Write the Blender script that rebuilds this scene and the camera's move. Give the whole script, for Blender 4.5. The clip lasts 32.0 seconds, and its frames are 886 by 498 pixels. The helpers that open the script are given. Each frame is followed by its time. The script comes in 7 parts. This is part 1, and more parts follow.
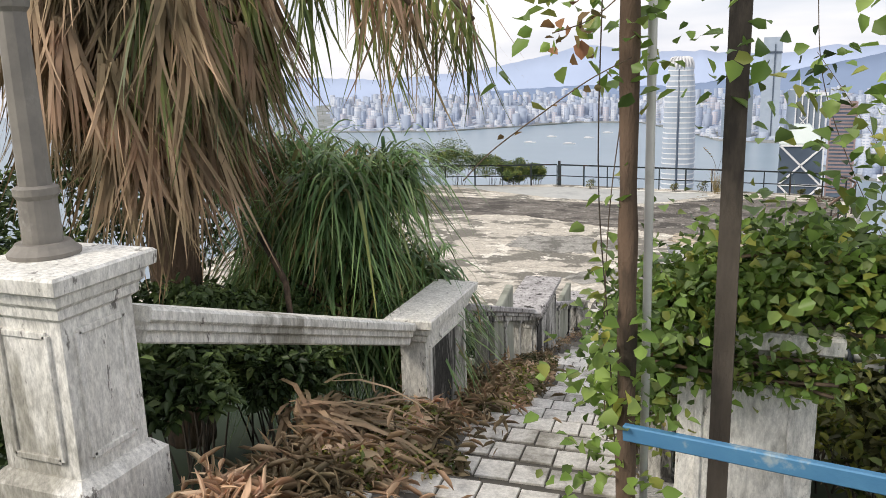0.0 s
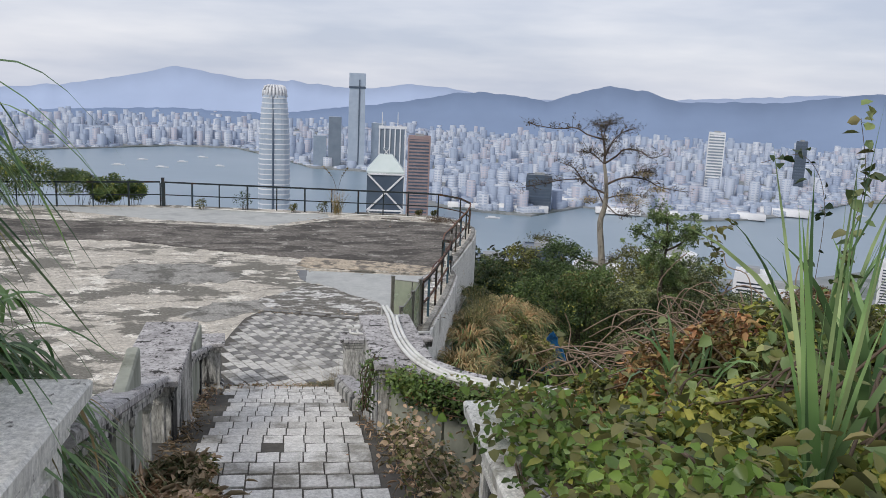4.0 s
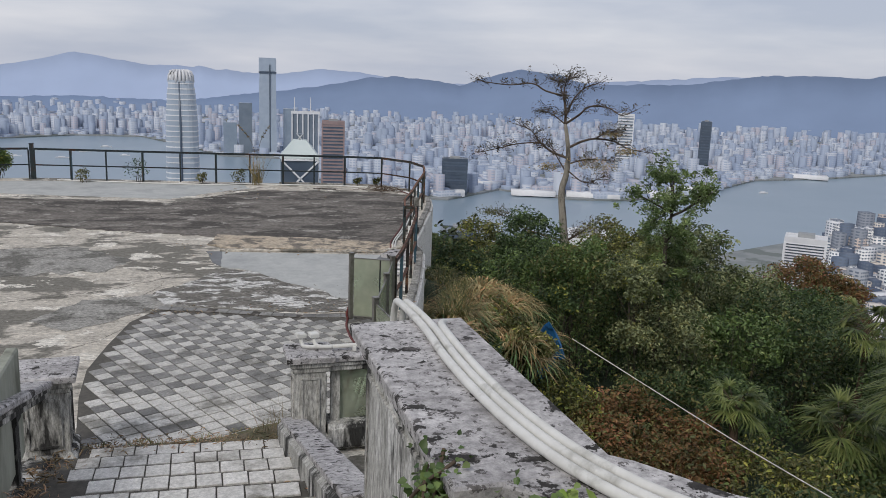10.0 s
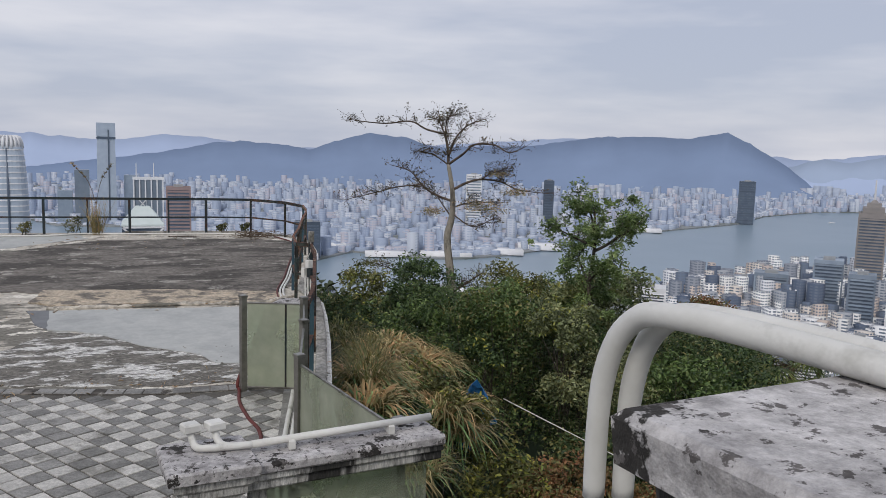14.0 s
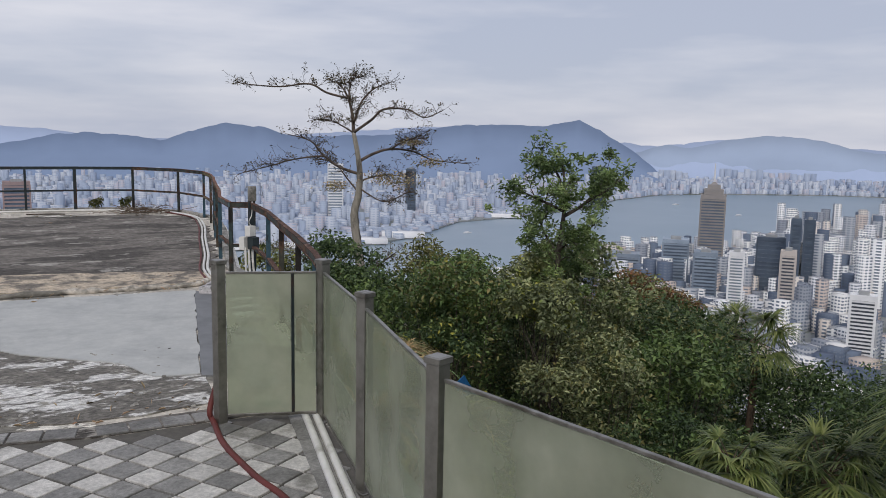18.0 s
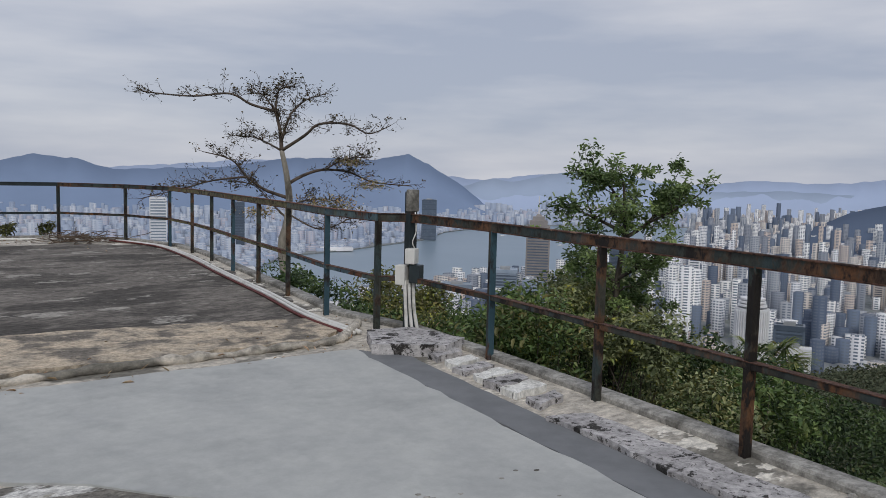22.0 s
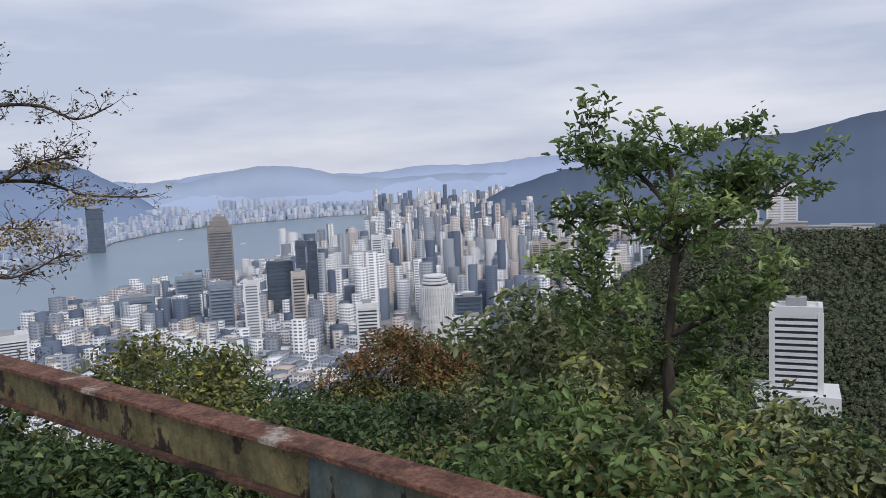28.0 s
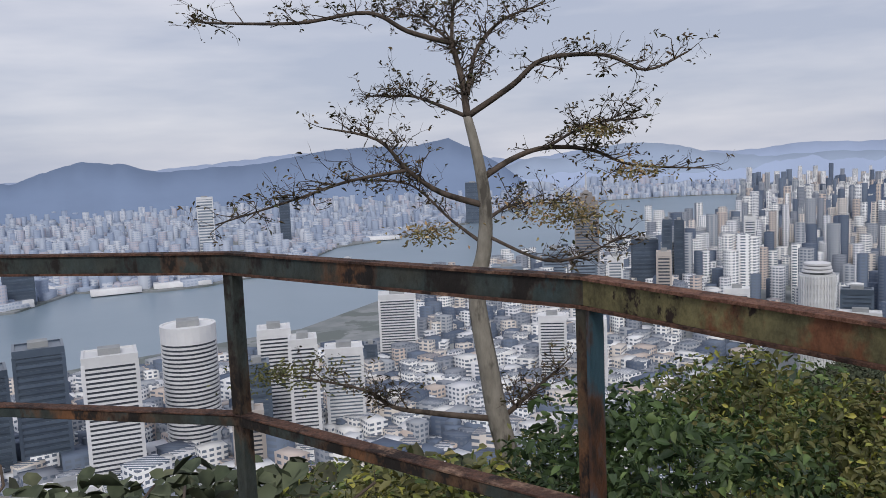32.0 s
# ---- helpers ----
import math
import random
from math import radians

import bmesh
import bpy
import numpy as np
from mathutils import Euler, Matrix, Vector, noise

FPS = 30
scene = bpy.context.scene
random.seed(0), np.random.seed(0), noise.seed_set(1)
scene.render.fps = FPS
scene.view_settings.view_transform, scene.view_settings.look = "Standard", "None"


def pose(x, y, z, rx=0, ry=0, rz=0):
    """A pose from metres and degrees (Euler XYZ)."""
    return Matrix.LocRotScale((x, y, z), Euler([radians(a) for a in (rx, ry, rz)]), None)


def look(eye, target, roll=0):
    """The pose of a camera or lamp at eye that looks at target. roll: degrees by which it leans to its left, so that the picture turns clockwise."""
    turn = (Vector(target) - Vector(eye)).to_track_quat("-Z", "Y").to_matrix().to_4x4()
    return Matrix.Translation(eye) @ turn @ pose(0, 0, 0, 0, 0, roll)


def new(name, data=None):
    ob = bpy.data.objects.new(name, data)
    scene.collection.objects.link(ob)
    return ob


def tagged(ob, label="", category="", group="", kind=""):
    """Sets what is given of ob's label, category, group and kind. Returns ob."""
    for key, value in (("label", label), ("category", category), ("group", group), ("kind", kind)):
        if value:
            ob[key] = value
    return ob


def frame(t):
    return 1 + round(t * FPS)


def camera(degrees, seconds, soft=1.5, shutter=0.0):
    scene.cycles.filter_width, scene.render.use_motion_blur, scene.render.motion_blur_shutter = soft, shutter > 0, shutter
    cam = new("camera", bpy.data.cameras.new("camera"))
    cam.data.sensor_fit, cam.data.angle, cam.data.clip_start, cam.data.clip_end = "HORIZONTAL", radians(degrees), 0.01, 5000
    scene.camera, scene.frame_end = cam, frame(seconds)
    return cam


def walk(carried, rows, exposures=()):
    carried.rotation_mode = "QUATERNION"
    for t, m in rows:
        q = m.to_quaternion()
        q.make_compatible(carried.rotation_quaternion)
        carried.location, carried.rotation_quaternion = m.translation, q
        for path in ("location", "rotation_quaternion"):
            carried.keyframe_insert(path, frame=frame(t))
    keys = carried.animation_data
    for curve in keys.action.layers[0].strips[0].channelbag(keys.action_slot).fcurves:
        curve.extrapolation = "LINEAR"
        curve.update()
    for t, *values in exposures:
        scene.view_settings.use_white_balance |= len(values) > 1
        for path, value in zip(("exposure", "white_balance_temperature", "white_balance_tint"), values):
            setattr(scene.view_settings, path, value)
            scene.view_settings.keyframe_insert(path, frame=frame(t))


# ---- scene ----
cam = camera(56.3, 32.0, 0.8)
PATH = [
    (0, (0.345, -23.502, 6.642), (-0.371, -21.69, 6.188), -1.7),
    (0.5, (0.018, -22.814, 6.584), (-0.613, -20.984, 6.08), -2.0),
    (1, (-0.246, -22.373, 6.529), (-0.613, -20.492, 5.956), -0.8),
    (1.5, (-0.439, -21.954, 6.455), (-0.614, -20.048, 5.878), 0.4),
    (2, (-0.545, -21.631, 6.377), (-0.533, -19.7, 5.855), 0.4),
    (2.5, (-0.68, -21.342, 6.329), (-0.531, -19.405, 5.855), 1.2),
    (4.5, (-1.033, -19.324, 5.663), (-0.777, -17.372, 5.313), 3.4),
    (5, (-0.96, -18.755, 5.553), (-0.612, -16.808, 5.258), 3.6),
    (5.5, (-0.938, -18.315, 5.439), (-0.548, -16.368, 5.198), 2.6),
    (6, (-0.997, -17.963, 5.296), (-0.734, -15.999, 5.022), 0.7),
    (6.5, (-1.052, -17.513, 5.102), (-0.872, -15.555, 4.736), 0.1),
    (7, (-1.1, -16.984, 4.947), (-0.793, -15.03, 4.655), -0.1),
    (7.5, (-1.142, -16.489, 4.769), (-0.882, -14.537, 4.422), 0.3),
    (8, (-1.218, -15.963, 4.6), (-0.967, -14.02, 4.197), 1.4),
    (8.5, (-1.287, -15.334, 4.536), (-1.101, -13.391, 4.102), 2.1),
    (9, (-1.36, -14.725, 4.492), (-1.132, -12.79, 4.04), 3.0),
    (9.5, (-1.356, -14.221, 4.373), (-1.031, -12.298, 3.929), 2.8),
    (10, (-1.38, -13.643, 4.172), (-0.966, -11.73, 3.759), 2.2),
    (10.5, (-1.294, -13.023, 3.976), (-0.785, -11.131, 3.576), 1.1),
    (11, (-1.298, -12.504, 3.793), (-0.795, -10.603, 3.43), 1.0),
    (11.5, (-1.31, -12.025, 3.63), (-0.783, -10.13, 3.271), 2.3),
    (12, (-1.332, -11.594, 3.461), (-0.804, -9.701, 3.092), 3.2),
    (12.5, (-1.396, -11.146, 3.332), (-0.845, -9.253, 2.992), 2.8),
    (13, (-1.408, -10.632, 3.265), (-0.782, -8.751, 2.996), 2.3),
    (13.5, (-1.424, -10.285, 3.114), (-0.712, -8.432, 2.869), 1.7),
    (15.5, (-1.603, -7.677, 2.84), (-0.819, -5.863, 2.533), 1.7),
    (16, (-1.614, -7.325, 2.664), (-0.797, -5.523, 2.371), 0.2),
    (16.5, (-1.512, -6.957, 2.502), (-0.4, -5.319, 2.215), 1.9),
    (17, (-1.417, -6.554, 2.321), (-0.115, -5.067, 2.013), 3.3),
    (17.5, (-1.434, -6.06, 2.174), (-0.213, -4.509, 1.858), 1.9),
    (18, (-1.645, -5.586, 2.057), (-0.602, -3.902, 1.784), 1.1),
    (18.5, (-1.855, -5.115, 1.885), (-1.052, -3.304, 1.611), 1.0),
    (19, (-2.139, -4.537, 1.687), (-1.508, -2.664, 1.384), 0.4),
    (19.5, (-2.336, -3.923, 1.501), (-1.782, -2.03, 1.173), 0.4),
    (20, (-2.621, -3.096, 1.439), (-2.188, -1.174, 1.096), 0.0),
    (20.5, (-2.82, -2.386, 1.435), (-2.369, -0.466, 1.101), 0.2),
    (21, (-3.061, -1.673, 1.444), (-2.357, 0.17, 1.119), 1.4),
    (21.5, (-3.032, -1.044, 1.436), (-1.993, 0.641, 1.152), 1.4),
    (22, (-2.932, -0.367, 1.484), (-1.563, 1.079, 1.299), 1.4),
    (22.5, (-2.568, 0.271, 1.49), (-1.071, 1.591, 1.352), 0.6),
    (23, (-2.179, 1.011, 1.502), (-0.617, 2.252, 1.372), -0.8),
    (23.5, (-1.715, 1.637, 1.509), (-0.093, 2.801, 1.388), -1.5),
    (24, (-1.298, 2.279, 1.542), (0.347, 3.413, 1.447), -1.6),
    (24.5, (-0.837, 2.859, 1.55), (0.812, 3.986, 1.462), -1.4),
    (26.5, (0.346, 5.32, 1.484), (2.023, 6.376, 1.216), -1.8),
    (27, (0.724, 6.001, 1.512), (2.504, 6.876, 1.248), -2.0),
    (27.5, (1.156, 6.561, 1.449), (2.987, 7.338, 1.237), -2.5),
    (28, (1.485, 7.248, 1.451), (3.29, 8.083, 1.245), -2.5),
    (28.5, (1.755, 7.88, 1.413), (3.523, 8.789, 1.199), -2.1),
    (29, (1.885, 8.577, 1.394), (3.614, 9.554, 1.164), -1.6),
    (29.5, (2.0, 9.203, 1.35), (3.698, 10.231, 1.103), -1.9),
    (30, (2.065, 9.96, 1.38), (3.718, 11.057, 1.132), -1.8),
    (30.5, (2.188, 10.666, 1.364), (3.792, 11.838, 1.127), -2.6),
    (31, (2.36, 11.54, 1.369), (3.856, 12.848, 1.144), -3.7),
    (31.5, (2.37, 12.142, 1.365), (3.771, 13.551, 1.136), -3.7),
    (32, (2.306, 12.82, 1.401), (3.591, 14.335, 1.177), -2.4),
]
walk(cam, [(t, look(eye, target, roll)) for t, eye, target, roll in PATH], [(0, .88, 7200, 10), (1, .95, 7400, 10), (2, .74, 6900, 10), (2.5, .6, 6700, 10), (4.5, .28, 6550, 10), (6, .08, 6550, 10), (8, .1, 6550, 10), (18, .12, 6500, 12), (22, -.1, 6450, 10), (23, -.16, 6400, 10), (24.5, .05, 6450, 11), (26.5, .3, 6350, 12), (28.5, .22, 6350, 12), (30, .12, 6450, 12), (32, .12, 6450, 12)])

# ---- light ----
world = bpy.data.worlds.new("overcast_sky")
scene.world = world
world.use_nodes = True
wn, wl = world.node_tree.nodes, world.node_tree.links
sky = wn.new("ShaderNodeTexSky")
sky.sky_type = "NISHITA"
sky.sun_disc = False
sky.sun_elevation = radians(40)
sky.sun_rotation = radians(205)
w_co = wn.new("ShaderNodeTexCoord")
w_map = wn.new("ShaderNodeMapping")
w_map.inputs["Scale"].default_value = (1.6, 1.6, 9.0)
w_noise = wn.new("ShaderNodeTexNoise")
w_noise.inputs["Scale"].default_value = 1.5
w_noise.inputs["Detail"].default_value = 5
w_noise.inputs["Roughness"].default_value = 0.52
w_ramp = wn.new("ShaderNodeValToRGB")
w_ramp.color_ramp.elements[0].position, w_ramp.color_ramp.elements[0].color = 0.38, (3.95, 4.35, 5.35, 1)
w_ramp.color_ramp.elements[1].position, w_ramp.color_ramp.elements[1].color = 0.66, (6.1, 6.2, 6.75, 1)
w_mix = wn.new("ShaderNodeMix")
w_mix.data_type = "RGBA"
w_mix.inputs[0].default_value = 0.92
wl.new(w_co.outputs["Generated"], w_map.inputs[0])
wl.new(w_map.outputs[0], w_noise.inputs["Vector"])
wl.new(w_noise.outputs[0], w_ramp.inputs[0])
wl.new(sky.outputs[0], w_mix.inputs[6])
wl.new(w_ramp.outputs[0], w_mix.inputs[7])
wl.new(w_mix.outputs[2], wn["Background"].inputs[0])
wn["Background"].inputs[1].default_value = 0.105
sun = new("sun", bpy.data.lights.new("sun", "SUN"))
sun.data.energy, sun.data.angle, sun.data.color = 1.3, radians(18), (1.0, 0.965, 0.91)
sun.matrix_world = look((-18, -22, 24), (0, 0, 0))

# ---- materials ----
def surf(name, c1, c2, scale=8.0, rough=0.85, bump=0.25, stain=None, stain_scale=1.2, lo=0.48, hi=0.62, metal=0.0, rnd=0.0, stretch=(1, 1, 1), island=0.0, bump_scale=3.0, spec=0.3, stain2=None, scale2=5.0, lo2=0.55, hi2=0.65, speck=0.0):
    """Two tones in a grain, stains of a larger size, and a fine relief."""
    m = bpy.data.materials.new(name)
    m.use_nodes = True
    n, l = m.node_tree.nodes, m.node_tree.links
    bsdf = n["Principled BSDF"]
    geo = n.new("ShaderNodeNewGeometry")
    mp = n.new("ShaderNodeMapping")
    mp.inputs["Scale"].default_value = stretch
    l.new(geo.outputs["Position"], mp.inputs[0])
    def noise_node(s, d=4, r=0.6):
        t = n.new("ShaderNodeTexNoise")
        t.inputs["Scale"].default_value, t.inputs["Detail"].default_value, t.inputs["Roughness"].default_value = s, d, r
        l.new(mp.outputs[0], t.inputs["Vector"])
        return t
    def mixed(f, a, b):
        x = n.new("ShaderNodeMix")
        x.data_type = "RGBA"
        if isinstance(f, float):
            x.inputs[0].default_value = f
        else:
            l.new(f, x.inputs[0])
        for sock, v in ((x.inputs[6], a), (x.inputs[7], b)):
            if isinstance(v, tuple):
                sock.default_value = (*v, 1)
            else:
                l.new(v, sock)
        return x.outputs[2]
    def ramped(src, a, b):
        r = n.new("ShaderNodeMapRange")
        r.inputs[1].default_value, r.inputs[2].default_value = a, b
        l.new(src, r.inputs[0])
        return r.outputs[0]
    grain = noise_node(scale)
    col = mixed(ramped(grain.outputs[0], 0.35, 0.65), c1, c2)
    if stain:
        col = mixed(ramped(noise_node(stain_scale, 6, 0.65).outputs[0], lo, hi), col, stain)
    if stain2:
        col = mixed(ramped(noise_node(scale2, 5, 0.7).outputs[0], lo2, hi2), col, stain2)
    if rnd or island:
        hsv = n.new("ShaderNodeHueSaturation")
        if island:
            src = geo.outputs["Random Per Island"]
        else:
            src = n.new("ShaderNodeObjectInfo").outputs["Random"]
        k = rnd or island
        r = n.new("ShaderNodeMapRange")
        r.inputs[3].default_value, r.inputs[4].default_value = 1 - k, 1 + k
        l.new(src, r.inputs[0])
        l.new(r.outputs[0], hsv.inputs["Value"])
        l.new(col, hsv.inputs["Color"])
        col = hsv.outputs[0]
    if speck:
        fine = n.new("ShaderNodeHueSaturation")
        f = n.new("ShaderNodeMapRange")
        f.inputs[1].default_value, f.inputs[2].default_value = 0.38, 0.62
        f.inputs[3].default_value, f.inputs[4].default_value = 1 - speck, 1 + speck * .8
        l.new(noise_node(scale * 4.5, 8, 0.78).outputs[0], f.inputs[0])
        l.new(f.outputs[0], fine.inputs["Value"])
        l.new(col, fine.inputs["Color"])
        col = fine.outputs[0]
    l.new(col, bsdf.inputs["Base Color"])
    bsdf.inputs["Roughness"].default_value = rough
    bsdf.inputs["Metallic"].default_value = metal
    bsdf.inputs["Specular IOR Level"].default_value = spec
    if bump:
        b = n.new("ShaderNodeBump")
        b.inputs["Strength"].default_value, b.inputs["Distance"].default_value = bump, 0.02
        l.new(noise_node(scale * bump_scale, 5, 0.7).outputs[0], b.inputs["Height"])
        l.new(b.outputs[0], bsdf.inputs["Normal"])
    return m


def leafy(name, tones, rough=0.5, through_light=0.2):
    """Leaves: each leaf has its own tone; a little light comes through."""
    m = bpy.data.materials.new(name)
    m.use_nodes = True
    n, l = m.node_tree.nodes, m.node_tree.links
    bsdf = n["Principled BSDF"]
    geo = n.new("ShaderNodeNewGeometry")
    ramp = n.new("ShaderNodeValToRGB")
    e = ramp.color_ramp.elements
    while len(e) < len(tones):
        e.new(0.5)
    for i, c in enumerate(tones):
        e[i].position, e[i].color = i / (len(tones) - 1), (*c, 1)
    l.new(geo.outputs["Random Per Island"], ramp.inputs[0])
    # Noise puts the light and dark of clumps into the leaf colour.
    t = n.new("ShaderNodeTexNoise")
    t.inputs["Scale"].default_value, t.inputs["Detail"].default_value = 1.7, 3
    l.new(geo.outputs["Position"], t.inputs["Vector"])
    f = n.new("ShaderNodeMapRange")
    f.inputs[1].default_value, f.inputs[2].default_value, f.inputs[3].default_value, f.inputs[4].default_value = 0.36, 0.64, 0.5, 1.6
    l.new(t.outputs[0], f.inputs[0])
    hue = n.new("ShaderNodeMapRange")
    hue.inputs[1].default_value, hue.inputs[2].default_value, hue.inputs[3].default_value, hue.inputs[4].default_value = 0.35, 0.65, 0.512, 0.478
    l.new(t.outputs[0], hue.inputs[0])
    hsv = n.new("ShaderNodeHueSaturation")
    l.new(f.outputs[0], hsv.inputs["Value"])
    l.new(hue.outputs[0], hsv.inputs["Hue"])
    l.new(ramp.outputs[0], hsv.inputs["Color"])
    l.new(hsv.outputs[0], bsdf.inputs["Base Color"])
    bsdf.inputs["Roughness"].default_value = rough
    bsdf.inputs["Specular IOR Level"].default_value = 0.35
    tr = n.new("ShaderNodeBsdfTranslucent")
    l.new(hsv.outputs[0], tr.inputs[0])
    mx = n.new("ShaderNodeMixShader")
    mx.inputs[0].default_value = through_light
    l.new(bsdf.outputs[0], mx.inputs[1])
    l.new(tr.outputs[0], mx.inputs[2])
    l.new(mx.outputs[0], n["Material Output"].inputs[0])
    return m


PLASTER = surf("weathered_white_plaster", (.80, .785, .74), (.68, .665, .615), 9, .85, .35, (.36, .345, .30), 1.6, .56, .63, stretch=(1, 1, .35), stain2=(.22, .21, .19), scale2=11, lo2=.62, hi2=.66, speck=.31)
PLASTER_DIRTY = surf("mould_streaked_plaster", (.52, .51, .475), (.34, .33, .30), 10, .9, .4, (.04, .039, .036), 2.8, .49, .57, stretch=(1, 1, .22), stain2=(.62, .61, .58), scale2=5, speck=.53)
CAP_STONE = surf("lichen_spotted_cap", (.52, .50, .49), (.33, .315, .31), 4.2, .9, .6, (.04, .037, .034), 6, .58, .6, stain2=(.12, .11, .105), scale2=22, lo2=.57, hi2=.6, speck=.37)
PANEL_GREEN = surf("algae_stained_render", (.36, .37, .31), (.27, .28, .23), 5, .9, .2, (.14, .145, .11), 1.6, .5, .66, stretch=(1, 1, .4))
CONCRETE = surf("worn_terrace_concrete", (.58, .53, .45), (.42, .385, .33), 3.0, .92, .6, (.19, .178, .15), .5, .5, .535, stretch=(.8, 1.25, 1), stain2=(.70, .66, .58), scale2=1.3, lo2=.565, hi2=.58, speck=.40)
CONCRETE_DARK = surf("blackened_concrete", (.135, .12, .105), (.21, .19, .165), 2.6, .92, .5, (.075, .067, .058), .7, .48, .56, stretch=(.7, 1.3, 1), stain2=(.32, .30, .265), scale2=1.5, lo2=.58, hi2=.61, speck=.53)
CONCRETE_RUST = surf("buff_ridge_concrete", (.52, .43, .32), (.38, .33, .26), 4, .92, .5, (.17, .15, .125), 2, .5, .58, speck=.45)
PATCH_LIGHT = surf("fresh_grey_screed", (.47, .475, .45), (.41, .415, .40), 3, .8, .15, (.34, .345, .335), .8, .5, .66, speck=.06)
PATCH_EDGE = surf("damp_grey_screed", (.20, .205, .21), (.16, .165, .17), 4, .75, .15)
FLAKED = surf("flaking_white_screed", (.12, .112, .098), (.20, .185, .16), 5, .9, .6, (.62, .605, .57), 1.9, .51, .545, stretch=(.7, 1.35, 1), stain2=(.27, .255, .215), scale2=6, speck=.53)
GREY_PATCH = surf("old_grey_screed", (.37, .355, .32), (.27, .26, .235), 3.5, .9, .4, (.15, .143, .125), 1.3, .5, .58, speck=.45)
TILE_LIGHT = surf("pale_floor_tile", (.56, .54, .50), (.44, .425, .395), 8, .75, .15, (.24, .23, .205), 1.6, .53, .63, rnd=.14, speck=.24)
TILE_DARK = surf("grey_floor_tile", (.215, .21, .198), (.28, .272, .255), 8, .75, .15, (.15, .146, .135), 1.6, .5, .62, rnd=.2, speck=.27)
TILE_STAIR = surf("pale_stair_tile", (.70, .68, .64), (.57, .55, .51), 7, .75, .15, (.28, .265, .23), 1.1, .53, .63, rnd=.1, speck=.24)
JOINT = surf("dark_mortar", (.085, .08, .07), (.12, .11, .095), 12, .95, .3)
RUST_RAIL = surf("rusted_painted_steel", (.05, .044, .03), (.036, .055, .056), 4, .68, .4, (.15, .068, .03), 3.0, .48, .57, metal=.1, stretch=(1, 1, .6), stain2=(.016, .013, .011), scale2=6, lo2=.5, hi2=.58, spec=.35, speck=.35)
RAIL_DARK = surf("dark_green_painted_steel", (.022, .03, .033), (.03, .042, .046), 6, .5, .25, (.055, .026, .016), 2.2, .54, .66, metal=.25, spec=.4)
RAIL_BLUE = surf("faded_blue_painted_steel", (.035, .075, .10), (.05, .10, .125), 5, .55, .3, (.10, .045, .025), 3.0, .53, .6, metal=.2, stretch=(1, 1, .5), spec=.4, stain2=(.02, .02, .02), scale2=6)
RAIL_WORN = surf("worn_blue_and_rust_steel", (.10, .10, .06), (.055, .12, .16), 2.2, .6, .6, (.12, .05, .026), 4.0, .55, .6, metal=.1, stretch=(1, 1, .6), stain2=(.018, .013, .01), scale2=14, lo2=.57, hi2=.61, spec=.4, speck=.5)
RAIL_OLIVE = surf("rusted_olive_painted_steel", (.18, .155, .07), (.10, .092, .045), 3.2, .7, .6, (.15, .062, .03), 3.4, .55, .61, metal=.1, stretch=(1, 1, .7), stain2=(.026, .016, .011), scale2=13, lo2=.54, hi2=.59, spec=.35, speck=.5)
RAIL_PINK = surf("pink_rust_flange", (.24, .12, .08), (.13, .06, .04), 22, .88, .6, (.42, .36, .31), 7, .6, .66, metal=.05, stain2=(.085, .045, .032), scale2=9, lo2=.53, hi2=.6, speck=.5)
RAIL_TOP = surf("orange_rust_flange", (.13, .066, .044), (.075, .042, .032), 16, .88, .6, (.30, .19, .13), 5, .58, .66, metal=.1, stain2=(.035, .022, .018), scale2=8, lo2=.52, hi2=.6, speck=.45)
BLUE_BAR = surf("blue_painted_bar", (.055, .18, .33), (.075, .22, .37), 6, .45, .15, (.28, .36, .40), 6, .6, .68, metal=.1)
STEEL = surf("dull_stainless_steel", (.30, .29, .26), (.22, .21, .19), 12, .38, .1, (.12, .11, .09), 3, .55, .7, metal=.8)
PVC = surf("white_pvc_pipe", (.72, .71, .67), (.62, .61, .57), 7, .5, .1, (.40, .39, .35), 3, .58, .7)
HOSE = surf("dark_red_rubber_hose", (.14, .035, .03), (.10, .028, .025), 10, .6, .1)
TARP = surf("blue_plastic_sheet", (.02, .12, .30), (.03, .16, .36), 5, .45, .3)
BARK_PALE = surf("pale_grey_bark", (.33, .30, .25), (.22, .20, .165), 9, .9, .6, (.10, .09, .075), 3, .5, .62, stretch=(1, 1, .35))
BARK_DARK = surf("dark_bark", (.075, .062, .05), (.12, .10, .08), 9, .95, .7, (.04, .035, .03), 3, .5, .6, stretch=(1, 1, .3))
BARK_LIMB = surf("dark_brown_bark", (.13, .10, .08), (.085, .065, .05), 9, .95, .6, (.05, .04, .032), 3, .5, .6)
BARK_BROWN = surf("brown_ridged_bark", (.17, .115, .08), (.10, .07, .05), 14, .95, .8, (.05, .04, .03), 4, .5, .6, stretch=(1, 1, .3))
SOIL_MOSS = surf("mossy_brown_soil", (.15, .125, .085), (.10, .10, .055), 6, .95, .7, (.20, .165, .11), 3, .5, .6, speck=.35)
HILLSIDE = surf("wooded_hillside", (.035, .055, .03), (.05, .07, .038), .12, .95, .3, (.06, .075, .045), .03, .5, .6)
SEA = surf("harbour_water", (.20, .27, .33), (.22, .29, .35), .004, .32, .12, (.18, .25, .31), .0012, .45, .6, bump_scale=30, spec=.5)
SOIL_CITY = surf("city_ground", (.20, .22, .22), (.30, .31, .31), .02, .9, 0, (.16, .18, .17), .012, .52, .56)
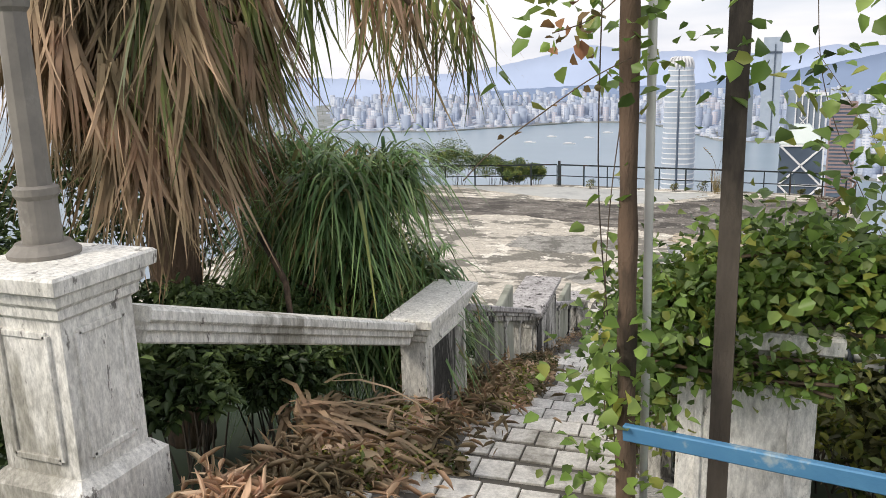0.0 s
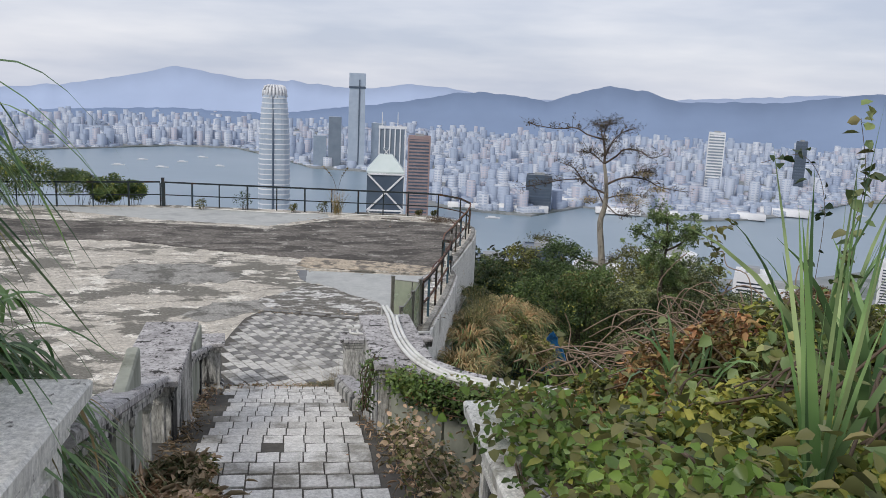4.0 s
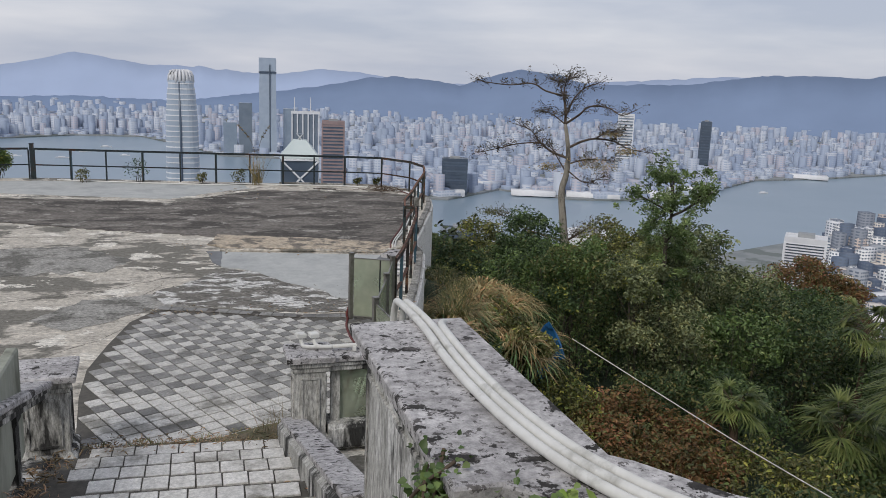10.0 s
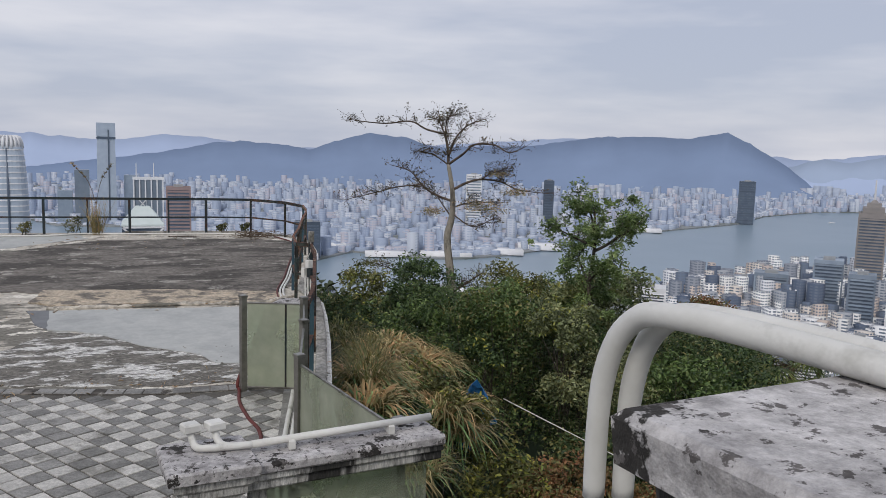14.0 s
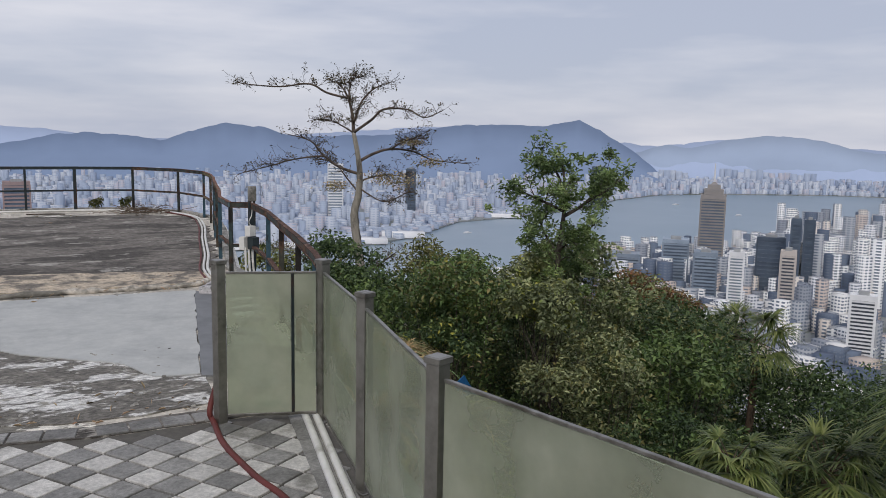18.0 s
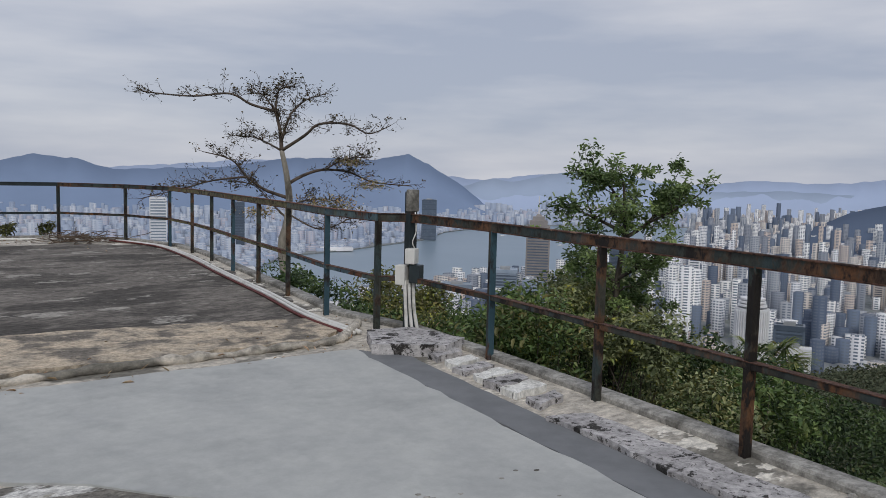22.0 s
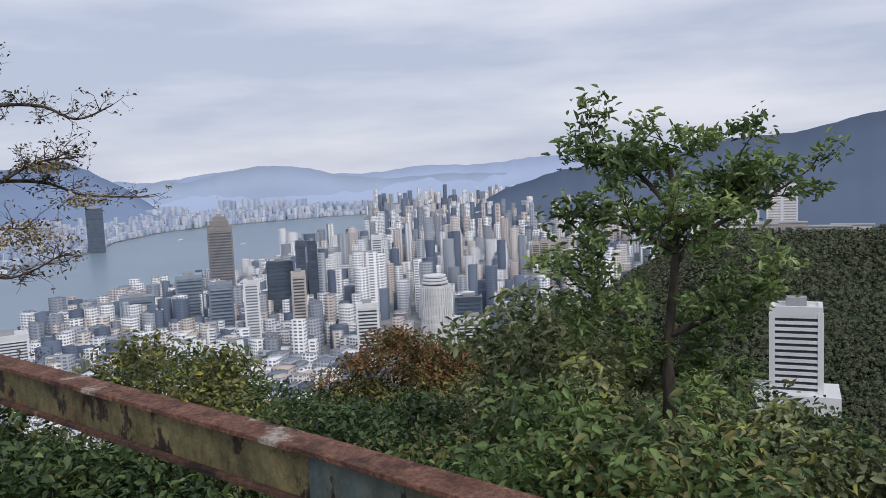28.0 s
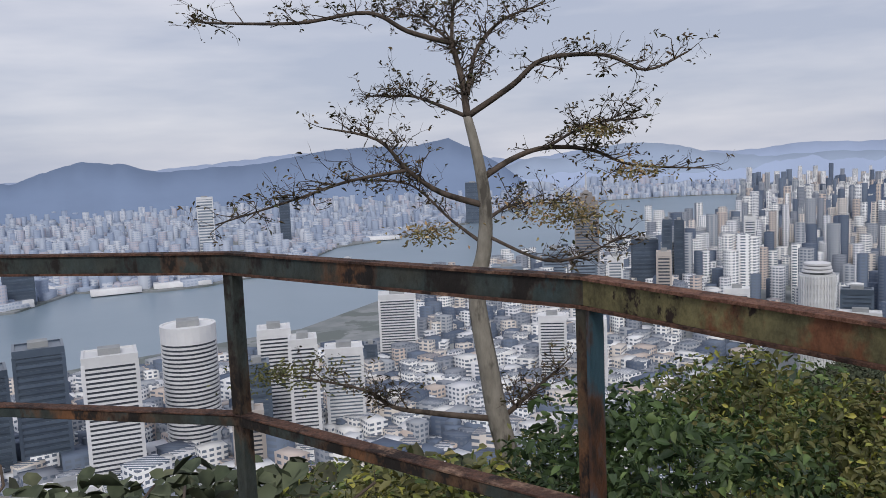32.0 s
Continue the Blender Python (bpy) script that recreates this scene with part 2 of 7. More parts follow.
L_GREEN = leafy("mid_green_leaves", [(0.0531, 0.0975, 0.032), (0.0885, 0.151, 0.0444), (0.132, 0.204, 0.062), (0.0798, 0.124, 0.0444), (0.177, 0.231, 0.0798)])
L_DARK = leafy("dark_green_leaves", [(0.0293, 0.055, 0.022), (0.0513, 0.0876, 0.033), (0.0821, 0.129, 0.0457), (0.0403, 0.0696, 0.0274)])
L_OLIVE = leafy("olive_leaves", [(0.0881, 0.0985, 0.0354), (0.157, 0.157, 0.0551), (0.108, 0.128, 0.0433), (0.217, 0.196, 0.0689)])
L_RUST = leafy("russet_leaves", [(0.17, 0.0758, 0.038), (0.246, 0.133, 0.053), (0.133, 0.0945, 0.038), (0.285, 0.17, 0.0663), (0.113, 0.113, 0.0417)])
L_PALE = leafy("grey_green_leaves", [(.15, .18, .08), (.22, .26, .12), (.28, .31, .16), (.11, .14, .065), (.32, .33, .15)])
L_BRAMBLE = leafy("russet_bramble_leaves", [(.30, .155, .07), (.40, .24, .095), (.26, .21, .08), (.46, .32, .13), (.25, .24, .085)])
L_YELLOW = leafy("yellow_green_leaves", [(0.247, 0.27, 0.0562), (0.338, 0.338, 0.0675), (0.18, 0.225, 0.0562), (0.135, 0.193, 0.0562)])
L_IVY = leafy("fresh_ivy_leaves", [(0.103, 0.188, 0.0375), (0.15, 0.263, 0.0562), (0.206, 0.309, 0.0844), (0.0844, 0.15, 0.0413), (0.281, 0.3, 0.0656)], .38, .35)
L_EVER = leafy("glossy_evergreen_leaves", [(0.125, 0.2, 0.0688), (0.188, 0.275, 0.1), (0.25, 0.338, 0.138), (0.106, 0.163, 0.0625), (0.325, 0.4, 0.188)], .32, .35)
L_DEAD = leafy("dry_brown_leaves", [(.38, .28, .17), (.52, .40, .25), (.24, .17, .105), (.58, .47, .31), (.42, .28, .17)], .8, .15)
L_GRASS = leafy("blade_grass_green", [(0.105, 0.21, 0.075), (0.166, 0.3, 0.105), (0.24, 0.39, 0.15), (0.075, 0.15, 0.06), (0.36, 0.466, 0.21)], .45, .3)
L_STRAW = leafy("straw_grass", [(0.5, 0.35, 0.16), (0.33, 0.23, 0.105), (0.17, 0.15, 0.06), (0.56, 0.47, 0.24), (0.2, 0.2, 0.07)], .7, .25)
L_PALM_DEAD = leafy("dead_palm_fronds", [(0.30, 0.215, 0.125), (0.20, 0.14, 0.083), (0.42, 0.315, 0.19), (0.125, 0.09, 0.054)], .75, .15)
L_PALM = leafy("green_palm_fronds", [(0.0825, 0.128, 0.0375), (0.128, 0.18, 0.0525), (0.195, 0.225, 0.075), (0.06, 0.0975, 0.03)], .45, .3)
CANE = surf("pale_dry_cane", (.34, .25, .18), (.22, .16, .115), 10, .9, .3)
TWIG = surf("dry_twig", (.16, .115, .08), (.10, .075, .055), 10, .9, .3)
GLASS_CITY = surf("blue_grey_curtain_wall", (.20, .25, .31), (.25, .30, .36), .05, .35, 0, rnd=.25, spec=.6)
GLASS_DARK = surf("dark_glass_facade", (.075, .10, .14), (.10, .13, .17), .05, .3, 0, rnd=.2, spec=.6)
WALL_WHITE = surf("white_tower_cladding", (.76, .76, .76), (.68, .68, .69), .06, .8, 0, rnd=.08)
WALL_BEIGE = surf("beige_tower_cladding", (.50, .45, .41), (.44, .40, .37), .06, .8, 0, rnd=.12)
WALL_TAUPE = surf("grey_brown_cladding", (.30, .275, .26), (.25, .235, .225), .06, .7, 0)
WALL_REDDISH = surf("red_brown_cladding", (.34, .25, .24), (.28, .21, .20), .06, .7, 0)
ROOF_PALE = surf("pale_green_roof", (.62, .68, .66), (.55, .62, .60), .06, .5, 0)
GLASS_PALE = surf("pale_blue_glass", (.40, .46, .53), (.34, .40, .48), .05, .35, 0, spec=.6)
WINDOW_BAND = surf("dark_window_band", (.05, .06, .08), (.075, .085, .105), .2, .35, 0, rnd=.2, spec=.5)
ROOF_GREY = surf("flat_roof_grey", (.36, .37, .37), (.28, .29, .30), .1, .9, 0)


def tower_mat(name, wall, glass, storey, bay, share=.5):
    """A far facade: storeys and bays of windows a few pixels high."""
    m = bpy.data.materials.new(name)
    m.use_nodes = True
    n, l = m.node_tree.nodes, m.node_tree.links
    bsdf = n["Principled BSDF"]
    geo = n.new("ShaderNodeNewGeometry")
    sep = n.new("ShaderNodeSeparateXYZ")
    l.new(geo.outputs["Position"], sep.inputs[0])
    def stripe(sock, period, cut):
        a = n.new("ShaderNodeMath")
        a.operation = "DIVIDE"
        l.new(sock, a.inputs[0])
        a.inputs[1].default_value = period
        b = n.new("ShaderNodeMath")
        b.operation = "FRACT"
        l.new(a.outputs[0], b.inputs[0])
        c = n.new("ShaderNodeMath")
        c.operation = "LESS_THAN"
        l.new(b.outputs[0], c.inputs[0])
        c.inputs[1].default_value = cut
        return c.outputs[0]
    add = n.new("ShaderNodeMath")
    l.new(sep.outputs[0], add.inputs[0])
    l.new(sep.outputs[1], add.inputs[1])
    mul = n.new("ShaderNodeMath")
    mul.operation = "MULTIPLY"
    l.new(stripe(sep.outputs[2], storey, share), mul.inputs[0])
    l.new(stripe(add.outputs[0], bay, .62), mul.inputs[1])
    ramp = n.new("ShaderNodeValToRGB")
    e = ramp.color_ramp.elements
    while len(e) < len(wall):
        e.new(.5)
    for i, c in enumerate(wall):
        e[i].position, e[i].color = i / (len(wall) - 1), (*c, 1)
    ramp.color_ramp.interpolation = "CONSTANT"
    l.new(geo.outputs["Random Per Island"], ramp.inputs[0])
    mix = n.new("ShaderNodeMix")
    mix.data_type = "RGBA"
    l.new(mul.outputs[0], mix.inputs[0])
    l.new(ramp.outputs[0], mix.inputs[6])
    mix.inputs[7].default_value = (*glass, 1)
    l.new(mix.outputs[2], bsdf.inputs["Base Color"])
    bsdf.inputs["Roughness"].default_value = .7
    return m


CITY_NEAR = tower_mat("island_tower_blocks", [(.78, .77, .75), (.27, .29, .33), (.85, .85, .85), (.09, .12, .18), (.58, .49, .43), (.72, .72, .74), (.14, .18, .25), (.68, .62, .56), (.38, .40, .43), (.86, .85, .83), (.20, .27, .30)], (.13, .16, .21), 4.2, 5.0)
# Haze is put into these pale blue-grey wall and window tones.
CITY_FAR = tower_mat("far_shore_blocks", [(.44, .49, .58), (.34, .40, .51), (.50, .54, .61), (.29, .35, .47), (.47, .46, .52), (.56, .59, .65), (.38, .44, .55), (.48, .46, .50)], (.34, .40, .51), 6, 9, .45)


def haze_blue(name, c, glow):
    """The far, plain backdrop of ridges; haze painted as blue and glow."""
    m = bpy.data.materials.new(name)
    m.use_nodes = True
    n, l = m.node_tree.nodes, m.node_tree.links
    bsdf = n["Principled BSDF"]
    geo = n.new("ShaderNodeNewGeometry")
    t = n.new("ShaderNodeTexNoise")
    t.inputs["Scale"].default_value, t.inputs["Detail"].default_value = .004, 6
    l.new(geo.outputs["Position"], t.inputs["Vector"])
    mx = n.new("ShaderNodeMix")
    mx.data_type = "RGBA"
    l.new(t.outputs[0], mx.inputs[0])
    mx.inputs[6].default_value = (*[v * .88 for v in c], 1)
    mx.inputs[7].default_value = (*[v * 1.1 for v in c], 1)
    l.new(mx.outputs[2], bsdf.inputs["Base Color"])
    # Emission pales the ridges the way haze would; they are no lamp.
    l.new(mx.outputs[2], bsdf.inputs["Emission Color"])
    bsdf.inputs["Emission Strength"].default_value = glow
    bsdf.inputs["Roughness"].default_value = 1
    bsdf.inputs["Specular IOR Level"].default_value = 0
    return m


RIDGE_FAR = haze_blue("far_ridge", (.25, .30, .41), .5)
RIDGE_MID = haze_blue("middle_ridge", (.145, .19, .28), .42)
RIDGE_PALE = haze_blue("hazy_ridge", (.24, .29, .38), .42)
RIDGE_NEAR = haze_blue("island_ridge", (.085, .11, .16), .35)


def glass_mat():
    m = bpy.data.materials.new("algae_filmed_glass")
    m.use_nodes = True
    n, l = m.node_tree.nodes, m.node_tree.links
    bsdf = n["Principled BSDF"]
    bsdf.inputs["Base Color"].default_value = (.36, .375, .295, 1)
    bsdf.inputs["Roughness"].default_value = .25
    geo = n.new("ShaderNodeNewGeometry")
    t = n.new("ShaderNodeTexNoise")
    t.inputs["Scale"].default_value, t.inputs["Detail"].default_value = 2.2, 6
    l.new(geo.outputs["Position"], t.inputs["Vector"])
    r = n.new("ShaderNodeMapRange")
    r.inputs[1].default_value, r.inputs[2].default_value, r.inputs[3].default_value, r.inputs[4].default_value = .35, .7, .35, .8
    l.new(t.outputs[0], r.inputs[0])
    tr = n.new("ShaderNodeBsdfTransparent")
    tr.inputs[0].default_value = (.72, .80, .68, 1)
    mx = n.new("ShaderNodeMixShader")
    l.new(r.outputs[0], mx.inputs[0])
    l.new(tr.outputs[0], mx.inputs[1])
    l.new(bsdf.outputs[0], mx.inputs[2])
    l.new(mx.outputs[0], n["Material Output"].inputs[0])
    return m


GLASS = glass_mat()

# ---- mesh tools ----
def mesh_of(name, verts, faces, material, smooth=False):
    me = bpy.data.meshes.new(name)
    me.from_pydata([tuple(v) for v in verts], [], faces)
    me.materials.append(material)
    if smooth:
        me.polygons.foreach_set("use_smooth", [True] * len(me.polygons))
    me.update()
    return me


def thing(name, base, label, category, group="", kind=""):
    ob = new(name)
    ob.location = base
    ob.empty_display_size = 0.2
    return tagged(ob, label, category, group, kind)


def place(name, me, label="", category="", group="", kind=""):
    return tagged(new(name, me), label, category, group, kind)


def part(name, me, parent, label="", kind=""):
    """A mesh in world coordinates, hung under its thing or part."""
    ob = new(name, me)
    ob.parent = parent
    top = parent
    while top.parent:
        top = top.parent
    if parent is top:
        ob.matrix_parent_inverse = Matrix.Translation(top.location).inverted()
    elif parent.matrix_parent_inverse != Matrix.Identity(4):
        ob.matrix_parent_inverse = Matrix.Identity(4)
    return tagged(ob, label, kind=kind)


def piece(name, me, m, parent, material=None):
    """One of many alike pieces, on a shared mesh."""
    ob = new(name, me)
    ob.parent = parent
    ob.matrix_parent_inverse = Matrix.Translation(parent.location).inverted()
    ob.matrix_basis = m
    return ob


def rings_mesh(name, rings, material, closed=True, bev=0.0):
    """A loft through rings of equal length."""
    k = len(rings[0])
    verts = [v for r in rings for v in r]
    faces = []
    for i in range(len(rings) - 1):
        for j in range(k):
            a, b = i * k + j, i * k + (j + 1) % k
            faces.append((a, b, b + k, a + k))
    if closed:
        faces.append(tuple(range(k))[::-1])
        faces.append(tuple(range((len(rings) - 1) * k, len(rings) * k)))
    return mesh_of(name, verts, faces, material)


def block_pts(cx, cy, hx, hy, z, turn):
    c, s = math.cos(turn), math.sin(turn)
    return [(cx + x * c - y * s, cy + x * s + y * c, z) for x, y in ((-hx, -hy), (hx, -hy), (hx, hy), (-hx, hy))]


def stack(name, cx, cy, hx, hy, profile, material, turn=0.0):
    """A rectangular block with a moulded profile: rows of height and how far it stands out."""
    return rings_mesh(name, [block_pts(cx, cy, hx + o, hy + o, z, turn) for z, o in profile], material)


def bar(name, p, q, w, h, material, up=(0, 0, 1), chamfer=0.15):
    """A straight bar from p to q, w wide and h high, with broken edges."""
    p, q = Vector(p), Vector(q)
    d = (q - p).normalized()
    side = d.cross(Vector(up)).normalized()
    top = side.cross(d).normalized()
    c = min(w, h) * chamfer
    sec = [(-w/2 + c, -h/2), (w/2 - c, -h/2), (w/2, -h/2 + c), (w/2, h/2 - c), (w/2 - c, h/2), (-w/2 + c, h/2), (-w/2, h/2 - c), (-w/2, -h/2 + c)]
    return rings_mesh(name, [[e + side * a + top * b for a, b in sec] for e in (p, q)], material)


def tube_data(points, radii, sides=7):
    pts = [Vector(p) for p in points]
    verts, faces = [], []
    ref = Vector((0.31, 0.17, 0.93))
    for i, p in enumerate(pts):
        d = (pts[min(i + 1, len(pts) - 1)] - pts[max(i - 1, 0)])
        d = d.normalized() if d.length > 1e-9 else Vector((0, 0, 1))
        a = d.cross(ref)
        if a.length < .05:
            a = d.cross(Vector((1, 0, 0)))
        a.normalize()
        b = d.cross(a)
        for j in range(sides):
            t = 2 * math.pi * j / sides
            verts.append(p + (a * math.cos(t) + b * math.sin(t)) * radii[i])
    for i in range(len(pts) - 1):
        for j in range(sides):
            faces.append((i*sides + j, i*sides + (j+1) % sides, (i+1)*sides + (j+1) % sides, (i+1)*sides + j))
    faces.append(tuple(range(sides))[::-1])
    faces.append(tuple(range((len(pts)-1)*sides, len(pts)*sides)))
    return verts, faces


def tubes(name, lines, material, sides=7):
    """Several tapered tubes in one mesh: rows of points and radii."""
    V, F = [], []
    for pts, rad in lines:
        v, f = tube_data(pts, rad, sides)
        k = len(V)
        V += v
        F += [tuple(i + k for i in g) for g in f]
    return mesh_of(name, V, F, material, True)


def spline(points, n=5):
    """A smooth line through points."""
    P = [Vector(p) for p in points]
    out = []
    for i in range(len(P) - 1):
        a, b, c, d = P[max(i-1, 0)], P[i], P[i+1], P[min(i+2, len(P)-1)]
        for k in range(n):
            t = k / n
            out.append(.5*((2*b) + (c-a)*t + (2*a-5*b+4*c-d)*t*t + (3*b-a-3*c+d)*t**3))
    return out + [P[-1]]


def fast_mesh(name, verts, loops_per_face, faces, material):
    me = bpy.data.meshes.new(name)
    nv, nf = len(verts), len(faces)
    me.vertices.add(nv)
    me.vertices.foreach_set("co", np.asarray(verts, np.float32).ravel())
    me.loops.add(nf * loops_per_face)
    me.loops.foreach_set("vertex_index", np.asarray(faces, np.int32).ravel())
    me.polygons.add(nf)
    me.polygons.foreach_set("loop_start", np.arange(nf, dtype=np.int32) * loops_per_face)
    me.materials.append(material)
    me.update(calc_edges=True)
    return me


def unit(v):
    return v / np.maximum(np.linalg.norm(v, axis=-1, keepdims=True), 1e-9)


LANE = [(.35, -23.5, 6.64), (-.25, -22.4, 6.53), (-.55, -21.6, 6.38), (-.7, -21.3, 6.3), (-1.05, -19.2, 5.6), (-1.2, -17, 5.0), (-1.35, -14.65, 4.4), (-1.42, -10.4, 3.2)]


def off_lane(points, keep):
    """True for points that stay clear of the way down the steps."""
    ok = np.ones(len(points), bool)
    if keep <= 0:
        return ok
    for a, b in zip(LANE[:-1], LANE[1:]):
        a, b = np.array(a), np.array(b)
        d = b - a
        t = np.clip(((points - a) @ d) / (d @ d), 0, 1)[:, None]
        ok &= np.linalg.norm(points - (a + d * t), axis=1) > keep
    return ok


def leaf_mesh(name, centres, size, material, rng, aspect=.5, droop=.3, fold=.14, axis=None, keep=.75, spread=.6):
    """Many leaves, broadest below the middle, each folded along its rib: one island a leaf."""
    centres = np.asarray(centres, float)
    centres = centres[off_lane(centres, keep)]
    n = len(centres)
    d = rng.normal(size=(n, 3))
    d[:, 2] = d[:, 2] * spread - droop
    if axis is not None:
        d = d * .5 + axis
    d = unit(d)
    up = rng.normal(size=(n, 3)) * .55 + (0, 0, 1)
    s = unit(np.cross(d, up))
    nrm = np.cross(s, d)
    ln = size * rng.uniform(.55, 1.3, (n, 1))
    w = ln * aspect * .5
    base = centres
    tip = base + d * ln - nrm * ln * .12
    q = [base]
    for k, (a, b, c) in enumerate(((.3, -.95, fold), (.68, -.72, fold * .6), (0, 0, 0), (.68, .72, fold * .6), (.3, .95, fold))):
        q.append(tip if k == 2 else base + d * ln * a + s * w * b + nrm * ln * c)
    verts = np.stack(q, 1).reshape(-1, 3)
    i = np.arange(n) * 6
    faces = np.concatenate([np.stack([i, i+1, i+2, i+3], 1), np.stack([i, i+3, i+4, i+5], 1)])
    return fast_mesh(name, verts, 4, faces, material)


def blade_mesh(name, roots, tips_dir, length, width, material, rng, bend=.9, seg=4, keep=.75):
    """Long blades that arch over under their own weight."""
    tip_at = roots + unit(tips_dir) * length * .8 - np.array([0, 0, 1.0]) * length * bend * .6
    ok = off_lane(roots, keep) & off_lane(tip_at, keep)
    roots, tips_dir, length, width = roots[ok], tips_dir[ok], length[ok], width[ok]
    n = len(roots)
    d = unit(tips_dir)
    side = unit(np.cross(d, np.array([0, 0, 1.0]) + rng.normal(size=(n, 3)) * .15))
    curl = side * rng.normal(size=(n, 1)) * .16
    rows = []
    for k in range(seg + 1):
        t = k / seg
        c = roots + d * length * t + np.array([0, 0, -1.0]) * (length * bend * t * t) + curl * length * t * t
        w = width * (1 - t) ** .7 * (.6 + .4 * min(1, t * 6))
        rows.append(np.stack([c - side * w, c + side * w], 1))
    V = np.stack(rows, 1).reshape(n, -1, 3)
    per = (seg + 1) * 2
    base = (np.arange(n) * per)[:, None]
    F = [np.concatenate([base + 2*k, base + 2*k + 1, base + 2*k + 3, base + 2*k + 2], 1) for k in range(seg)]
    return fast_mesh(name, V.reshape(-1, 3), 4, np.concatenate(F), material)


def blob_points(rng, blobs, n, hollow=.55):
    """Points in the outer part of uneven rounded clumps."""
    r3 = np.array([b[1] ** 2 for b in blobs])
    pick = rng.choice(len(blobs), n, p=r3 / r3.sum())
    d = unit(rng.normal(size=(n, 3)))
    r = rng.uniform(hollow ** 3, 1, (n, 1)) ** (1 / 3)
    sq = np.array([b[2] if len(b) > 2 else .8 for b in blobs])[pick][:, None]
    c = np.array([b[0] for b in blobs])[pick]
    R = np.array([b[1] for b in blobs])[pick][:, None]
    p = d * r * R
    p[:, 2:] *= sq
    return c + p


def clumped(rng, centre, radius, k, r):
    """Small clumps set over one rounded mass."""
    out = []
    for _ in range(k):
        d = unit(rng.normal(size=3))
        d[2] = abs(d[2]) * .8 - .15
        q = np.array(centre) + d * np.array(radius) * rng.uniform(.55, 1.0)
        out.append((q, r * rng.uniform(.6, 1.3)))
    return out

# ---- terrace, stairs and walls ----
def xl(y):
    return -2.92 - .11 * (y + 6.6)


def xr(y):
    return -1.16 - .061 * (y + 6.1)


TREAD, RISE, Y0 = .56, .16, -4.95
STEPS = 31


def stair_z(y):
    return RISE * min(STEPS, max(0, math.ceil((Y0 - y) / TREAD)))


def slab_of(name, outline, z0, z1, material):
    k = len(outline)
    verts = [(x, y, z0) for x, y in outline] + [(x, y, z1) for x, y in outline]
    faces = [tuple(range(k))[::-1], tuple(range(k, 2 * k))] + [(i, (i + 1) % k, k + (i + 1) % k, k + i) for i in range(k)]
    return mesh_of(name, verts, faces, material)


def ragged(outline, rng, step=.16, amp=.07):
    """An outline with a broken, uneven edge."""
    out = []
    for (x, y), (u, v) in zip(outline, outline[1:] + outline[:1]):
        n = max(2, int(math.hypot(u - x, v - y) / step))
        for i in range(n):
            t = i / n
            nx, ny = v - y, x - u
            L = math.hypot(nx, ny) or 1
            a = (noise.noise((x + (u - x) * t) * Vector((3.1, 0, 0)) + (y + (v - y) * t) * Vector((0, 3.1, 0))) + rng.uniform(-.3, .3)) * amp
            out.append((x + (u - x) * t + nx / L * a, y + (v - y) * t + ny / L * a))
    return out


rr = random.Random(4)
EDGE = [(.75, -6.3), (.62, -4.4), (.42, -2.9), (.95, -.3), (1.62, 2.4), (2.0, 4.1), (2.25, 5.4), (2.2, 6.5), (2.6, 7.9), (2.9, 9.0), (3.22, 10.2), (3.57, 11.45), (3.87, 12.7), (4.08, 14.05), (3.85, 15.6), (2.85, 16.9), (1.45, 17.2), (-.85, 17.4), (-9.5, 18.25), (-17.5, 16.4), (-17.5, -9), (-4.6, -9), (-4.1, -5.2), (-1.2, -5.2), (-.9, -6.3)]
place("ground_terrace", slab_of("ground_terrace", EDGE, -3.2, 0, CONCRETE), "stained and cracked concrete terrace slab", "terrace", kind="structure")


def sheet(name, outline, z, material, label, amp=.07):
    return place(name, slab_of(name, ragged(outline, rr, amp=amp), -.02, z, material), label, "paving", kind="structure")


sheet("pavement_dark", [(-2.8, 7.3), (-.5, 6.9), (1.7, 6.3), (2.2, 7.6), (2.9, 10.2), (3.45, 12.7), (3.5, 14.2), (2.6, 15.2), (-1.6, 15.5), (-3, 14.2), (-4.2, 12.6), (-7.1, 13.2), (-16.5, 13.6), (-16.5, 9), (-9, 9.6), (-5.5, 8.2)], .012, CONCRETE_DARK, "blackened concrete area with paler scuffs", .16)
sheet("pavement_buff", [(-2.75, 6.3), (-2.3, 5.85), (-.6, 5.65), (1.2, 5.45), (1.7, 5.85), (1.6, 6.4), (-.4, 7.0), (-2.6, 7.45)], .03, CONCRETE_RUST, "worn buff concrete ridge", .08)
sheet("pavement_flaked", [(-3.45, 2.0), (-2.75, 2.9), (-2.4, 3.9), (-1.5, 3.5), (-.95, 2.7), (-.25, 2.0), (.3, 1.3), (.12, .42), (-.8, .5), (-2.3, .95), (-3.2, 1.15)], .01, FLAKED, "dark floor with flaking white screed", .1)
sheet("pavement_screed", [(-2.35, 3.95), (-2.4, 5.45), (1.15, 4.98), (.2, 1.25), (-.15, 1.35), (-.3, 1.85), (-.6, 2.15), (-1.05, 2.6), (-1.55, 3.4), (-1.95, 3.75)], .02, PATCH_LIGHT, "smooth pale grey screed patch", .03)
sheet("pavement_damp", [(1.15, 4.98), (1.36, 4.5), (.48, 1.1), (.2, 1.22)], .016, PATCH_EDGE, "damp darker strip beside pale screed", .02)
sheet("pavement_damp", [(-2.4, 5.5), (-2.75, 5.55), (-2.55, 4.4), (-2.3, 3.95)], .016, PATCH_EDGE, "damp darker strip beside pale screed", .03)
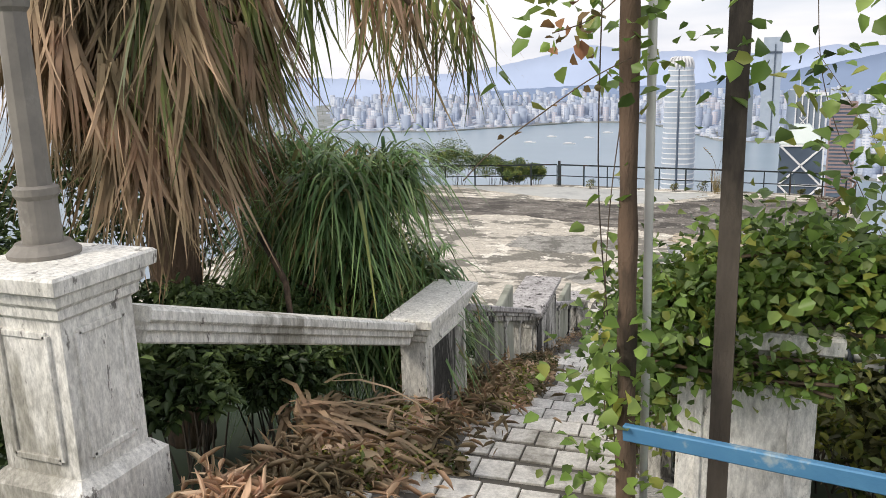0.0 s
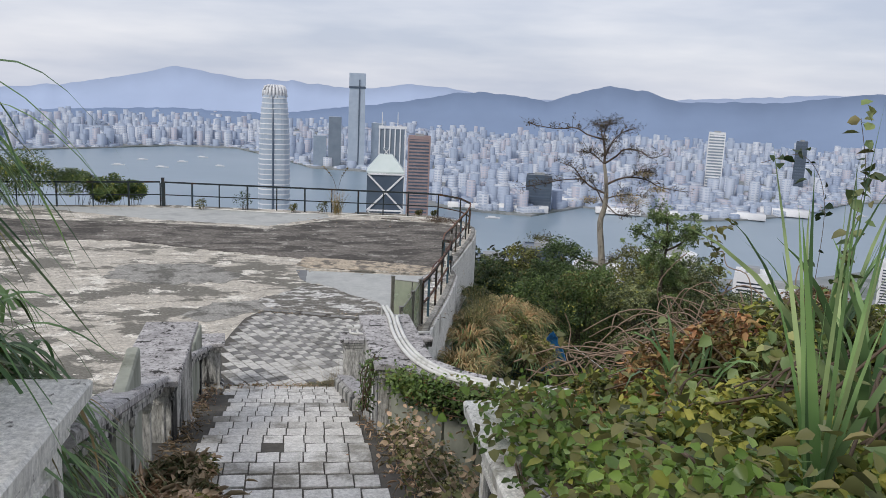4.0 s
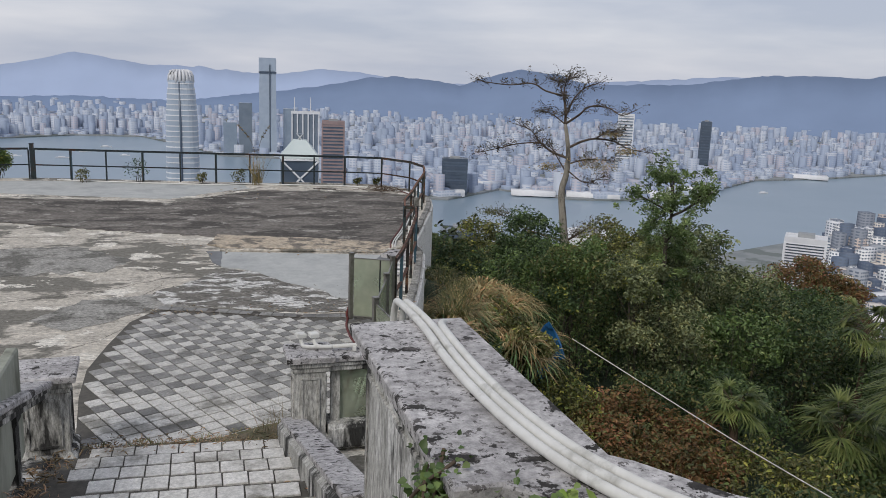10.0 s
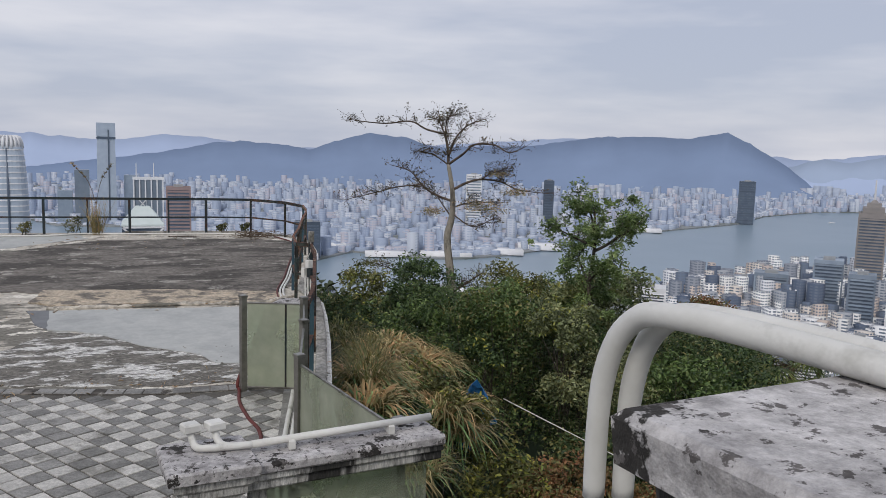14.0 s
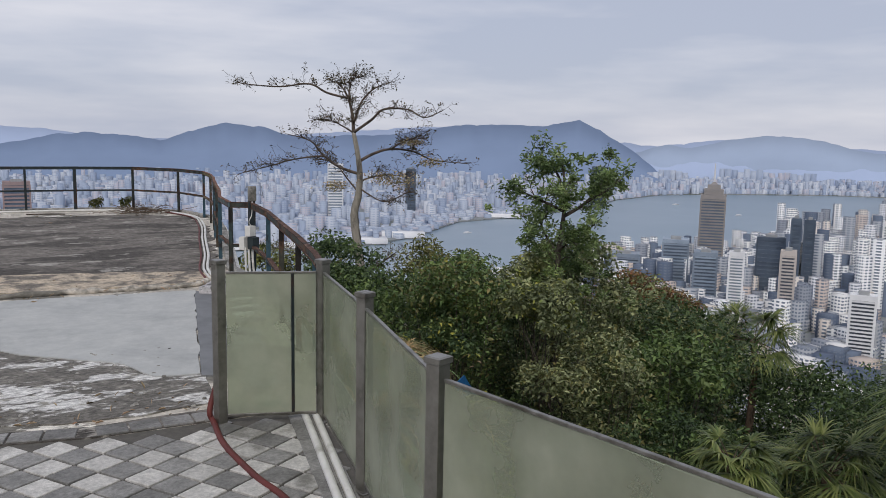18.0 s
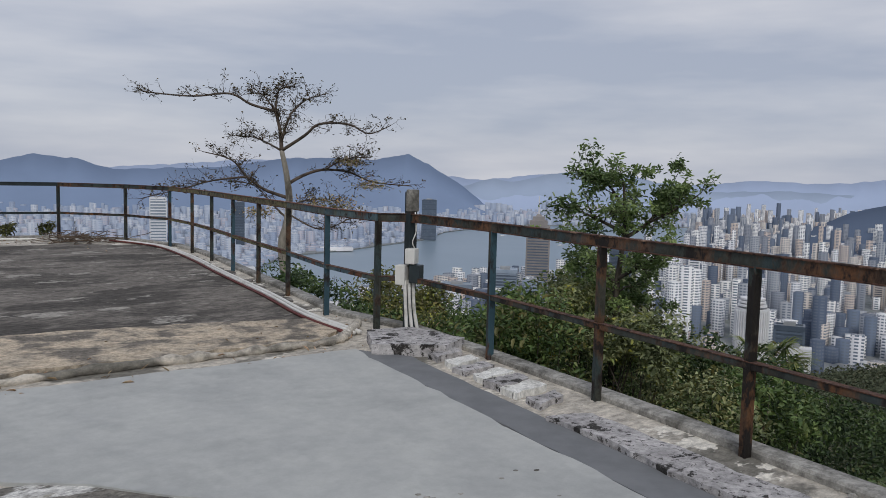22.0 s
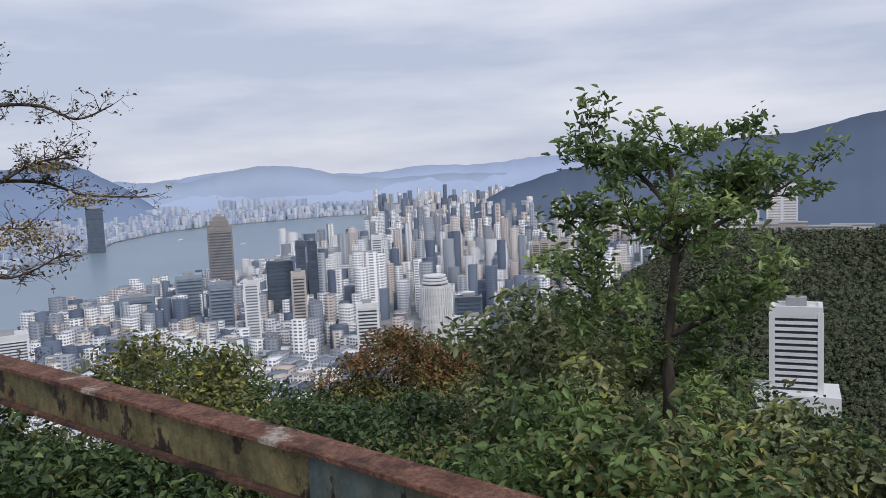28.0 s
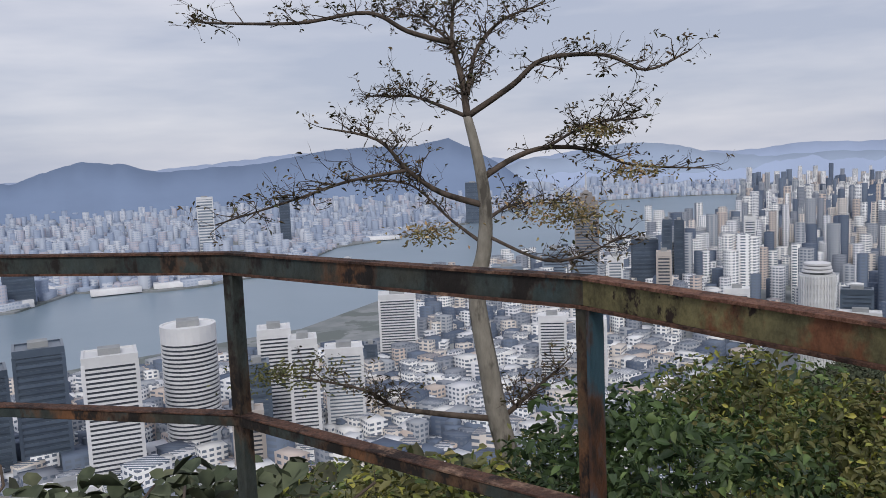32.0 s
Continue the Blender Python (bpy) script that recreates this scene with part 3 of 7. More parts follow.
sheet("pavement_grey", [(-3.4, 1.9), (-2.8, 1.55), (-2.75, 1.0), (-3.3, .95), (-3.75, .35), (-4.5, -.3), (-5.2, .3), (-4.6, 1.5)], .008, GREY_PATCH, "old grey cracked screed patch", .09)
sheet("pavement_grey", [(-5.6, 6.2), (-4.3, 4.7), (-4.6, 3.7), (-6.4, 3.4), (-8.2, 4.2), (-8, 5.8)], .006, GREY_PATCH, "dark oval stain on terrace concrete", .3)
sheet("pavement_grey", [(-9, 14.2), (-4.4, 13.4), (-3.2, 14.8), (-2.0, 15.9), (-2.2, 16.8), (-9, 17.4), (-15, 16.6)], .006, PATCH_LIGHT, "pale concrete margin beside the railing", .12)
sheet("pavement_strip", [(-3.2, 1.0), (-2.3, .8), (-1.5, .55), (-.8, .36), (.1, .34), (.05, .1), (-.8, .13), (-1.55, .33), (-2.3, .58), (-3.25, .82)], .014, CONCRETE_DARK, "dark worn border beside chequered tiles", .03)

sheet("ground_soil", [(-3.45, -4.93), (-1.2, -4.93), (-1.12, -4.2), (-1.45, -4.32), (-1.9, -4.55), (-2.5, -4.66), (-3.1, -4.7), (-3.5, -4.6)], .045, SOIL_MOSS, "mossy soil drifted against the lowest step", .06)

# cracks: thin dark sunken lines in the concrete
crack_lines = []
for pts in ([(-3.2, 3.3), (-4.4, 2.2), (-6.2, 1.4), (-8.4, 1.1)], [(-2.9, 6.2), (-4.4, 6.8), (-6.5, 7.3), (-9.2, 7.2)], [(-3.3, .8), (-3.8, -.6), (-4.6, -1.6), (-5.5, -3.6)], [(.9, 9.2), (1.6, 10.6), (2.1, 11.6), (2.5, 13.2)], [(-3.9, 4.3), (-3.4, 3.0), (-3.6, 1.9), (-4.6, 1.2)]):
    p = spline([(x, y, .002) for x, y in pts], 9)
    p = [q + Vector((rr.uniform(-.04, .04), rr.uniform(-.04, .04), 0)) for q in p]
    crack_lines.append((p, [rr.uniform(.0015, .004) for _ in p]))
place("pavement_cracks", tubes("pavement_cracks", crack_lines, JOINT, 4), "fine dark cracks filled with dirt", "cracks", kind="stuff")

# cement hump across the terrace
hump = spline([(-2.45, 5.62, .02), (-1.2, 5.52, .026), (.1, 5.42, .026), (1.1, 5.3, .03), (1.5, 5.5, .035), (1.85, 5.85, .03)], 12)
hump = [p + Vector((0, rr.uniform(-.02, .02), rr.uniform(-.012, .012))) for p in hump]
place("cement_kerb", tubes("cement_kerb", [(hump, [.036 + rr.uniform(-.014, .014) for _ in hump])], CONCRETE, 8), "rounded cement ridge across the terrace", "kerb", kind="structure")

# outer retaining wall face and kerb under the railing
kerb = thing("kerb_edge", (2, 5, 0), "broken pale kerb under the iron railing", "kerb", kind="structure")
for (x, y), (u, v) in zip(EDGE[2:18], EDGE[3:18]):
    part("kerb_stone", bar("kerb_stone", (x - .09, y - .01, .0), (u - .09, v - .01, .0), .15, .09, GREY_PATCH), kerb)
    part("wall_face", bar("wall_face", (x + .01, y, -1.55), (u + .01, v, -1.55), .1, 3.0, PLASTER), kerb)
for i in range(9):
    y = 3.0 + i * .22 + rr.uniform(-.03, .03)
    x = 1.2 + (y - 3.0) * .28
    part("broken_slab", slab_of("broken_slab", ragged([(x - .16, y - .09), (x + .17, y - .05), (x + .2, y + .1), (x - .12, y + .09)], rr, .07, .06), 0, .03 + rr.uniform(0, .025), PLASTER if i % 2 else CAP_STONE), kerb)
part("broken_slab", slab_of("broken_slab", ragged([(1.15, 4.75), (1.6, 4.35), (1.95, 4.5), (1.9, 5.1), (1.5, 5.25)], rr, .1, .04), 0, .1, CAP_STONE), kerb)
part("broken_slab", slab_of("broken_slab", ragged([(.35, .55), (.7, .6), (1.15, 2.6), (.9, 2.7)], rr, .1, .05), 0, .045, CAP_STONE), kerb)

# stairs
prof = []
for i in range(STEPS + 1):
    prof += [(Y0 - i * TREAD, RISE * i), (Y0 - i * TREAD, RISE * min(i + 1, STEPS))]
prof.append((-26.5, RISE * STEPS))
sv, sf = [], []
for y, z in prof:
    sv += [(xl(y) - .75, y, z), (xr(y) + .45, y, z), (xl(y) - .75, y, z - 1.2), (xr(y) + .45, y, z - 1.2)]
for i in range(len(prof) - 1):
    a, b = i * 4, i * 4 + 4
    sf += [(a, a + 1, b + 1, b), (a + 2, b + 2, b + 3, a + 3), (a, b, b + 2, a + 2), (a + 1, a + 3, b + 3, b + 1)]
sf += [(0, 2, 3, 1)]
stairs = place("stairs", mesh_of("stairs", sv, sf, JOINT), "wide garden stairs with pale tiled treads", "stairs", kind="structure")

# balustrades
def die(name, cx, cy, hx, hy, z0, z1, label, turn=0.0, dirty=True, panels=(1, 1, 1, 1), group="balustrade dies"):
    """A moulded block of the balustrade: plinth, body, sunk panels and a cap."""
    t = thing(name, (cx, cy, z0), label, "pillar", group)
    m = PLASTER_DIRTY if dirty else PLASTER
    part("plinth", stack("plinth", cx, cy, hx, hy, [(z0 - .1, .05), (z0 + .2, .05), (z0 + .23, .02), (z0 + .25, 0)], m, turn), t)
    part("body", stack("body", cx, cy, hx - .012, hy - .012, [(z0 + .24, 0), (z1 - .2, 0)], m, turn), t)
    part("cornice", stack("cornice", cx, cy, hx, hy, [(z1 - .21, -.012), (z1 - .19, .012), (z1 - .15, .015), (z1 - .13, .035), (z1 - .09, .04), (z1 - .075, .055)], m, turn), t)
    part("cap", stack("cap", cx, cy, hx, hy, [(z1 - .078, .06), (z1 - .07, .075), (z1 - .012, .08), (z1, .068)], CAP_STONE if dirty else PLASTER, turn), t, "lichen-spotted cap stone" if dirty else "chipped white cap stone")
    c, s = math.cos(turn), math.sin(turn)
    h = z1 - z0
    za, zb = z0 + .33, z1 - .27
    for k, (dx, dy, half) in enumerate(((0, -1, hx), (1, 0, hy), (0, 1, hx), (-1, 0, hy))):
        if not panels[k] or half < .12:
            continue
        ext = (hy if dx == 0 else hx) - .012
        w = half - .09
        def pt(a, z, out):
            x, y = dx * (ext + out) + (a if dx == 0 else 0), dy * (ext + out) + (a if dx else 0)
            return (cx + x * c - y * s, cy + x * s + y * c, z)
        for a0, z_0, a1, z_1 in ((-w, za, w, za), (w, za, w, zb), (w, zb, -w, zb), (-w, zb, -w, za)):
            nrm = (dx * c - dy * s, dx * s + dy * c, 0)
            part("panel_moulding", bar("panel_moulding", pt(a0, z_0, .006), pt(a1, z_1, .006), .03, .024, m, up=nrm), t)
        part("panel", rings_mesh("panel", [[pt(-w, za, .003), pt(w, za, .003), pt(w, zb, .003), pt(-w, zb, .003)], [pt(-w, za, .007), pt(w, za, .007), pt(w, zb, .007), pt(-w, zb, .007)]], PLASTER if group == "entrance piers" else PLASTER_DIRTY), t)
    return t


def handrail(name, p, q, label, dirty=True, width=.2, base=None, posts=0, fill=0.0):
    """A moulded rail between dies, with small square posts and a kerb below it."""
    t = thing(name, p, label, "balustrade", "balustrades")
    m = PLASTER_DIRTY if dirty else PLASTER
    P, Q = Vector(p), Vector(q)
    part("rail_top", bar("rail_top", P - Vector((0, 0, .035)), Q - Vector((0, 0, .035)), width + .08, .07, CAP_STONE if dirty else PLASTER, chamfer=.2), t)
    part("rail_mould", bar("rail_mould", P - Vector((0, 0, .09)), Q - Vector((0, 0, .09)), width + .03, .05, m), t)
    part("rail_under", bar("rail_under", P - Vector((0, 0, .145)), Q - Vector((0, 0, .145)), width - .02, .07, m), t)
    if base:
        b0, b1 = base
        part("base_kerb", bar("base_kerb", (p[0], p[1], b0), (q[0], q[1], b1), width + .1, .3, m), t)
        for i in range(posts):
            u = (i + 1) / (posts + 1)
            e = P.lerp(Q, u)
            zb = b0 + (b1 - b0) * u + .1
            part("post", stack("post", e.x, e.y, .07, .07, [(zb, .02), (zb + .08, .02), (zb + .1, 0), (e.z - .26, 0), (e.z - .22, .02), (e.z - .16, .02)], m, math.atan2(Q.y - P.y, Q.x - P.x)), t)
        if fill:
            u0, u1 = .5 - fill / 2, .5 + fill / 2
            a, b = P.lerp(Q, u0), P.lerp(Q, u1)
            za, zb = b0 + (b1 - b0) * .5 + .1, a.z - .2
            part("infill_panel", bar("infill_panel", (a.x, a.y, (za + zb) / 2), (b.x, b.y, (za + zb) / 2), width * .5, zb - za, PANEL_GREEN), t, "algae-stained render infill")
    return t


die("balustrade_die", -2.12, -17.5, .115, .5, stair_z(-17.4) - .3, 4.72, "weathered white balustrade block with sunk panel", math.radians(1.5), False)
die("balustrade_die", -3.16, -10.6, .24, 1.0, stair_z(-10.5) - .35, 2.75, "mould-streaked balustrade block with spotted cap", math.radians(5))
die("balustrade_pier", -3.62, -5.02, .24, .24, 0, 1.1, "small mouldy end pier of the balustrade", math.radians(8), group="end piers")
die("balustrade_pier", -.95, -4.92, .18, .18, 0, 1.17, "small mouldy end pier beside the tiles", math.radians(4), group="end piers")
die("balustrade_die", -.47, -9.92, .27, .95, stair_z(-9.8) - .4, 2.71, "mould-streaked balustrade block carrying white pipes", math.radians(5))
handrail("balustrade_rail", (-2.16, -16.9, 4.5), (-3.0, -11.6, 2.78), "sloping mouldy balustrade rail over open bays", base=(3.3, 1.75), posts=3, fill=.3)
handrail("balustrade_rail", (-3.25, -9.5, 2.25), (-3.62, -5.25, 1.05), "sloping mouldy balustrade rail with green infill", base=(1.25, .1), posts=2, fill=.5)
handrail("balustrade_rail", (-2.38, -20.6, 5.56), (-2.17, -18.08, 4.7), "sloping white balustrade rail over dark undergrowth", False)
low = handrail("balustrade_rail", (-.76, -4.92, 1.14), (.52, -4.78, 1.14), "level mouldy balustrade rail carrying a pipe", base=(.2, .2), posts=0, width=.3)
part("glass_infill", bar("glass_infill", (-.62, -4.9, .66), (.48, -4.79, .66), .012, .64, GLASS, chamfer=.05), low, "grimy dark glass infill")
part("opening_post", stack("opening_post", -.66, -4.91, .05, .05, [(.34, 0), (1.0, 0)], PLASTER_DIRTY), low)
kerb_r = thing("stair_kerb", (-1.1, -5.6, .2), "mouldy sloping kerb beside the lowest steps", "kerb", kind="structure")
part("kerb_slope", bar("kerb_slope", (-.78, -8.74, 1.27), (-1.12, -4.9, .17), .34, .34, PLASTER_DIRTY), kerb_r)
part("kerb_cap", bar("kerb_cap", (-.78, -8.74, 1.46), (-1.12, -4.9, .36), .26, .05, CAP_STONE), kerb_r)
handrail("balustrade_rail", (-.12, -19.5, 5.2), (-.2, -17.15, 4.4), "white balustrade rail lost under creepers", base=(4.2, 3.5), posts=3, fill=.35)
die("balustrade_die", -.2, -16.62, .14, .5, stair_z(-16.6) - .3, 4.3, "white balustrade block overgrown by creepers", math.radians(2), False)

# entrance pier with lamp column
die("entrance_pier", -2.5, -20.88, .22, .22, 4.68, 5.84, "peeling white entrance pier with chipped cap", 0, False, group="entrance piers")
die("entrance_pier", .32, -19.85, .27, .26, 4.3, 5.55, "white entrance pier half hidden by creepers", 0, False, group="entrance piers")
col = thing("lamp_column", (-2.6, -20.83, 5.84), "grey fluted metal lamp column on a pier", "lamp column")
def turned(name, x, y, rows, material, sides=20):
    return rings_mesh(name, [[(x + r * math.cos(2 * math.pi * j / sides), y + r * math.sin(2 * math.pi * j / sides), z) for j in range(sides)] for z, r in rows], material)
COLUMN = surf("grey_painted_iron", (.20, .185, .165), (.26, .24, .21), 7, .6, .15, (.33, .31, .28), 4, .58, .68)
part("base_ring", turned("base_ring", -2.6, -20.83, [(5.835, .15), (5.860, .155), (5.880, .13), (5.900, .115)], COLUMN), col)
part("lower_shaft", turned("lower_shaft", -2.6, -20.83, [(5.890, .085), (6.090, .082), (6.110, .095), (6.140, .095), (6.150, .075)], COLUMN), col)
part("shaft", turned("shaft", -2.6, -20.83, [(6.140, .07), (6.870, .06), (6.890, .075), (6.920, .08), (6.990, .062), (7.970, .05)], COLUMN, 10), col)

# wall that turns away from the stairs, with pipes on its cap
wall = thing("wall_return", (.9, -11.4, 1), "low rendered return wall under creepers", "wall", kind="structure")
RET = [(-.5, -10.7), (-.12, -11.0), (.13, -11.3), (.43, -11.52), (.9, -11.73), (2.2, -12.22), (4.5, -13.02), (7, -13.72)]
for (x, y), (u, v) in zip(RET, RET[1:]):
    part("wall_panel", bar("wall_panel", (x, y, 1.4), (u, v, 1.4), .3, 2.5, PANEL_GREEN), wall)

cap = []
for i, (x, y) in enumerate(RET):
    a, b = RET[max(i - 1, 0)], RET[min(i + 1, len(RET) - 1)]
    d = Vector((b[0] - a[0], b[1] - a[1], 0)).normalized()
    side = Vector((d.y, -d.x, 0))
    cap.append([Vector((x, y, 2.66)) + side * p + Vector((0, 0, q)) for p, q in ((-.22, -.045), (.22, -.045), (.23, -.035), (.23, .035), (.22, .045), (-.22, .045), (-.23, .035), (-.23, -.035))])
part("wall_cap", rings_mesh("wall_cap", cap, CAP_STONE), wall)

# ---- iron railing ----
RAIL = [(.74, -.1), (.95, .55), (1.24, 1.65), (1.52, 2.83), (1.83, 4.1), (2.04, 5.34), (1.8, 5.5), (1.96, 6.52), (2.35, 7.84), (2.65, 9.0), (2.97, 10.23), (3.345, 11.57), (3.635, 12.81), (3.84, 14.1), (3.59, 15.48), (2.74, 16.65), (1.41, 16.91), (.3, 17.0), (-.82, 17.08), (-2.0, 17.2), (-3.2, 17.3), (-4.45, 17.42), (-5.75, 17.53), (-7.0, 17.65), (-8.2, 17.76), (-9.42, 17.88)]
WEST = [(-9.62, 17.95), (-10.9, 17.6), (-12.3, 17.2), (-13.7, 16.85), (-15.2, 16.5), (-16.8, 16.1)]
TOP = 1.10


def railing(run, label, near):
    t = thing("iron_railing", (*run[0], 0), label, "railing", "terrace railings")
    for i, ((x, y), (u, v)) in enumerate(zip(run, run[1:])):
        mid_x = (x + u) / 2
        worn = near and 5.45 < y < 13 and u > x
        m = RAIL_WORN if worn and y < 7 else RAIL_OLIVE if worn else RUST_RAIL if near else RAIL_DARK
        beam = part("top_rail", bar("top_rail", (x, y, TOP - .038), (u, v, TOP - .038), .03, .068, m, chamfer=.08), t, "rust-eaten top rail" if near else "")
        part("flange", bar("flange", (x, y, TOP - .004), (u, v, TOP - .004), .05, .008, RAIL_PINK if worn else RAIL_TOP if near else RAIL_DARK, chamfer=.1), beam, "orange-rusted flange" if near else "")
        if near:
            part("lower_flange", bar("lower_flange", (x, y, TOP - .074), (u, v, TOP - .074), .05, .008, RAIL_TOP, chamfer=.1), beam, "flaking rusted lower flange")
        part("mid_rail", bar("mid_rail", (x, y, .5), (u, v, .5), .045, .038, m, chamfer=.1), t)
        part("mid_flange", bar("mid_flange", (x, y, .522), (u, v, .522), .055, .006, RAIL_TOP if near else RAIL_DARK), t)
    for i, (x, y) in enumerate(run):
        a, b = run[max(i - 1, 0)], run[min(i + 1, len(run) - 1)]
        d = math.atan2(b[1] - a[1], b[0] - a[0])
        blue = near and i % 3 == 1 or (not near and i % 2 == 1)
        m = RAIL_BLUE if blue else (RUST_RAIL if near else RAIL_DARK)
        w = .04 if blue and not near else .027
        c, s = math.cos(d), math.sin(d)
        # an angle-iron post: web and flange
        part("post", rings_mesh("post", [[(x + p * c - q * s, y + p * s + q * c, z) for p, q in ((-w, -w), (w, -w), (w, -w + .01), (-w + .01, -w + .01), (-w + .01, w), (-w, w))] for z in (-.04, TOP - .07)], m), t, "blue painted post" if blue else "")
        part("post_back", stack("post_back", x - s * .012, y + c * .012, w * .8, .006, [(-.04, 0), (TOP - .075, 0)], RUST_RAIL if near else RAIL_DARK, d), t)
    return t


railing(RAIL[:4], "rusted iron railing above the hillside", True)
railing(RAIL[3:7], "rusted iron railing with a blue painted rail", True)
railing(RAIL[6:16], "long rusted iron railing along the terrace edge", True)
railing(RAIL[15:], "dark painted iron railing at the terrace end", False)
railing(WEST, "dark painted iron railing running into bushes", False)
thick = thing("iron_post", (-9.5, 17.9, 0), "stout dark corner post of the railing", "post", "stout posts")
part("shaft", stack("shaft", -9.5, 17.92, .06, .06, [(0, 0), (1.24, 0)], RAIL_DARK), thick)
part("head", stack("head", -9.5, 17.92, .07, .07, [(1.238, 0), (1.26, 0)], RAIL_DARK), thick)

# meter boxes on the bend of the railing
box_post = thing("meter_post", (2.04, 5.34, 0), "dark steel post carrying white meter boxes", "post")
def cuboid(name, x, y, z, hx, hy, hz, material, turn=0.0, r=.006):
    return stack(name, x, y, hx, hy, [(z - hz, -r), (z - hz + r, 0), (z + hz - r, 0), (z + hz, -r)], material, turn)
part("post", cuboid("post", 2.04, 5.32, .64, .04, .04, .66, RAIL_DARK), box_post)
part("grey_top", cuboid("grey_top", 2.04, 5.3, 1.22, .05, .03, .1, GREY_PATCH), box_post)
part("meter_box", cuboid("meter_box", 1.99, 5.24, .72, .055, .045, .07, PVC, .5), box_post, "white plastic meter box")
part("meter_box", cuboid("meter_box", 1.93, 5.3, .55, .06, .045, .09, PVC, .5), box_post, "white plastic meter box")
part("meter_box", cuboid("meter_box", 2.02, 5.21, .56, .06, .05, .08, RAIL_DARK, .5), box_post, "black plastic box")
for k, o in enumerate((-.05, 0, .05)):
    part("conduit", tubes("conduit", [(spline([(1.97 + o, 5.25, .5), (1.97 + o, 5.23, .25), (1.98 + o * 1.3, 5.2, .02)], 4), [.016] * 9)], PVC, 8), box_post)
part("cable", tubes("cable", [(spline([(2.02, 5.24, 1.12), (2.0, 5.2, .95), (1.96, 5.2, .85), (2.0, 5.2, .78)], 5), [.006] * 16)], PVC, 5), box_post)

# pipes along the foot of the railing
pipe_foot = thing("floor_pipes", (2.4, 9, 0), "white pipes lying along the railing foot", "pipe")
for o, r, m in ((0, .022, PVC), (.06, .018, PVC), (.12, .016, HOSE)):
    pts = spline([(x - .2 - o, y - .02, .03) for x, y in RAIL[6:15]], 3)
    part("pipe", tubes("pipe", [(pts, [r] * len(pts))], m, 7), pipe_foot)
pts = spline([(3.1, 15.3, .04), (2.4, 16.2, .03), (1.2, 16.6, .03), (-.8, 16.75, .03), (-2.2, 16.9, .04), (-3.6, 16.6, .03), (-8.6, 17.45, .03)], 5)
part("pipe", tubes("pipe", [(pts, [.025] * len(pts))], PVC, 7), pipe_foot)

# ---- glass fence ----
GP = [(0, 0), (.66, -.27), (.39, -1.48), (.05, -2.83), (.33, -4.66)]
fence = thing("glass_fence", (.4, -1.5, 0), "grimy glass fence panels between dull steel posts", "fence")
for i, (x, y) in enumerate(GP):
    d = .3
    t = part("fence_post", stack("fence_post", x, y, .034, .034, [(.012, 0), (1.15, 0)], STEEL, d), fence, "dull stainless steel post")
    part("head", stack("head", x, y, .042, .042, [(1.148, -.006), (1.152, 0), (1.175, 0), (1.18, -.008)], STEEL, d), t)
    part("foot_plate", stack("foot_plate", x, y, .06, .06, [(0, 0), (.014, 0), (.018, -.004)], STEEL, d), t)
for i, ((x, y), (u, v)) in enumerate(zip(GP, GP[1:])):
    L = math.hypot(u - x, v - y)
    ax, ay = (u - x) / L, (v - y) / L
    a, b = (x + ax * .05, y + ay * .05), (u - ax * .05, v - ay * .05)
    pane = part("glass_pane", bar("glass_pane", (*a, .58), (*b, .58), .012, 1.0, GLASS, chamfer=.05), fence, "green algae-filmed glass")
    pane.visible_shadow = False
    part("top_edge", bar("top_edge", (*a, 1.088), (*b, 1.088), .02, .014, STEEL), pane)
    part("bottom_edge", bar("bottom_edge", (*a, .07), (*b, .07), .022, .02, STEEL), pane)
    if i == 0:
        m0 = (x + ax * .5, y + ay * .5)
        part("mullion", stack("mullion", *m0, .01, .012, [(.08, 0), (1.08, 0)], RAIL_DARK), pane)

# white pipes and hose on the tiles
fp = thing("drain_pipes", (.5, -.6, 0), "pair of white pipes lying on tiles", "pipe")
for o in (0, .075):
    pts = [(.66 + o, .2, .035), (.45 + o, -.6, .035), (.22 + o, -1.45, .035), (-.08 + o, -2.6, .035), (-.3 + o, -3.6, .036), (-.42 + o, -4.05, .04)]
    part("pipe", tubes("pipe", [(spline(pts, 4), [.026] * 21)], PVC, 9), fp)
hp = spline([(.02, .12, .3), (-.06, .06, .1), (-.05, 0, .03), (-.11, -.45, .025), (-.1, -1.03, .025), (-.06, -1.5, .025), (-.2, -2.4, .025), (-.4, -3.3, .025)], 6)
place("garden_hose", tubes("garden_hose", [(hp, [.021] * len(hp))], HOSE, 8), "dark red rubber hose lying on tiles", "hose")
bt = thing("plastic_bottle", (.42, .13, .03), "green plastic bottle lying on the floor", "bottle")
GREENPL = surf("green_plastic", (.02, .16, .11), (.04, .24, .17), 20, .35, .05)
def turned_x(name, x0, y, z, rows, material, sides=12):
    return rings_mesh(name, [[(x0 + a, y + r * math.cos(2 * math.pi * j / sides), z + r * math.sin(2 * math.pi * j / sides)) for j in range(sides)] for a, r in rows], material)
part("bottle_body", turned_x("bottle_body", .34, .13, .04, [(0, .02), (.01, .036), (.06, .036), (.08, .032), (.12, .036), (.15, .02), (.17, .014)], GREENPL), bt)
part("bottle_cap", turned_x("bottle_cap", .505, .13, .04, [(0, .016), (.02, .016)], PVC), bt)

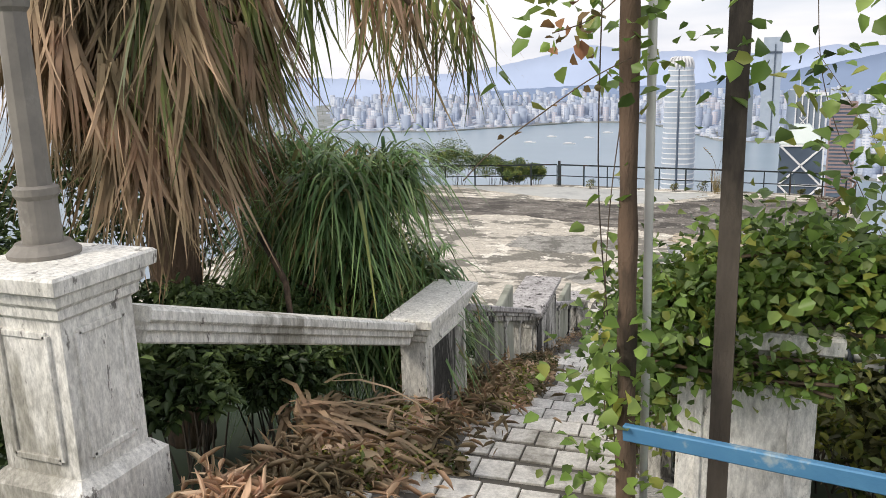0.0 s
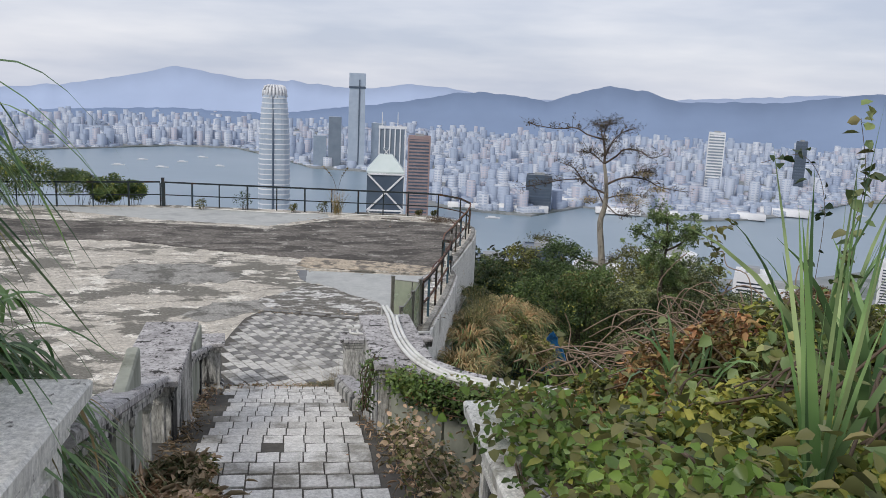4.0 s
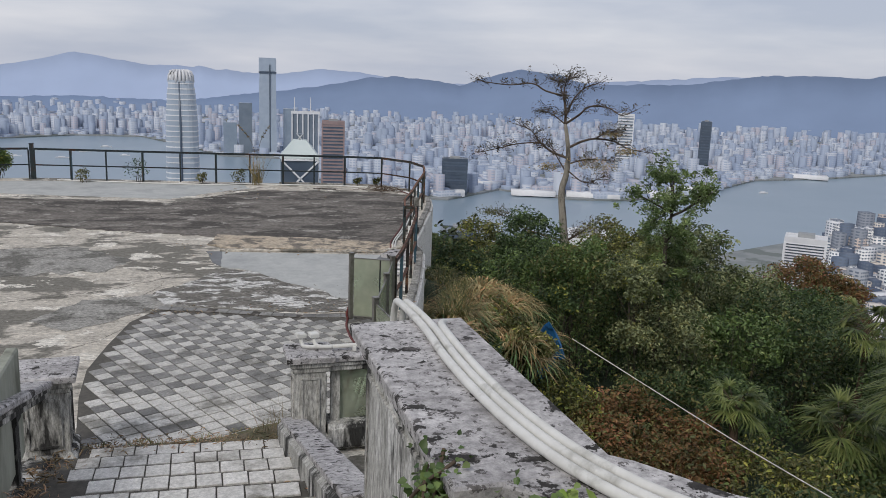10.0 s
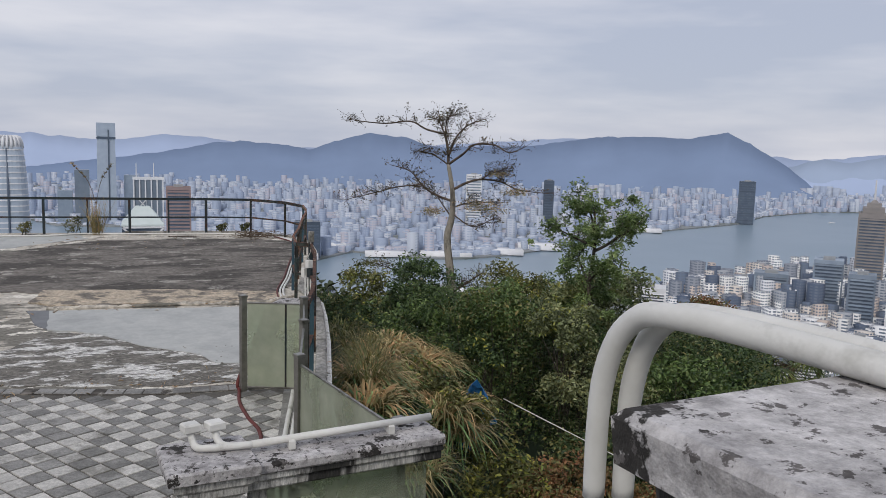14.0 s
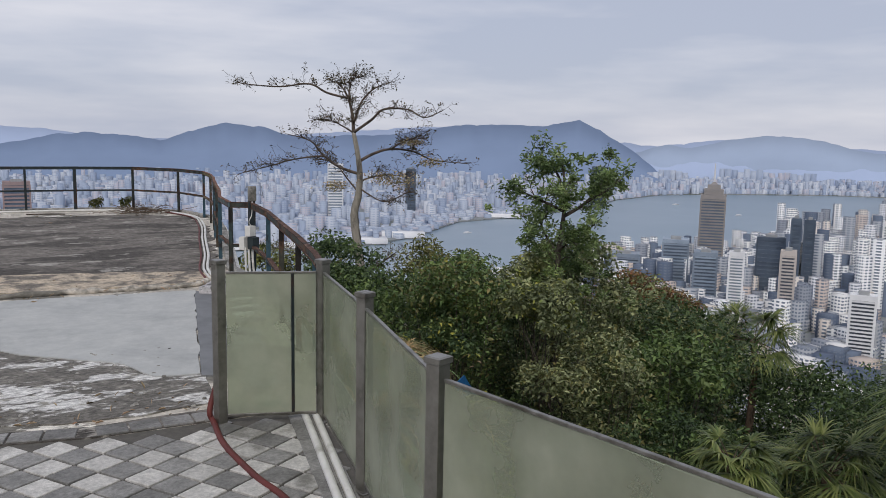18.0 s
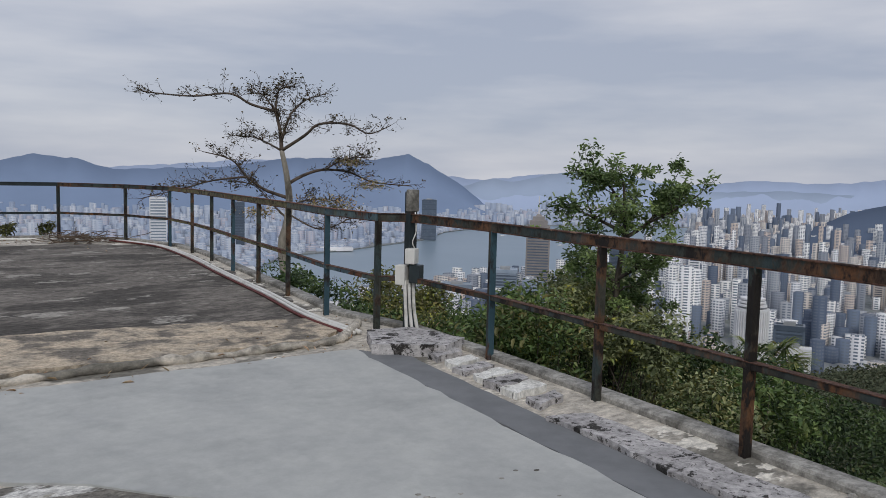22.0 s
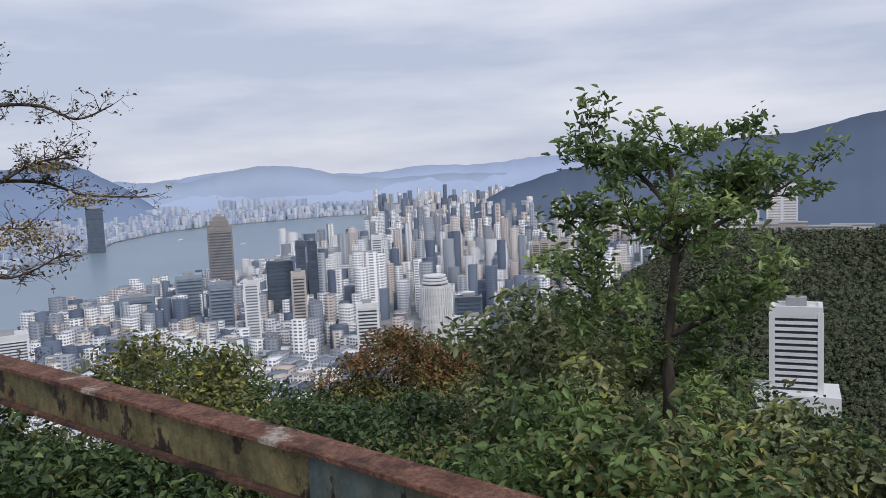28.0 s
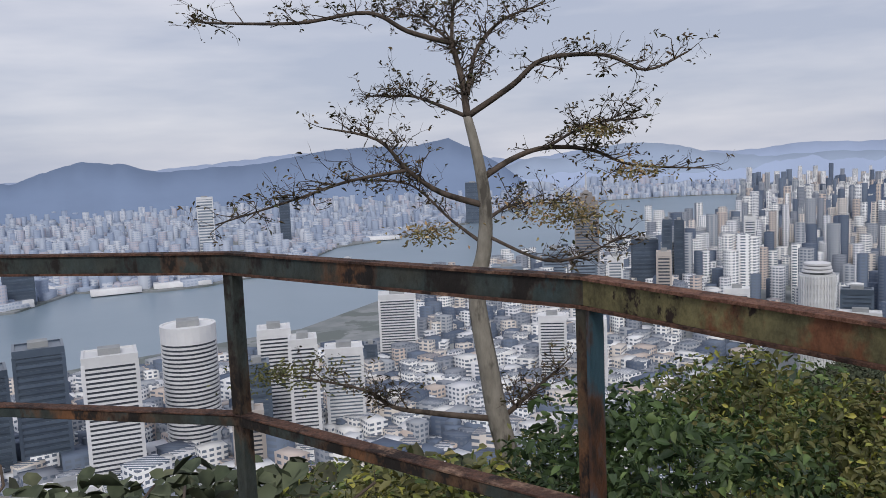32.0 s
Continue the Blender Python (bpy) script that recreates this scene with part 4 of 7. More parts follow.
# junction boxes with pipe on the low rail
jb = thing("pipe_junction", (-.95, -4.92, 1.17), "white pipe elbows resting on the end pier", "pipe")
for ox in (-.07, .07):
    part("elbow_box", cuboid("elbow_box", -.96 + ox, -4.8, 1.3, .05, .045, .028, PVC, .3, .01), jb)
    part("elbow", tubes("elbow", [(spline([(-.96 + ox, -4.8, 1.28), (-.95 + ox, -4.84, 1.22), (-.9 + ox, -4.9, 1.2), (-.68, -4.92, 1.2)], 5), [.022] * 16)], PVC, 9), jb)
part("pipe", tubes("pipe", [([(-.69, -4.92, 1.2), (.5, -4.79, 1.21)], [.024, .024])], PVC, 10), jb)
part("pipe", tubes("pipe", [([(-.69, -4.86, 1.185), (.5, -4.73, 1.195)], [.013, .013])], PVC, 8), jb)
for u in (.2, .75):
    part("clip", cuboid("clip", -.69 + u * 1.2, -4.91 + u * .13, 1.17, .02, .05, .03, PVC), jb)

wp = thing("wall_pipes", (-.5, -9.9, 2.71), "three white pipes running along the wall cap", "pipe")
for k in range(3):
    o = k * .056 - .15
    pts = [(-.39 + o, -8.4 - o * .4, 2.3), (-.41 + o, -8.44 - o * .4, 2.55), (-.41 + o, -8.52 - o * .4, 2.69), (-.405 + o, -8.68 - o * .4, 2.733), (-.35 + o, -9.1, 2.735), (-.33 + o, -9.65, 2.735), (-.29 + o, -10.1, 2.735), (-.22 + o, -10.5 + o * .3, 2.735), (-.11 + o, -10.86 + o * .5, 2.735), (.09 + o, -11.2 + o * .8, 2.735), (.4 + o, -11.46 + o, 2.735), (.86 + o, -11.66 + o, 2.735), (2.2, -12.08 + o, 2.74), (4.5, -12.88 + o, 2.74), (7, -13.58 + o, 2.74)]
    if k == 2:
        pts = [(-.22, -8.35, 2.2), (-.25, -8.75, 2.6)] + pts[4:]
    s = spline(pts, 6)
    part("pipe", tubes("pipe", [(s, [.023] * len(s))], PVC, 12), wp)

# blue barrier bar by the entrance pier
bb = thing("barrier_bar", (-.02, -20.68, 5.0), "blue painted steel barrier bar on a trunk", "barrier")
part("upper_bar", bar("upper_bar", (-.04, -20.95, 5.42), (1.5, -21.35, 5.5), .03, .055, BLUE_BAR), bb)
part("lower_bar", bar("lower_bar", (-.04, -20.95, 5.04), (1.5, -21.35, 5.11), .03, .05, BLUE_BAR), bb)
part("end_post", stack("end_post", 1.42, -21.32, .025, .025, [(4.64, 0), (5.48, 0)], BLUE_BAR), bb)
# white pipes bound with black tape above the hedge
tpipe = thing("taped_pipes", (.6, -19.1, 5.1), "white plastic pipes bound with black tape", "pipe")
for k, dz in enumerate((0, -.055)):
    part("pipe", tubes("pipe", [([(.16 + k * .3, -19.12, 5.13 + dz), (1.3, -19.08, 5.1 + dz)], [.024, .024])], PVC, 10), tpipe)
for x in (.58, .62, .74, .78, .95):
    part("tape_band", tubes("tape_band", [([(x, -19.1, 5.09), (x + .025, -19.1, 5.09)], [.056, .056])], RAIL_DARK, 10), tpipe, "black tape winding")

# ---- harbour, city and hills ----
SEA_Z = -240.0


def far(az, d, eye=(0, 0)):
    a = radians(az)
    return eye[0] + d * math.sin(a), eye[1] + d * math.cos(a)


def interp(x, rows):
    return float(np.interp(x, [r[0] for r in rows], [r[1] for r in rows]))


sea = [far(a, 4850) for a in range(-180, 180, 6)]
place("water_harbour", mesh_of("water_harbour", [(x, y, SEA_Z) for x, y in sea], [tuple(range(len(sea)))[::-1]], SEA), "pale grey-blue harbour water", "water", kind="structure")


def land(name, rows, z, material, label):
    pts = [far(a, d) for a, d in rows]
    k = len(pts)
    return place(name, mesh_of(name, [(x, y, z) for x, y in pts] + [(x, y, z - 6) for x, y in pts], [tuple(range(k))[::-1]] + [(i, (i + 1) % k, k + (i + 1) % k, k + i) for i in range(k)], material), label, "land", kind="structure")


SHORE_N = [(-30, 2900), (-22, 2750), (-17, 2850), (-12, 3000), (-8, 2950), (-5, 2600), (-3, 2350), (1, 2300), (2.5, 1990), (5, 1700), (9, 1625), (12.5, 1610), (16, 1790), (21, 1700), (24, 1720), (27, 1800), (30, 1960), (32.8, 2300), (36.8, 2480), (42, 2900), (43.5, 3300), (46.4, 3700), (50, 3900), (57, 4150), (61.5, 4200)]
land("ground_north_shore", SHORE_N + [(61.5, 4800), (57, 4800), (40, 4800), (20, 4800), (0, 4800), (-15, 4800), (-30, 4800)], -236.5, SOIL_CITY, "flat far shore under dense city")
SHORE_S = [(2, 1000), (12, 1080), (20, 1120), (30, 1200), (36, 1420), (38.2, 1467), (42.2, 1566), (46.5, 1690), (49, 1740), (52, 1860), (56.3, 2200), (59.4, 2464), (60, 3300), (60.5, 4300), (62, 4750)]
land("ground_south_shore", SHORE_S + [(100, 4750), (140, 3000), (140, 300), (70, 250), (30, 250), (2, 250)], -237, SOIL_CITY, "flat near shore under dense city")

# ridges on the horizon
def ridge(name, rows, d, depth, material, label, z_foot=-240):
    azs = np.arange(rows[0][0], rows[-1][0] + .01, .35)
    top, foot, back = [], [], []
    rng = np.random.default_rng(3)
    for a in azs:
        el = interp(a, rows) + .1 * noise.noise(Vector((a * 1.1, d, 0))) + .06 * noise.noise(Vector((a * 2.9, d, 3)))
        z = 3 + d * math.tan(radians(el))
        top.append((*far(a, d), z))
        foot.append((*far(a, d - depth), z_foot))
        back.append((*far(a, min(4880, d + 60)), z_foot))
    mid = [tuple(np.array(p) * .5 + np.array(q) * .5 + (0, 0, 12 * noise.noise(Vector((i * .3, 1, d))))) for i, (p, q) in enumerate(zip(top, foot))]
    rows_ = [foot, mid, top, back]
    n = len(azs)
    V = [v for r in rows_ for v in r]
    F = [(r * n + i, r * n + i + 1, (r + 1) * n + i + 1, (r + 1) * n + i) for r in range(3) for i in range(n - 1)]
    return place(name, mesh_of(name, V, F, material, True), label, "mountain", kind="structure")


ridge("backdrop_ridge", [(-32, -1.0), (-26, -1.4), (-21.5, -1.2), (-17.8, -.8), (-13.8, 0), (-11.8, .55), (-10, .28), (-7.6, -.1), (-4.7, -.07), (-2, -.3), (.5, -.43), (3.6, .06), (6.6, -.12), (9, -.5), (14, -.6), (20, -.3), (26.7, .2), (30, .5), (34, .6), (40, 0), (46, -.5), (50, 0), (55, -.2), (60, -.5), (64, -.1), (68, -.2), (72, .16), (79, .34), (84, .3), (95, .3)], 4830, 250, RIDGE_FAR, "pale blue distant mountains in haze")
ridge("backdrop_ridge_middle", [(-20, -2.4), (-12, -2.0), (-6, -2.2), (0, -1.6), (4, -1.0), (6.5, -.45), (8.5, -.25), (11, -.42), (13, -.7), (15, 0), (17, .5), (19.5, .3), (21.5, -.35), (25.7, -.15), (28.3, -.05), (32.4, .64), (36, .78), (38.4, .68), (40.9, 1.16), (42, .6), (43.1, -.02), (44.2, -.6), (45.5, -1.6), (47, -2.6)], 4700, 500, RIDGE_MID, "hills behind the far city, hazed blue-grey")
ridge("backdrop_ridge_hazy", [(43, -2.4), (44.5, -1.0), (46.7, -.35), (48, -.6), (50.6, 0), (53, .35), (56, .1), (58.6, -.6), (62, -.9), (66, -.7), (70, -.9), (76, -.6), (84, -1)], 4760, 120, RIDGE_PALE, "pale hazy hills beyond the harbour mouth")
ridge("backdrop_ridge_island", [(66.5, -3.5), (67.7, -2.84), (69.5, -1.96), (73.4, -.82), (78.4, -.33), (80.9, -.1), (84.4, .77), (88.3, .95), (92, 1.8), (100, 3.2), (112, 4.5)], 3300, 700, RIDGE_NEAR, "wooded hill across the city, hazed dark blue")

# the mountain side under the terrace
def edge_x(y):
    return interp(y, [(-24, .6), (-12, .9), (-4.6, .3), (-.3, .95), (5, 2.3), (14, 4.1), (17, 3.0)])


SPUR = [(52, -246), (60, -205), (64, -172), (68, -143), (73, -124), (76.5, -97), (80, -74), (82, -62), (84.5, -54), (88, -58), (92, -60), (100, -40), (115, 0), (140, 60)]


def terrain(x, y):
    dx, dn = max(0, x - edge_x(y)), max(0, y - 17.9)
    dw = max(0, -17.8 - x)
    base = min(4.0, .2857 * max(0, -4.95 - y) - .4)
    if y > -9:
        base = min(base, -2.0 + max(0, -5 - y) * .8)
    out = math.hypot(dx, dn)
    far_out = math.hypot(out, dw)
    drop = .42 * min(out, 26) + .6 * max(0, out - 26) + (1.0 * (1 - math.exp(-out * 1.4)) if dx > 0 else 0) + .25 * dw
    z = base - drop + .35 * noise.noise(Vector((x * .23, y * .23, 0))) * min(1, far_out)
    d, az = math.hypot(x, y), math.degrees(math.atan2(x, y))
    if az > 52 and d > 150:
        crest = interp(az, SPUR)
        bell = math.exp(-((d - 620) / 210) ** 2)
        z = max(z, -246 + (crest + 246) * bell + 9 * noise.noise(Vector((x * .012, y * .012, 2))))
    elif d > 200:
        z += 7 * noise.noise(Vector((x * .015, y * .015, 5)))
    return max(z, -246)


radii = [.01, 1, 2, 3, 4, 5, 6, 7, 8, 9, 10, 11, 12, 13, 14, 15, 16, 17, 18, 19, 20, 22, 24, 26, 29, 33, 38, 45, 55, 70, 90, 115, 145, 180, 220, 265, 310, 360, 410, 460, 510, 560, 600, 640, 700, 770, 850, 950, 1100, 1400, 2200, 4800]
NA = 180
gv, gf = [], []
for r in radii:
    for j in range(NA):
        x, y = far(j * 360 / NA, r, (0, 0))
        gv.append((x, y, terrain(x, y)))
for i in range(len(radii) - 1):
    for j in range(NA):
        a, b = i * NA + j, i * NA + (j + 1) % NA
        gf.append((a, a + NA, b + NA, b))
place("ground_hillside", mesh_of("ground_hillside", gv, gf, HILLSIDE, True), "steep wooded hillside below the terrace", "hillside", kind="structure")

# tree canopy on the far slopes
rng = np.random.default_rng(11)
ico = bmesh.new()
bmesh.ops.create_icosphere(ico, subdivisions=1, radius=1)
ico_v = np.array([v.co[:] for v in ico.verts])
ico_f = np.array([[v.index for v in f.verts] for f in ico.faces])
ico.free()


def canopy(name, count, pick, size, material, label):
    V, F = [], []
    k = 0
    while k < count:
        az, d = pick()
        x, y = far(az, d)
        z = terrain(x, y)
        if z < -236:
            count -= 1
            continue
        s = size(d) * rng.uniform(.6, 1.35)
        v = ico_v * (s * rng.uniform(.85, 1.2), s * rng.uniform(.85, 1.2), s * rng.uniform(.7, 1.1)) * rng.uniform(.72, 1.2, (len(ico_v), 1))
        V.append(v + (x, y, z + s * .35))
        F.append(ico_f + k * len(ico_v))
        k += 1
    me = fast_mesh(name, np.concatenate(V), 3, np.concatenate(F), material)
    return place(name, me, label, "woods", kind="stuff")


# Canopy tones are greyed and evened out, with haze put into the colour.
L_WOOD = leafy("far_tree_canopy", [(.062, .079, .046), (.075, .094, .053), (.09, .106, .06), (.064, .08, .048), (.1, .108, .062), (.082, .083, .051)], .9, 0.0)


def wood_sprays(name, count, pick, size, lift, label):
    """Leafy sprays that break up the outline of the far trees."""
    P, S = [], []
    for _ in range(count):
        az, d = pick()
        x, y = far(az, d)
        z = terrain(x, y)
        if z > -234:
            k = size(d)
            P.append((x, y, z + lift(d) * (rng.uniform(0, 1.6) ** 1.3)))
            S.append([k])
    return place(name, leaf_mesh(name, np.array(P), np.array(S), L_WOOD, rng, .85, .15, keep=0), label, "woods", kind="stuff")


canopy("far_woods", 22000, lambda: (rng.uniform(56, 100), rng.uniform(230, 660)), lambda d: 1.25 + d * .0016, L_WOOD, "dense grey-green woods on the far spur")
wood_sprays("spur_sprays", 190000, lambda: (rng.uniform(56, 100), rng.uniform(230, 660)), lambda d: .8 + d * .0016, lambda d: 3.6, "leafy tree tops on the far spur")
canopy("slope_woods", 8000, lambda: (rng.uniform(4, 98), 34 + 190 * rng.uniform(0, 1) ** 1.5), lambda d: .7 + d * .011, L_WOOD, "dense woods on the slope below")
wood_sprays("slope_sprays", 70000, lambda: (rng.uniform(4, 98), 24 + 200 * rng.uniform(0, 1) ** 1.6), lambda d: .22 + d * .0075, lambda d: 1.2 + d * .02, "leafy tree tops on the slope below")


def boxes(name, rows, material, label):
    """Many plain far blocks in one mesh: x, y, half width, half depth, foot, top, turn."""
    R = np.array(rows)
    c, s = np.cos(R[:, 6]), np.sin(R[:, 6])
    V = []
    for z in (4, 5):
        for sx, sy in ((-1, -1), (1, -1), (1, 1), (-1, 1)):
            x, y = sx * R[:, 2], sy * R[:, 3]
            V.append(np.stack([R[:, 0] + x * c - y * s, R[:, 1] + x * s + y * c, R[:, z]], 1))
    V = np.stack(V, 1).reshape(-1, 3)
    b = (np.arange(len(R)) * 8)[:, None]
    F = np.concatenate([b + q for q in ([0, 1, 5, 4], [1, 2, 6, 5], [2, 3, 7, 6], [3, 0, 4, 7], [4, 5, 6, 7])])
    return place(name, fast_mesh(name, V, 4, F, material), label, "buildings", kind="stuff")


# far shore: thousands of small blocks
rows = []
shore_n = [(a, d) for a, d in SHORE_N]
for _ in range(7600):
    az = rng.uniform(-29, 61)
    d0 = interp(az, shore_n) + 25
    d = d0 + (4650 - d0) * rng.uniform(0, 1) ** 1.25
    if d > 4660 or d0 > 4600:
        continue
    x, y = far(az, d)
    tall = rng.uniform(0, 1)
    h = 14 + 30 * tall + (55 * rng.uniform(.3, 1) if tall > .8 else 0) + (d - 2000) * .008
    h *= .52
    if az < -2.5 and tall < .75:
        h *= .4
    if abs(az) < 3.2 and d < 2700:
        h *= .5
    if 24 < az < 44 and d < d0 + 160:
        h = 9 + 10 * tall
    w = rng.uniform(6, 13) if tall > .6 else rng.uniform(10, 30)
    rows.append((x, y, w, rng.uniform(5, 11), -238, -237 + h, rng.uniform(0, 1.6)))
for az, d, w, n, h in ((-12.2, 3250, 13, 9, 62), (-8.2, 3200, 13, 8, 58), (14, 3300, 14, 8, 66), (20, 3800, 14, 8, 70), (26.5, 3900, 16, 7, 72), (33, 4100, 16, 8, 75), (39, 4200, 16, 8, 70), (47, 4500, 18, 7, 95), (52, 4550, 18, 9, 110), (55, 4600, 18, 6, 100)):
    for i in range(n):
        x, y = far(az + (i - n / 2) * .38, d + rng.uniform(-20, 20))
        rows.append((x, y, w * .8, w * .5, -238, -237 + h * .8 * rng.uniform(.85, 1.1), radians(-az)))
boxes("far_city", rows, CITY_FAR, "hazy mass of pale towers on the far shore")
# low ferry piers and sheds along the water
rows = []
for az, d, w, dp, h in ((8.6, 1650, 60, 14, 8), (11.8, 1640, 52, 20, 12), (14.2, 1780, 40, 26, 16), (18.4, 1700, 46, 18, 9), (22.5, 1720, 55, 22, 9), (26, 1790, 60, 26, 10), (29, 1900, 50, 24, 12), (35.5, 2440, 70, 30, 8)):
    x, y = far(az, d + 30)
    rows.append((x, y, w, dp, -238, -237 + h, radians(-az + 4)))
boxes("pier_sheds", rows, WALL_WHITE, "long low pale pier buildings on the waterfront")
boxes("breakwater", [(*far(55.0, 4480), 150, 6, -241, -236, radians(-53)), (*far(49, 4300), 90, 5, -241, -236.5, radians(-50))], WALL_WHITE, "thin pale breakwater across the harbour")

# near shore: towers of the island city
rows = []
shore_s = [(a, d) for a, d in SHORE_S]
for _ in range(3600):
    az = rng.uniform(38, 84)
    d1 = interp(az, shore_s) - 40 if az < 61 else 4500
    d0 = 980 if az > 44 else 1050
    if d1 < d0 + 60:
        continue
    d = d0 + (d1 - d0) * rng.uniform(0, 1) ** .8
    x, y = far(az, d)
    if terrain(x, y) > -225:
        continue
    tall = rng.uniform(0, 1)
    h = 22 + 42 * tall + (45 * rng.uniform(.2, 1) if tall > .82 else 0) + max(0, d - 2000) * .008
    if d < 1250:
        h *= .62
    if az < 54:
        h *= .55
    w = rng.uniform(4.5, 9) if tall > .45 else rng.uniform(7, 15)
    rows.append((x, y, w, rng.uniform(5, 10), -239, -237 + h, rng.uniform(-.3, .5)))
for _ in range(2500):
    az = rng.uniform(3, 60)
    d = rng.uniform(430, min(1000, interp(az, shore_s) - 50))
    x, y = far(az, d)
    if terrain(x, y) > -225:
        continue
    rows.append((x, y, rng.uniform(5, 12), rng.uniform(5, 11), -239, -237 + rng.uniform(6, 26) + (rng.uniform(15, 50) if d < 540 and rng.random() < .45 else 0), rng.uniform(-.3, .5)))
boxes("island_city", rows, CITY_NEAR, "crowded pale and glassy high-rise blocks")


def tower(name, az, d, eye, half_w, half_d, top_el, label, wall, glass, storey=3.4, turn=None, band=.5, round_=False, eye_z=2.0, foot=-239.0, crown=6.0):
    """A tower whose floors stand out as real bands over a recessed core."""
    cx, cy = far(az, d, eye)
    z1 = eye_z + d * math.tan(radians(top_el))
    turn = radians(-az) if turn is None else turn
    t = thing(name, (cx, cy, foot), label, "tower", "city towers")
    def outline(hx, hy, z):
        if round_:
            return [(cx + hx * math.cos(2 * math.pi * j / 24), cy + hx * math.sin(2 * math.pi * j / 24), z) for j in range(24)]
        return block_pts(cx, cy, hx, hy, z, turn)
    part("core", rings_mesh("core", [outline(half_w - .8, half_d - .8, foot), outline(half_w - .8, half_d - .8, z1 - crown)], glass), t)
    part("crown", rings_mesh("crown", [outline(half_w, half_d, z1 - crown - 1), outline(half_w, half_d, z1 - 1), outline(half_w - 2, half_d - 2, z1 - 1), outline(half_w - 2, half_d - 2, z1 - 2)], wall), t)
    part("roof_box", stack("roof_box", cx, cy, half_w * .4, half_d * .4, [(z1 - 3, 0), (z1 + 2.5, 0)], ROOF_GREY, turn), t)
    if not round_:
        for sx, sy in ((-1, -1), (1, -1), (1, 1), (-1, 1)):
            c, s = math.cos(turn), math.sin(turn)
            px, py = sx * (half_w - 1), sy * (half_d - 1)
            part("corner_fin", stack("corner_fin", cx + px * c - py * s, cy + px * s + py * c, 1.3, 1.3, [(foot, 0), (z1 - crown, 0)], wall, turn), t)
    n = int(min((z1 - crown - foot) / storey, 36))
    o = [(x - cx, y - cy, 0) for x, y, _ in outline(half_w, half_d, 0)]
    shared = rings_mesh("floor_band", [o, [(x, y, storey * band) for x, y, _ in o]], wall)
    for i in range(n):
        piece("floor_band", shared, Matrix.Translation((cx, cy, z1 - crown - storey * (i + 1) + storey * (1 - band) * .4)), t)
    return t, cx, cy, z1


E31, E28, E9, E16 = (2.3, 12.0), (1.5, 7.2), (-1.3, -14.6), (-1.6, -7.3)
tower("office_tower", 22.7, 690, E31, 22, 22, -10.3, "round-cornered white tower with dark window bands", WALL_WHITE, WINDOW_BAND, round_=True, crown=12)
tower("office_tower", 17.7, 640, E31, 19, 15, -11.55, "broad white office block with dark window bands", WALL_WHITE, WINDOW_BAND)
tower("glass_tower", 13.6, 700, E31, 18, 16, -10.6, "dark green-grey glass tower with curved top", GLASS_DARK, GLASS_DARK, 5)
tower("glass_tower", 10.0, 720, E31, 22, 16, -11.6, "dark green glass tower beside the harbour", GLASS_DARK, GLASS_DARK, 5)
tower("apartment_tower", 28.3, 660, E31, 13, 12, -11.0, "white apartment tower with many balconies", WALL_WHITE, WINDOW_BAND, 3)
tower("apartment_tower", 30.2, 640, E31, 11, 12, -11.8, "white apartment tower with stepped balconies", WALL_WHITE, WINDOW_BAND, 3)
tower("glass_tower", 27.0, 600, E31, 9, 9, -13.2, "blue-grey glass block between towers", GLASS_DARK, GLASS_DARK, 4)
tower("apartment_tower", 33.0, 700, E31, 16, 12, -12.6, "grey and white banded apartment tower", WALL_WHITE, GLASS_CITY, 3)
tower("apartment_tower", 26.2, 540, E31, 10, 8, -16.2, "low beige apartment block with dark windows", WALL_BEIGE, WINDOW_BAND, 3)
tower("apartment_tower", 36.9, 980, E31, 22, 16, -9.25, "tall white slab tower with dark bands", WALL_WHITE, WINDOW_BAND, 3.2)
tower("glass_tower", 34.9, 900, E31, 7, 9, -12.6, "narrow dark blue glass tower", GLASS_DARK, GLASS_DARK, 4)
tower("office_tower", 14.4, 480, E31, 14, 10, -19.3, "white office block low on the hillside", WALL_WHITE, WINDOW_BAND, 3)
tower("office_tower", 46.9, 860, E16, 14, 10, -10.9, "white and grey stepped office tower", WALL_WHITE, WINDOW_BAND, 3)
tower("apartment_tower", 50.4, 760, E28, 10, 9, -11.3, "white apartment tower with beige stripes", WALL_WHITE, WALL_BEIGE, 3)
tower("glass_tower", 44.2, 1350, E16, 24, 18, -7.6, "grey-blue glass tower beside the harbour", GLASS_CITY, GLASS_DARK, 5)
tower("glass_tower", 47.9, 1330, E28, 20, 18, -6.55, "broad blue-grey glass office tower", GLASS_CITY, GLASS_DARK, 5)
tower("glass_tower", 49.9, 1250, E28, 17, 15, -7.3, "dark blue-grey glass office tower", GLASS_CITY, GLASS_DARK, 5)
tower("glass_tower", 43.0, 1420, E28, 22, 16, -8.1, "low blue-grey glass tower by the water", GLASS_CITY, GLASS_DARK, 5)
tower("glass_tower", 53.9, 1300, E28, 20, 9, -6.1, "dark green-grey slab office tower", GLASS_DARK, GLASS_DARK, 6)
tower("glass_tower", 55.35, 1250, E28, 7, 8, -4.8, "dark blue twin tower with pale edge", GLASS_DARK, GLASS_DARK, 6)
tower("glass_tower", 56.15, 1260, E28, 7, 8, -4.85, "dark blue twin tower with white edge", GLASS_DARK, GLASS_DARK, 6)
tower("office_tower", 55.1, 1050, E28, 9, 9, -6.9, "slim pale concrete office tower", WALL_BEIGE, WINDOW_BAND, 4)
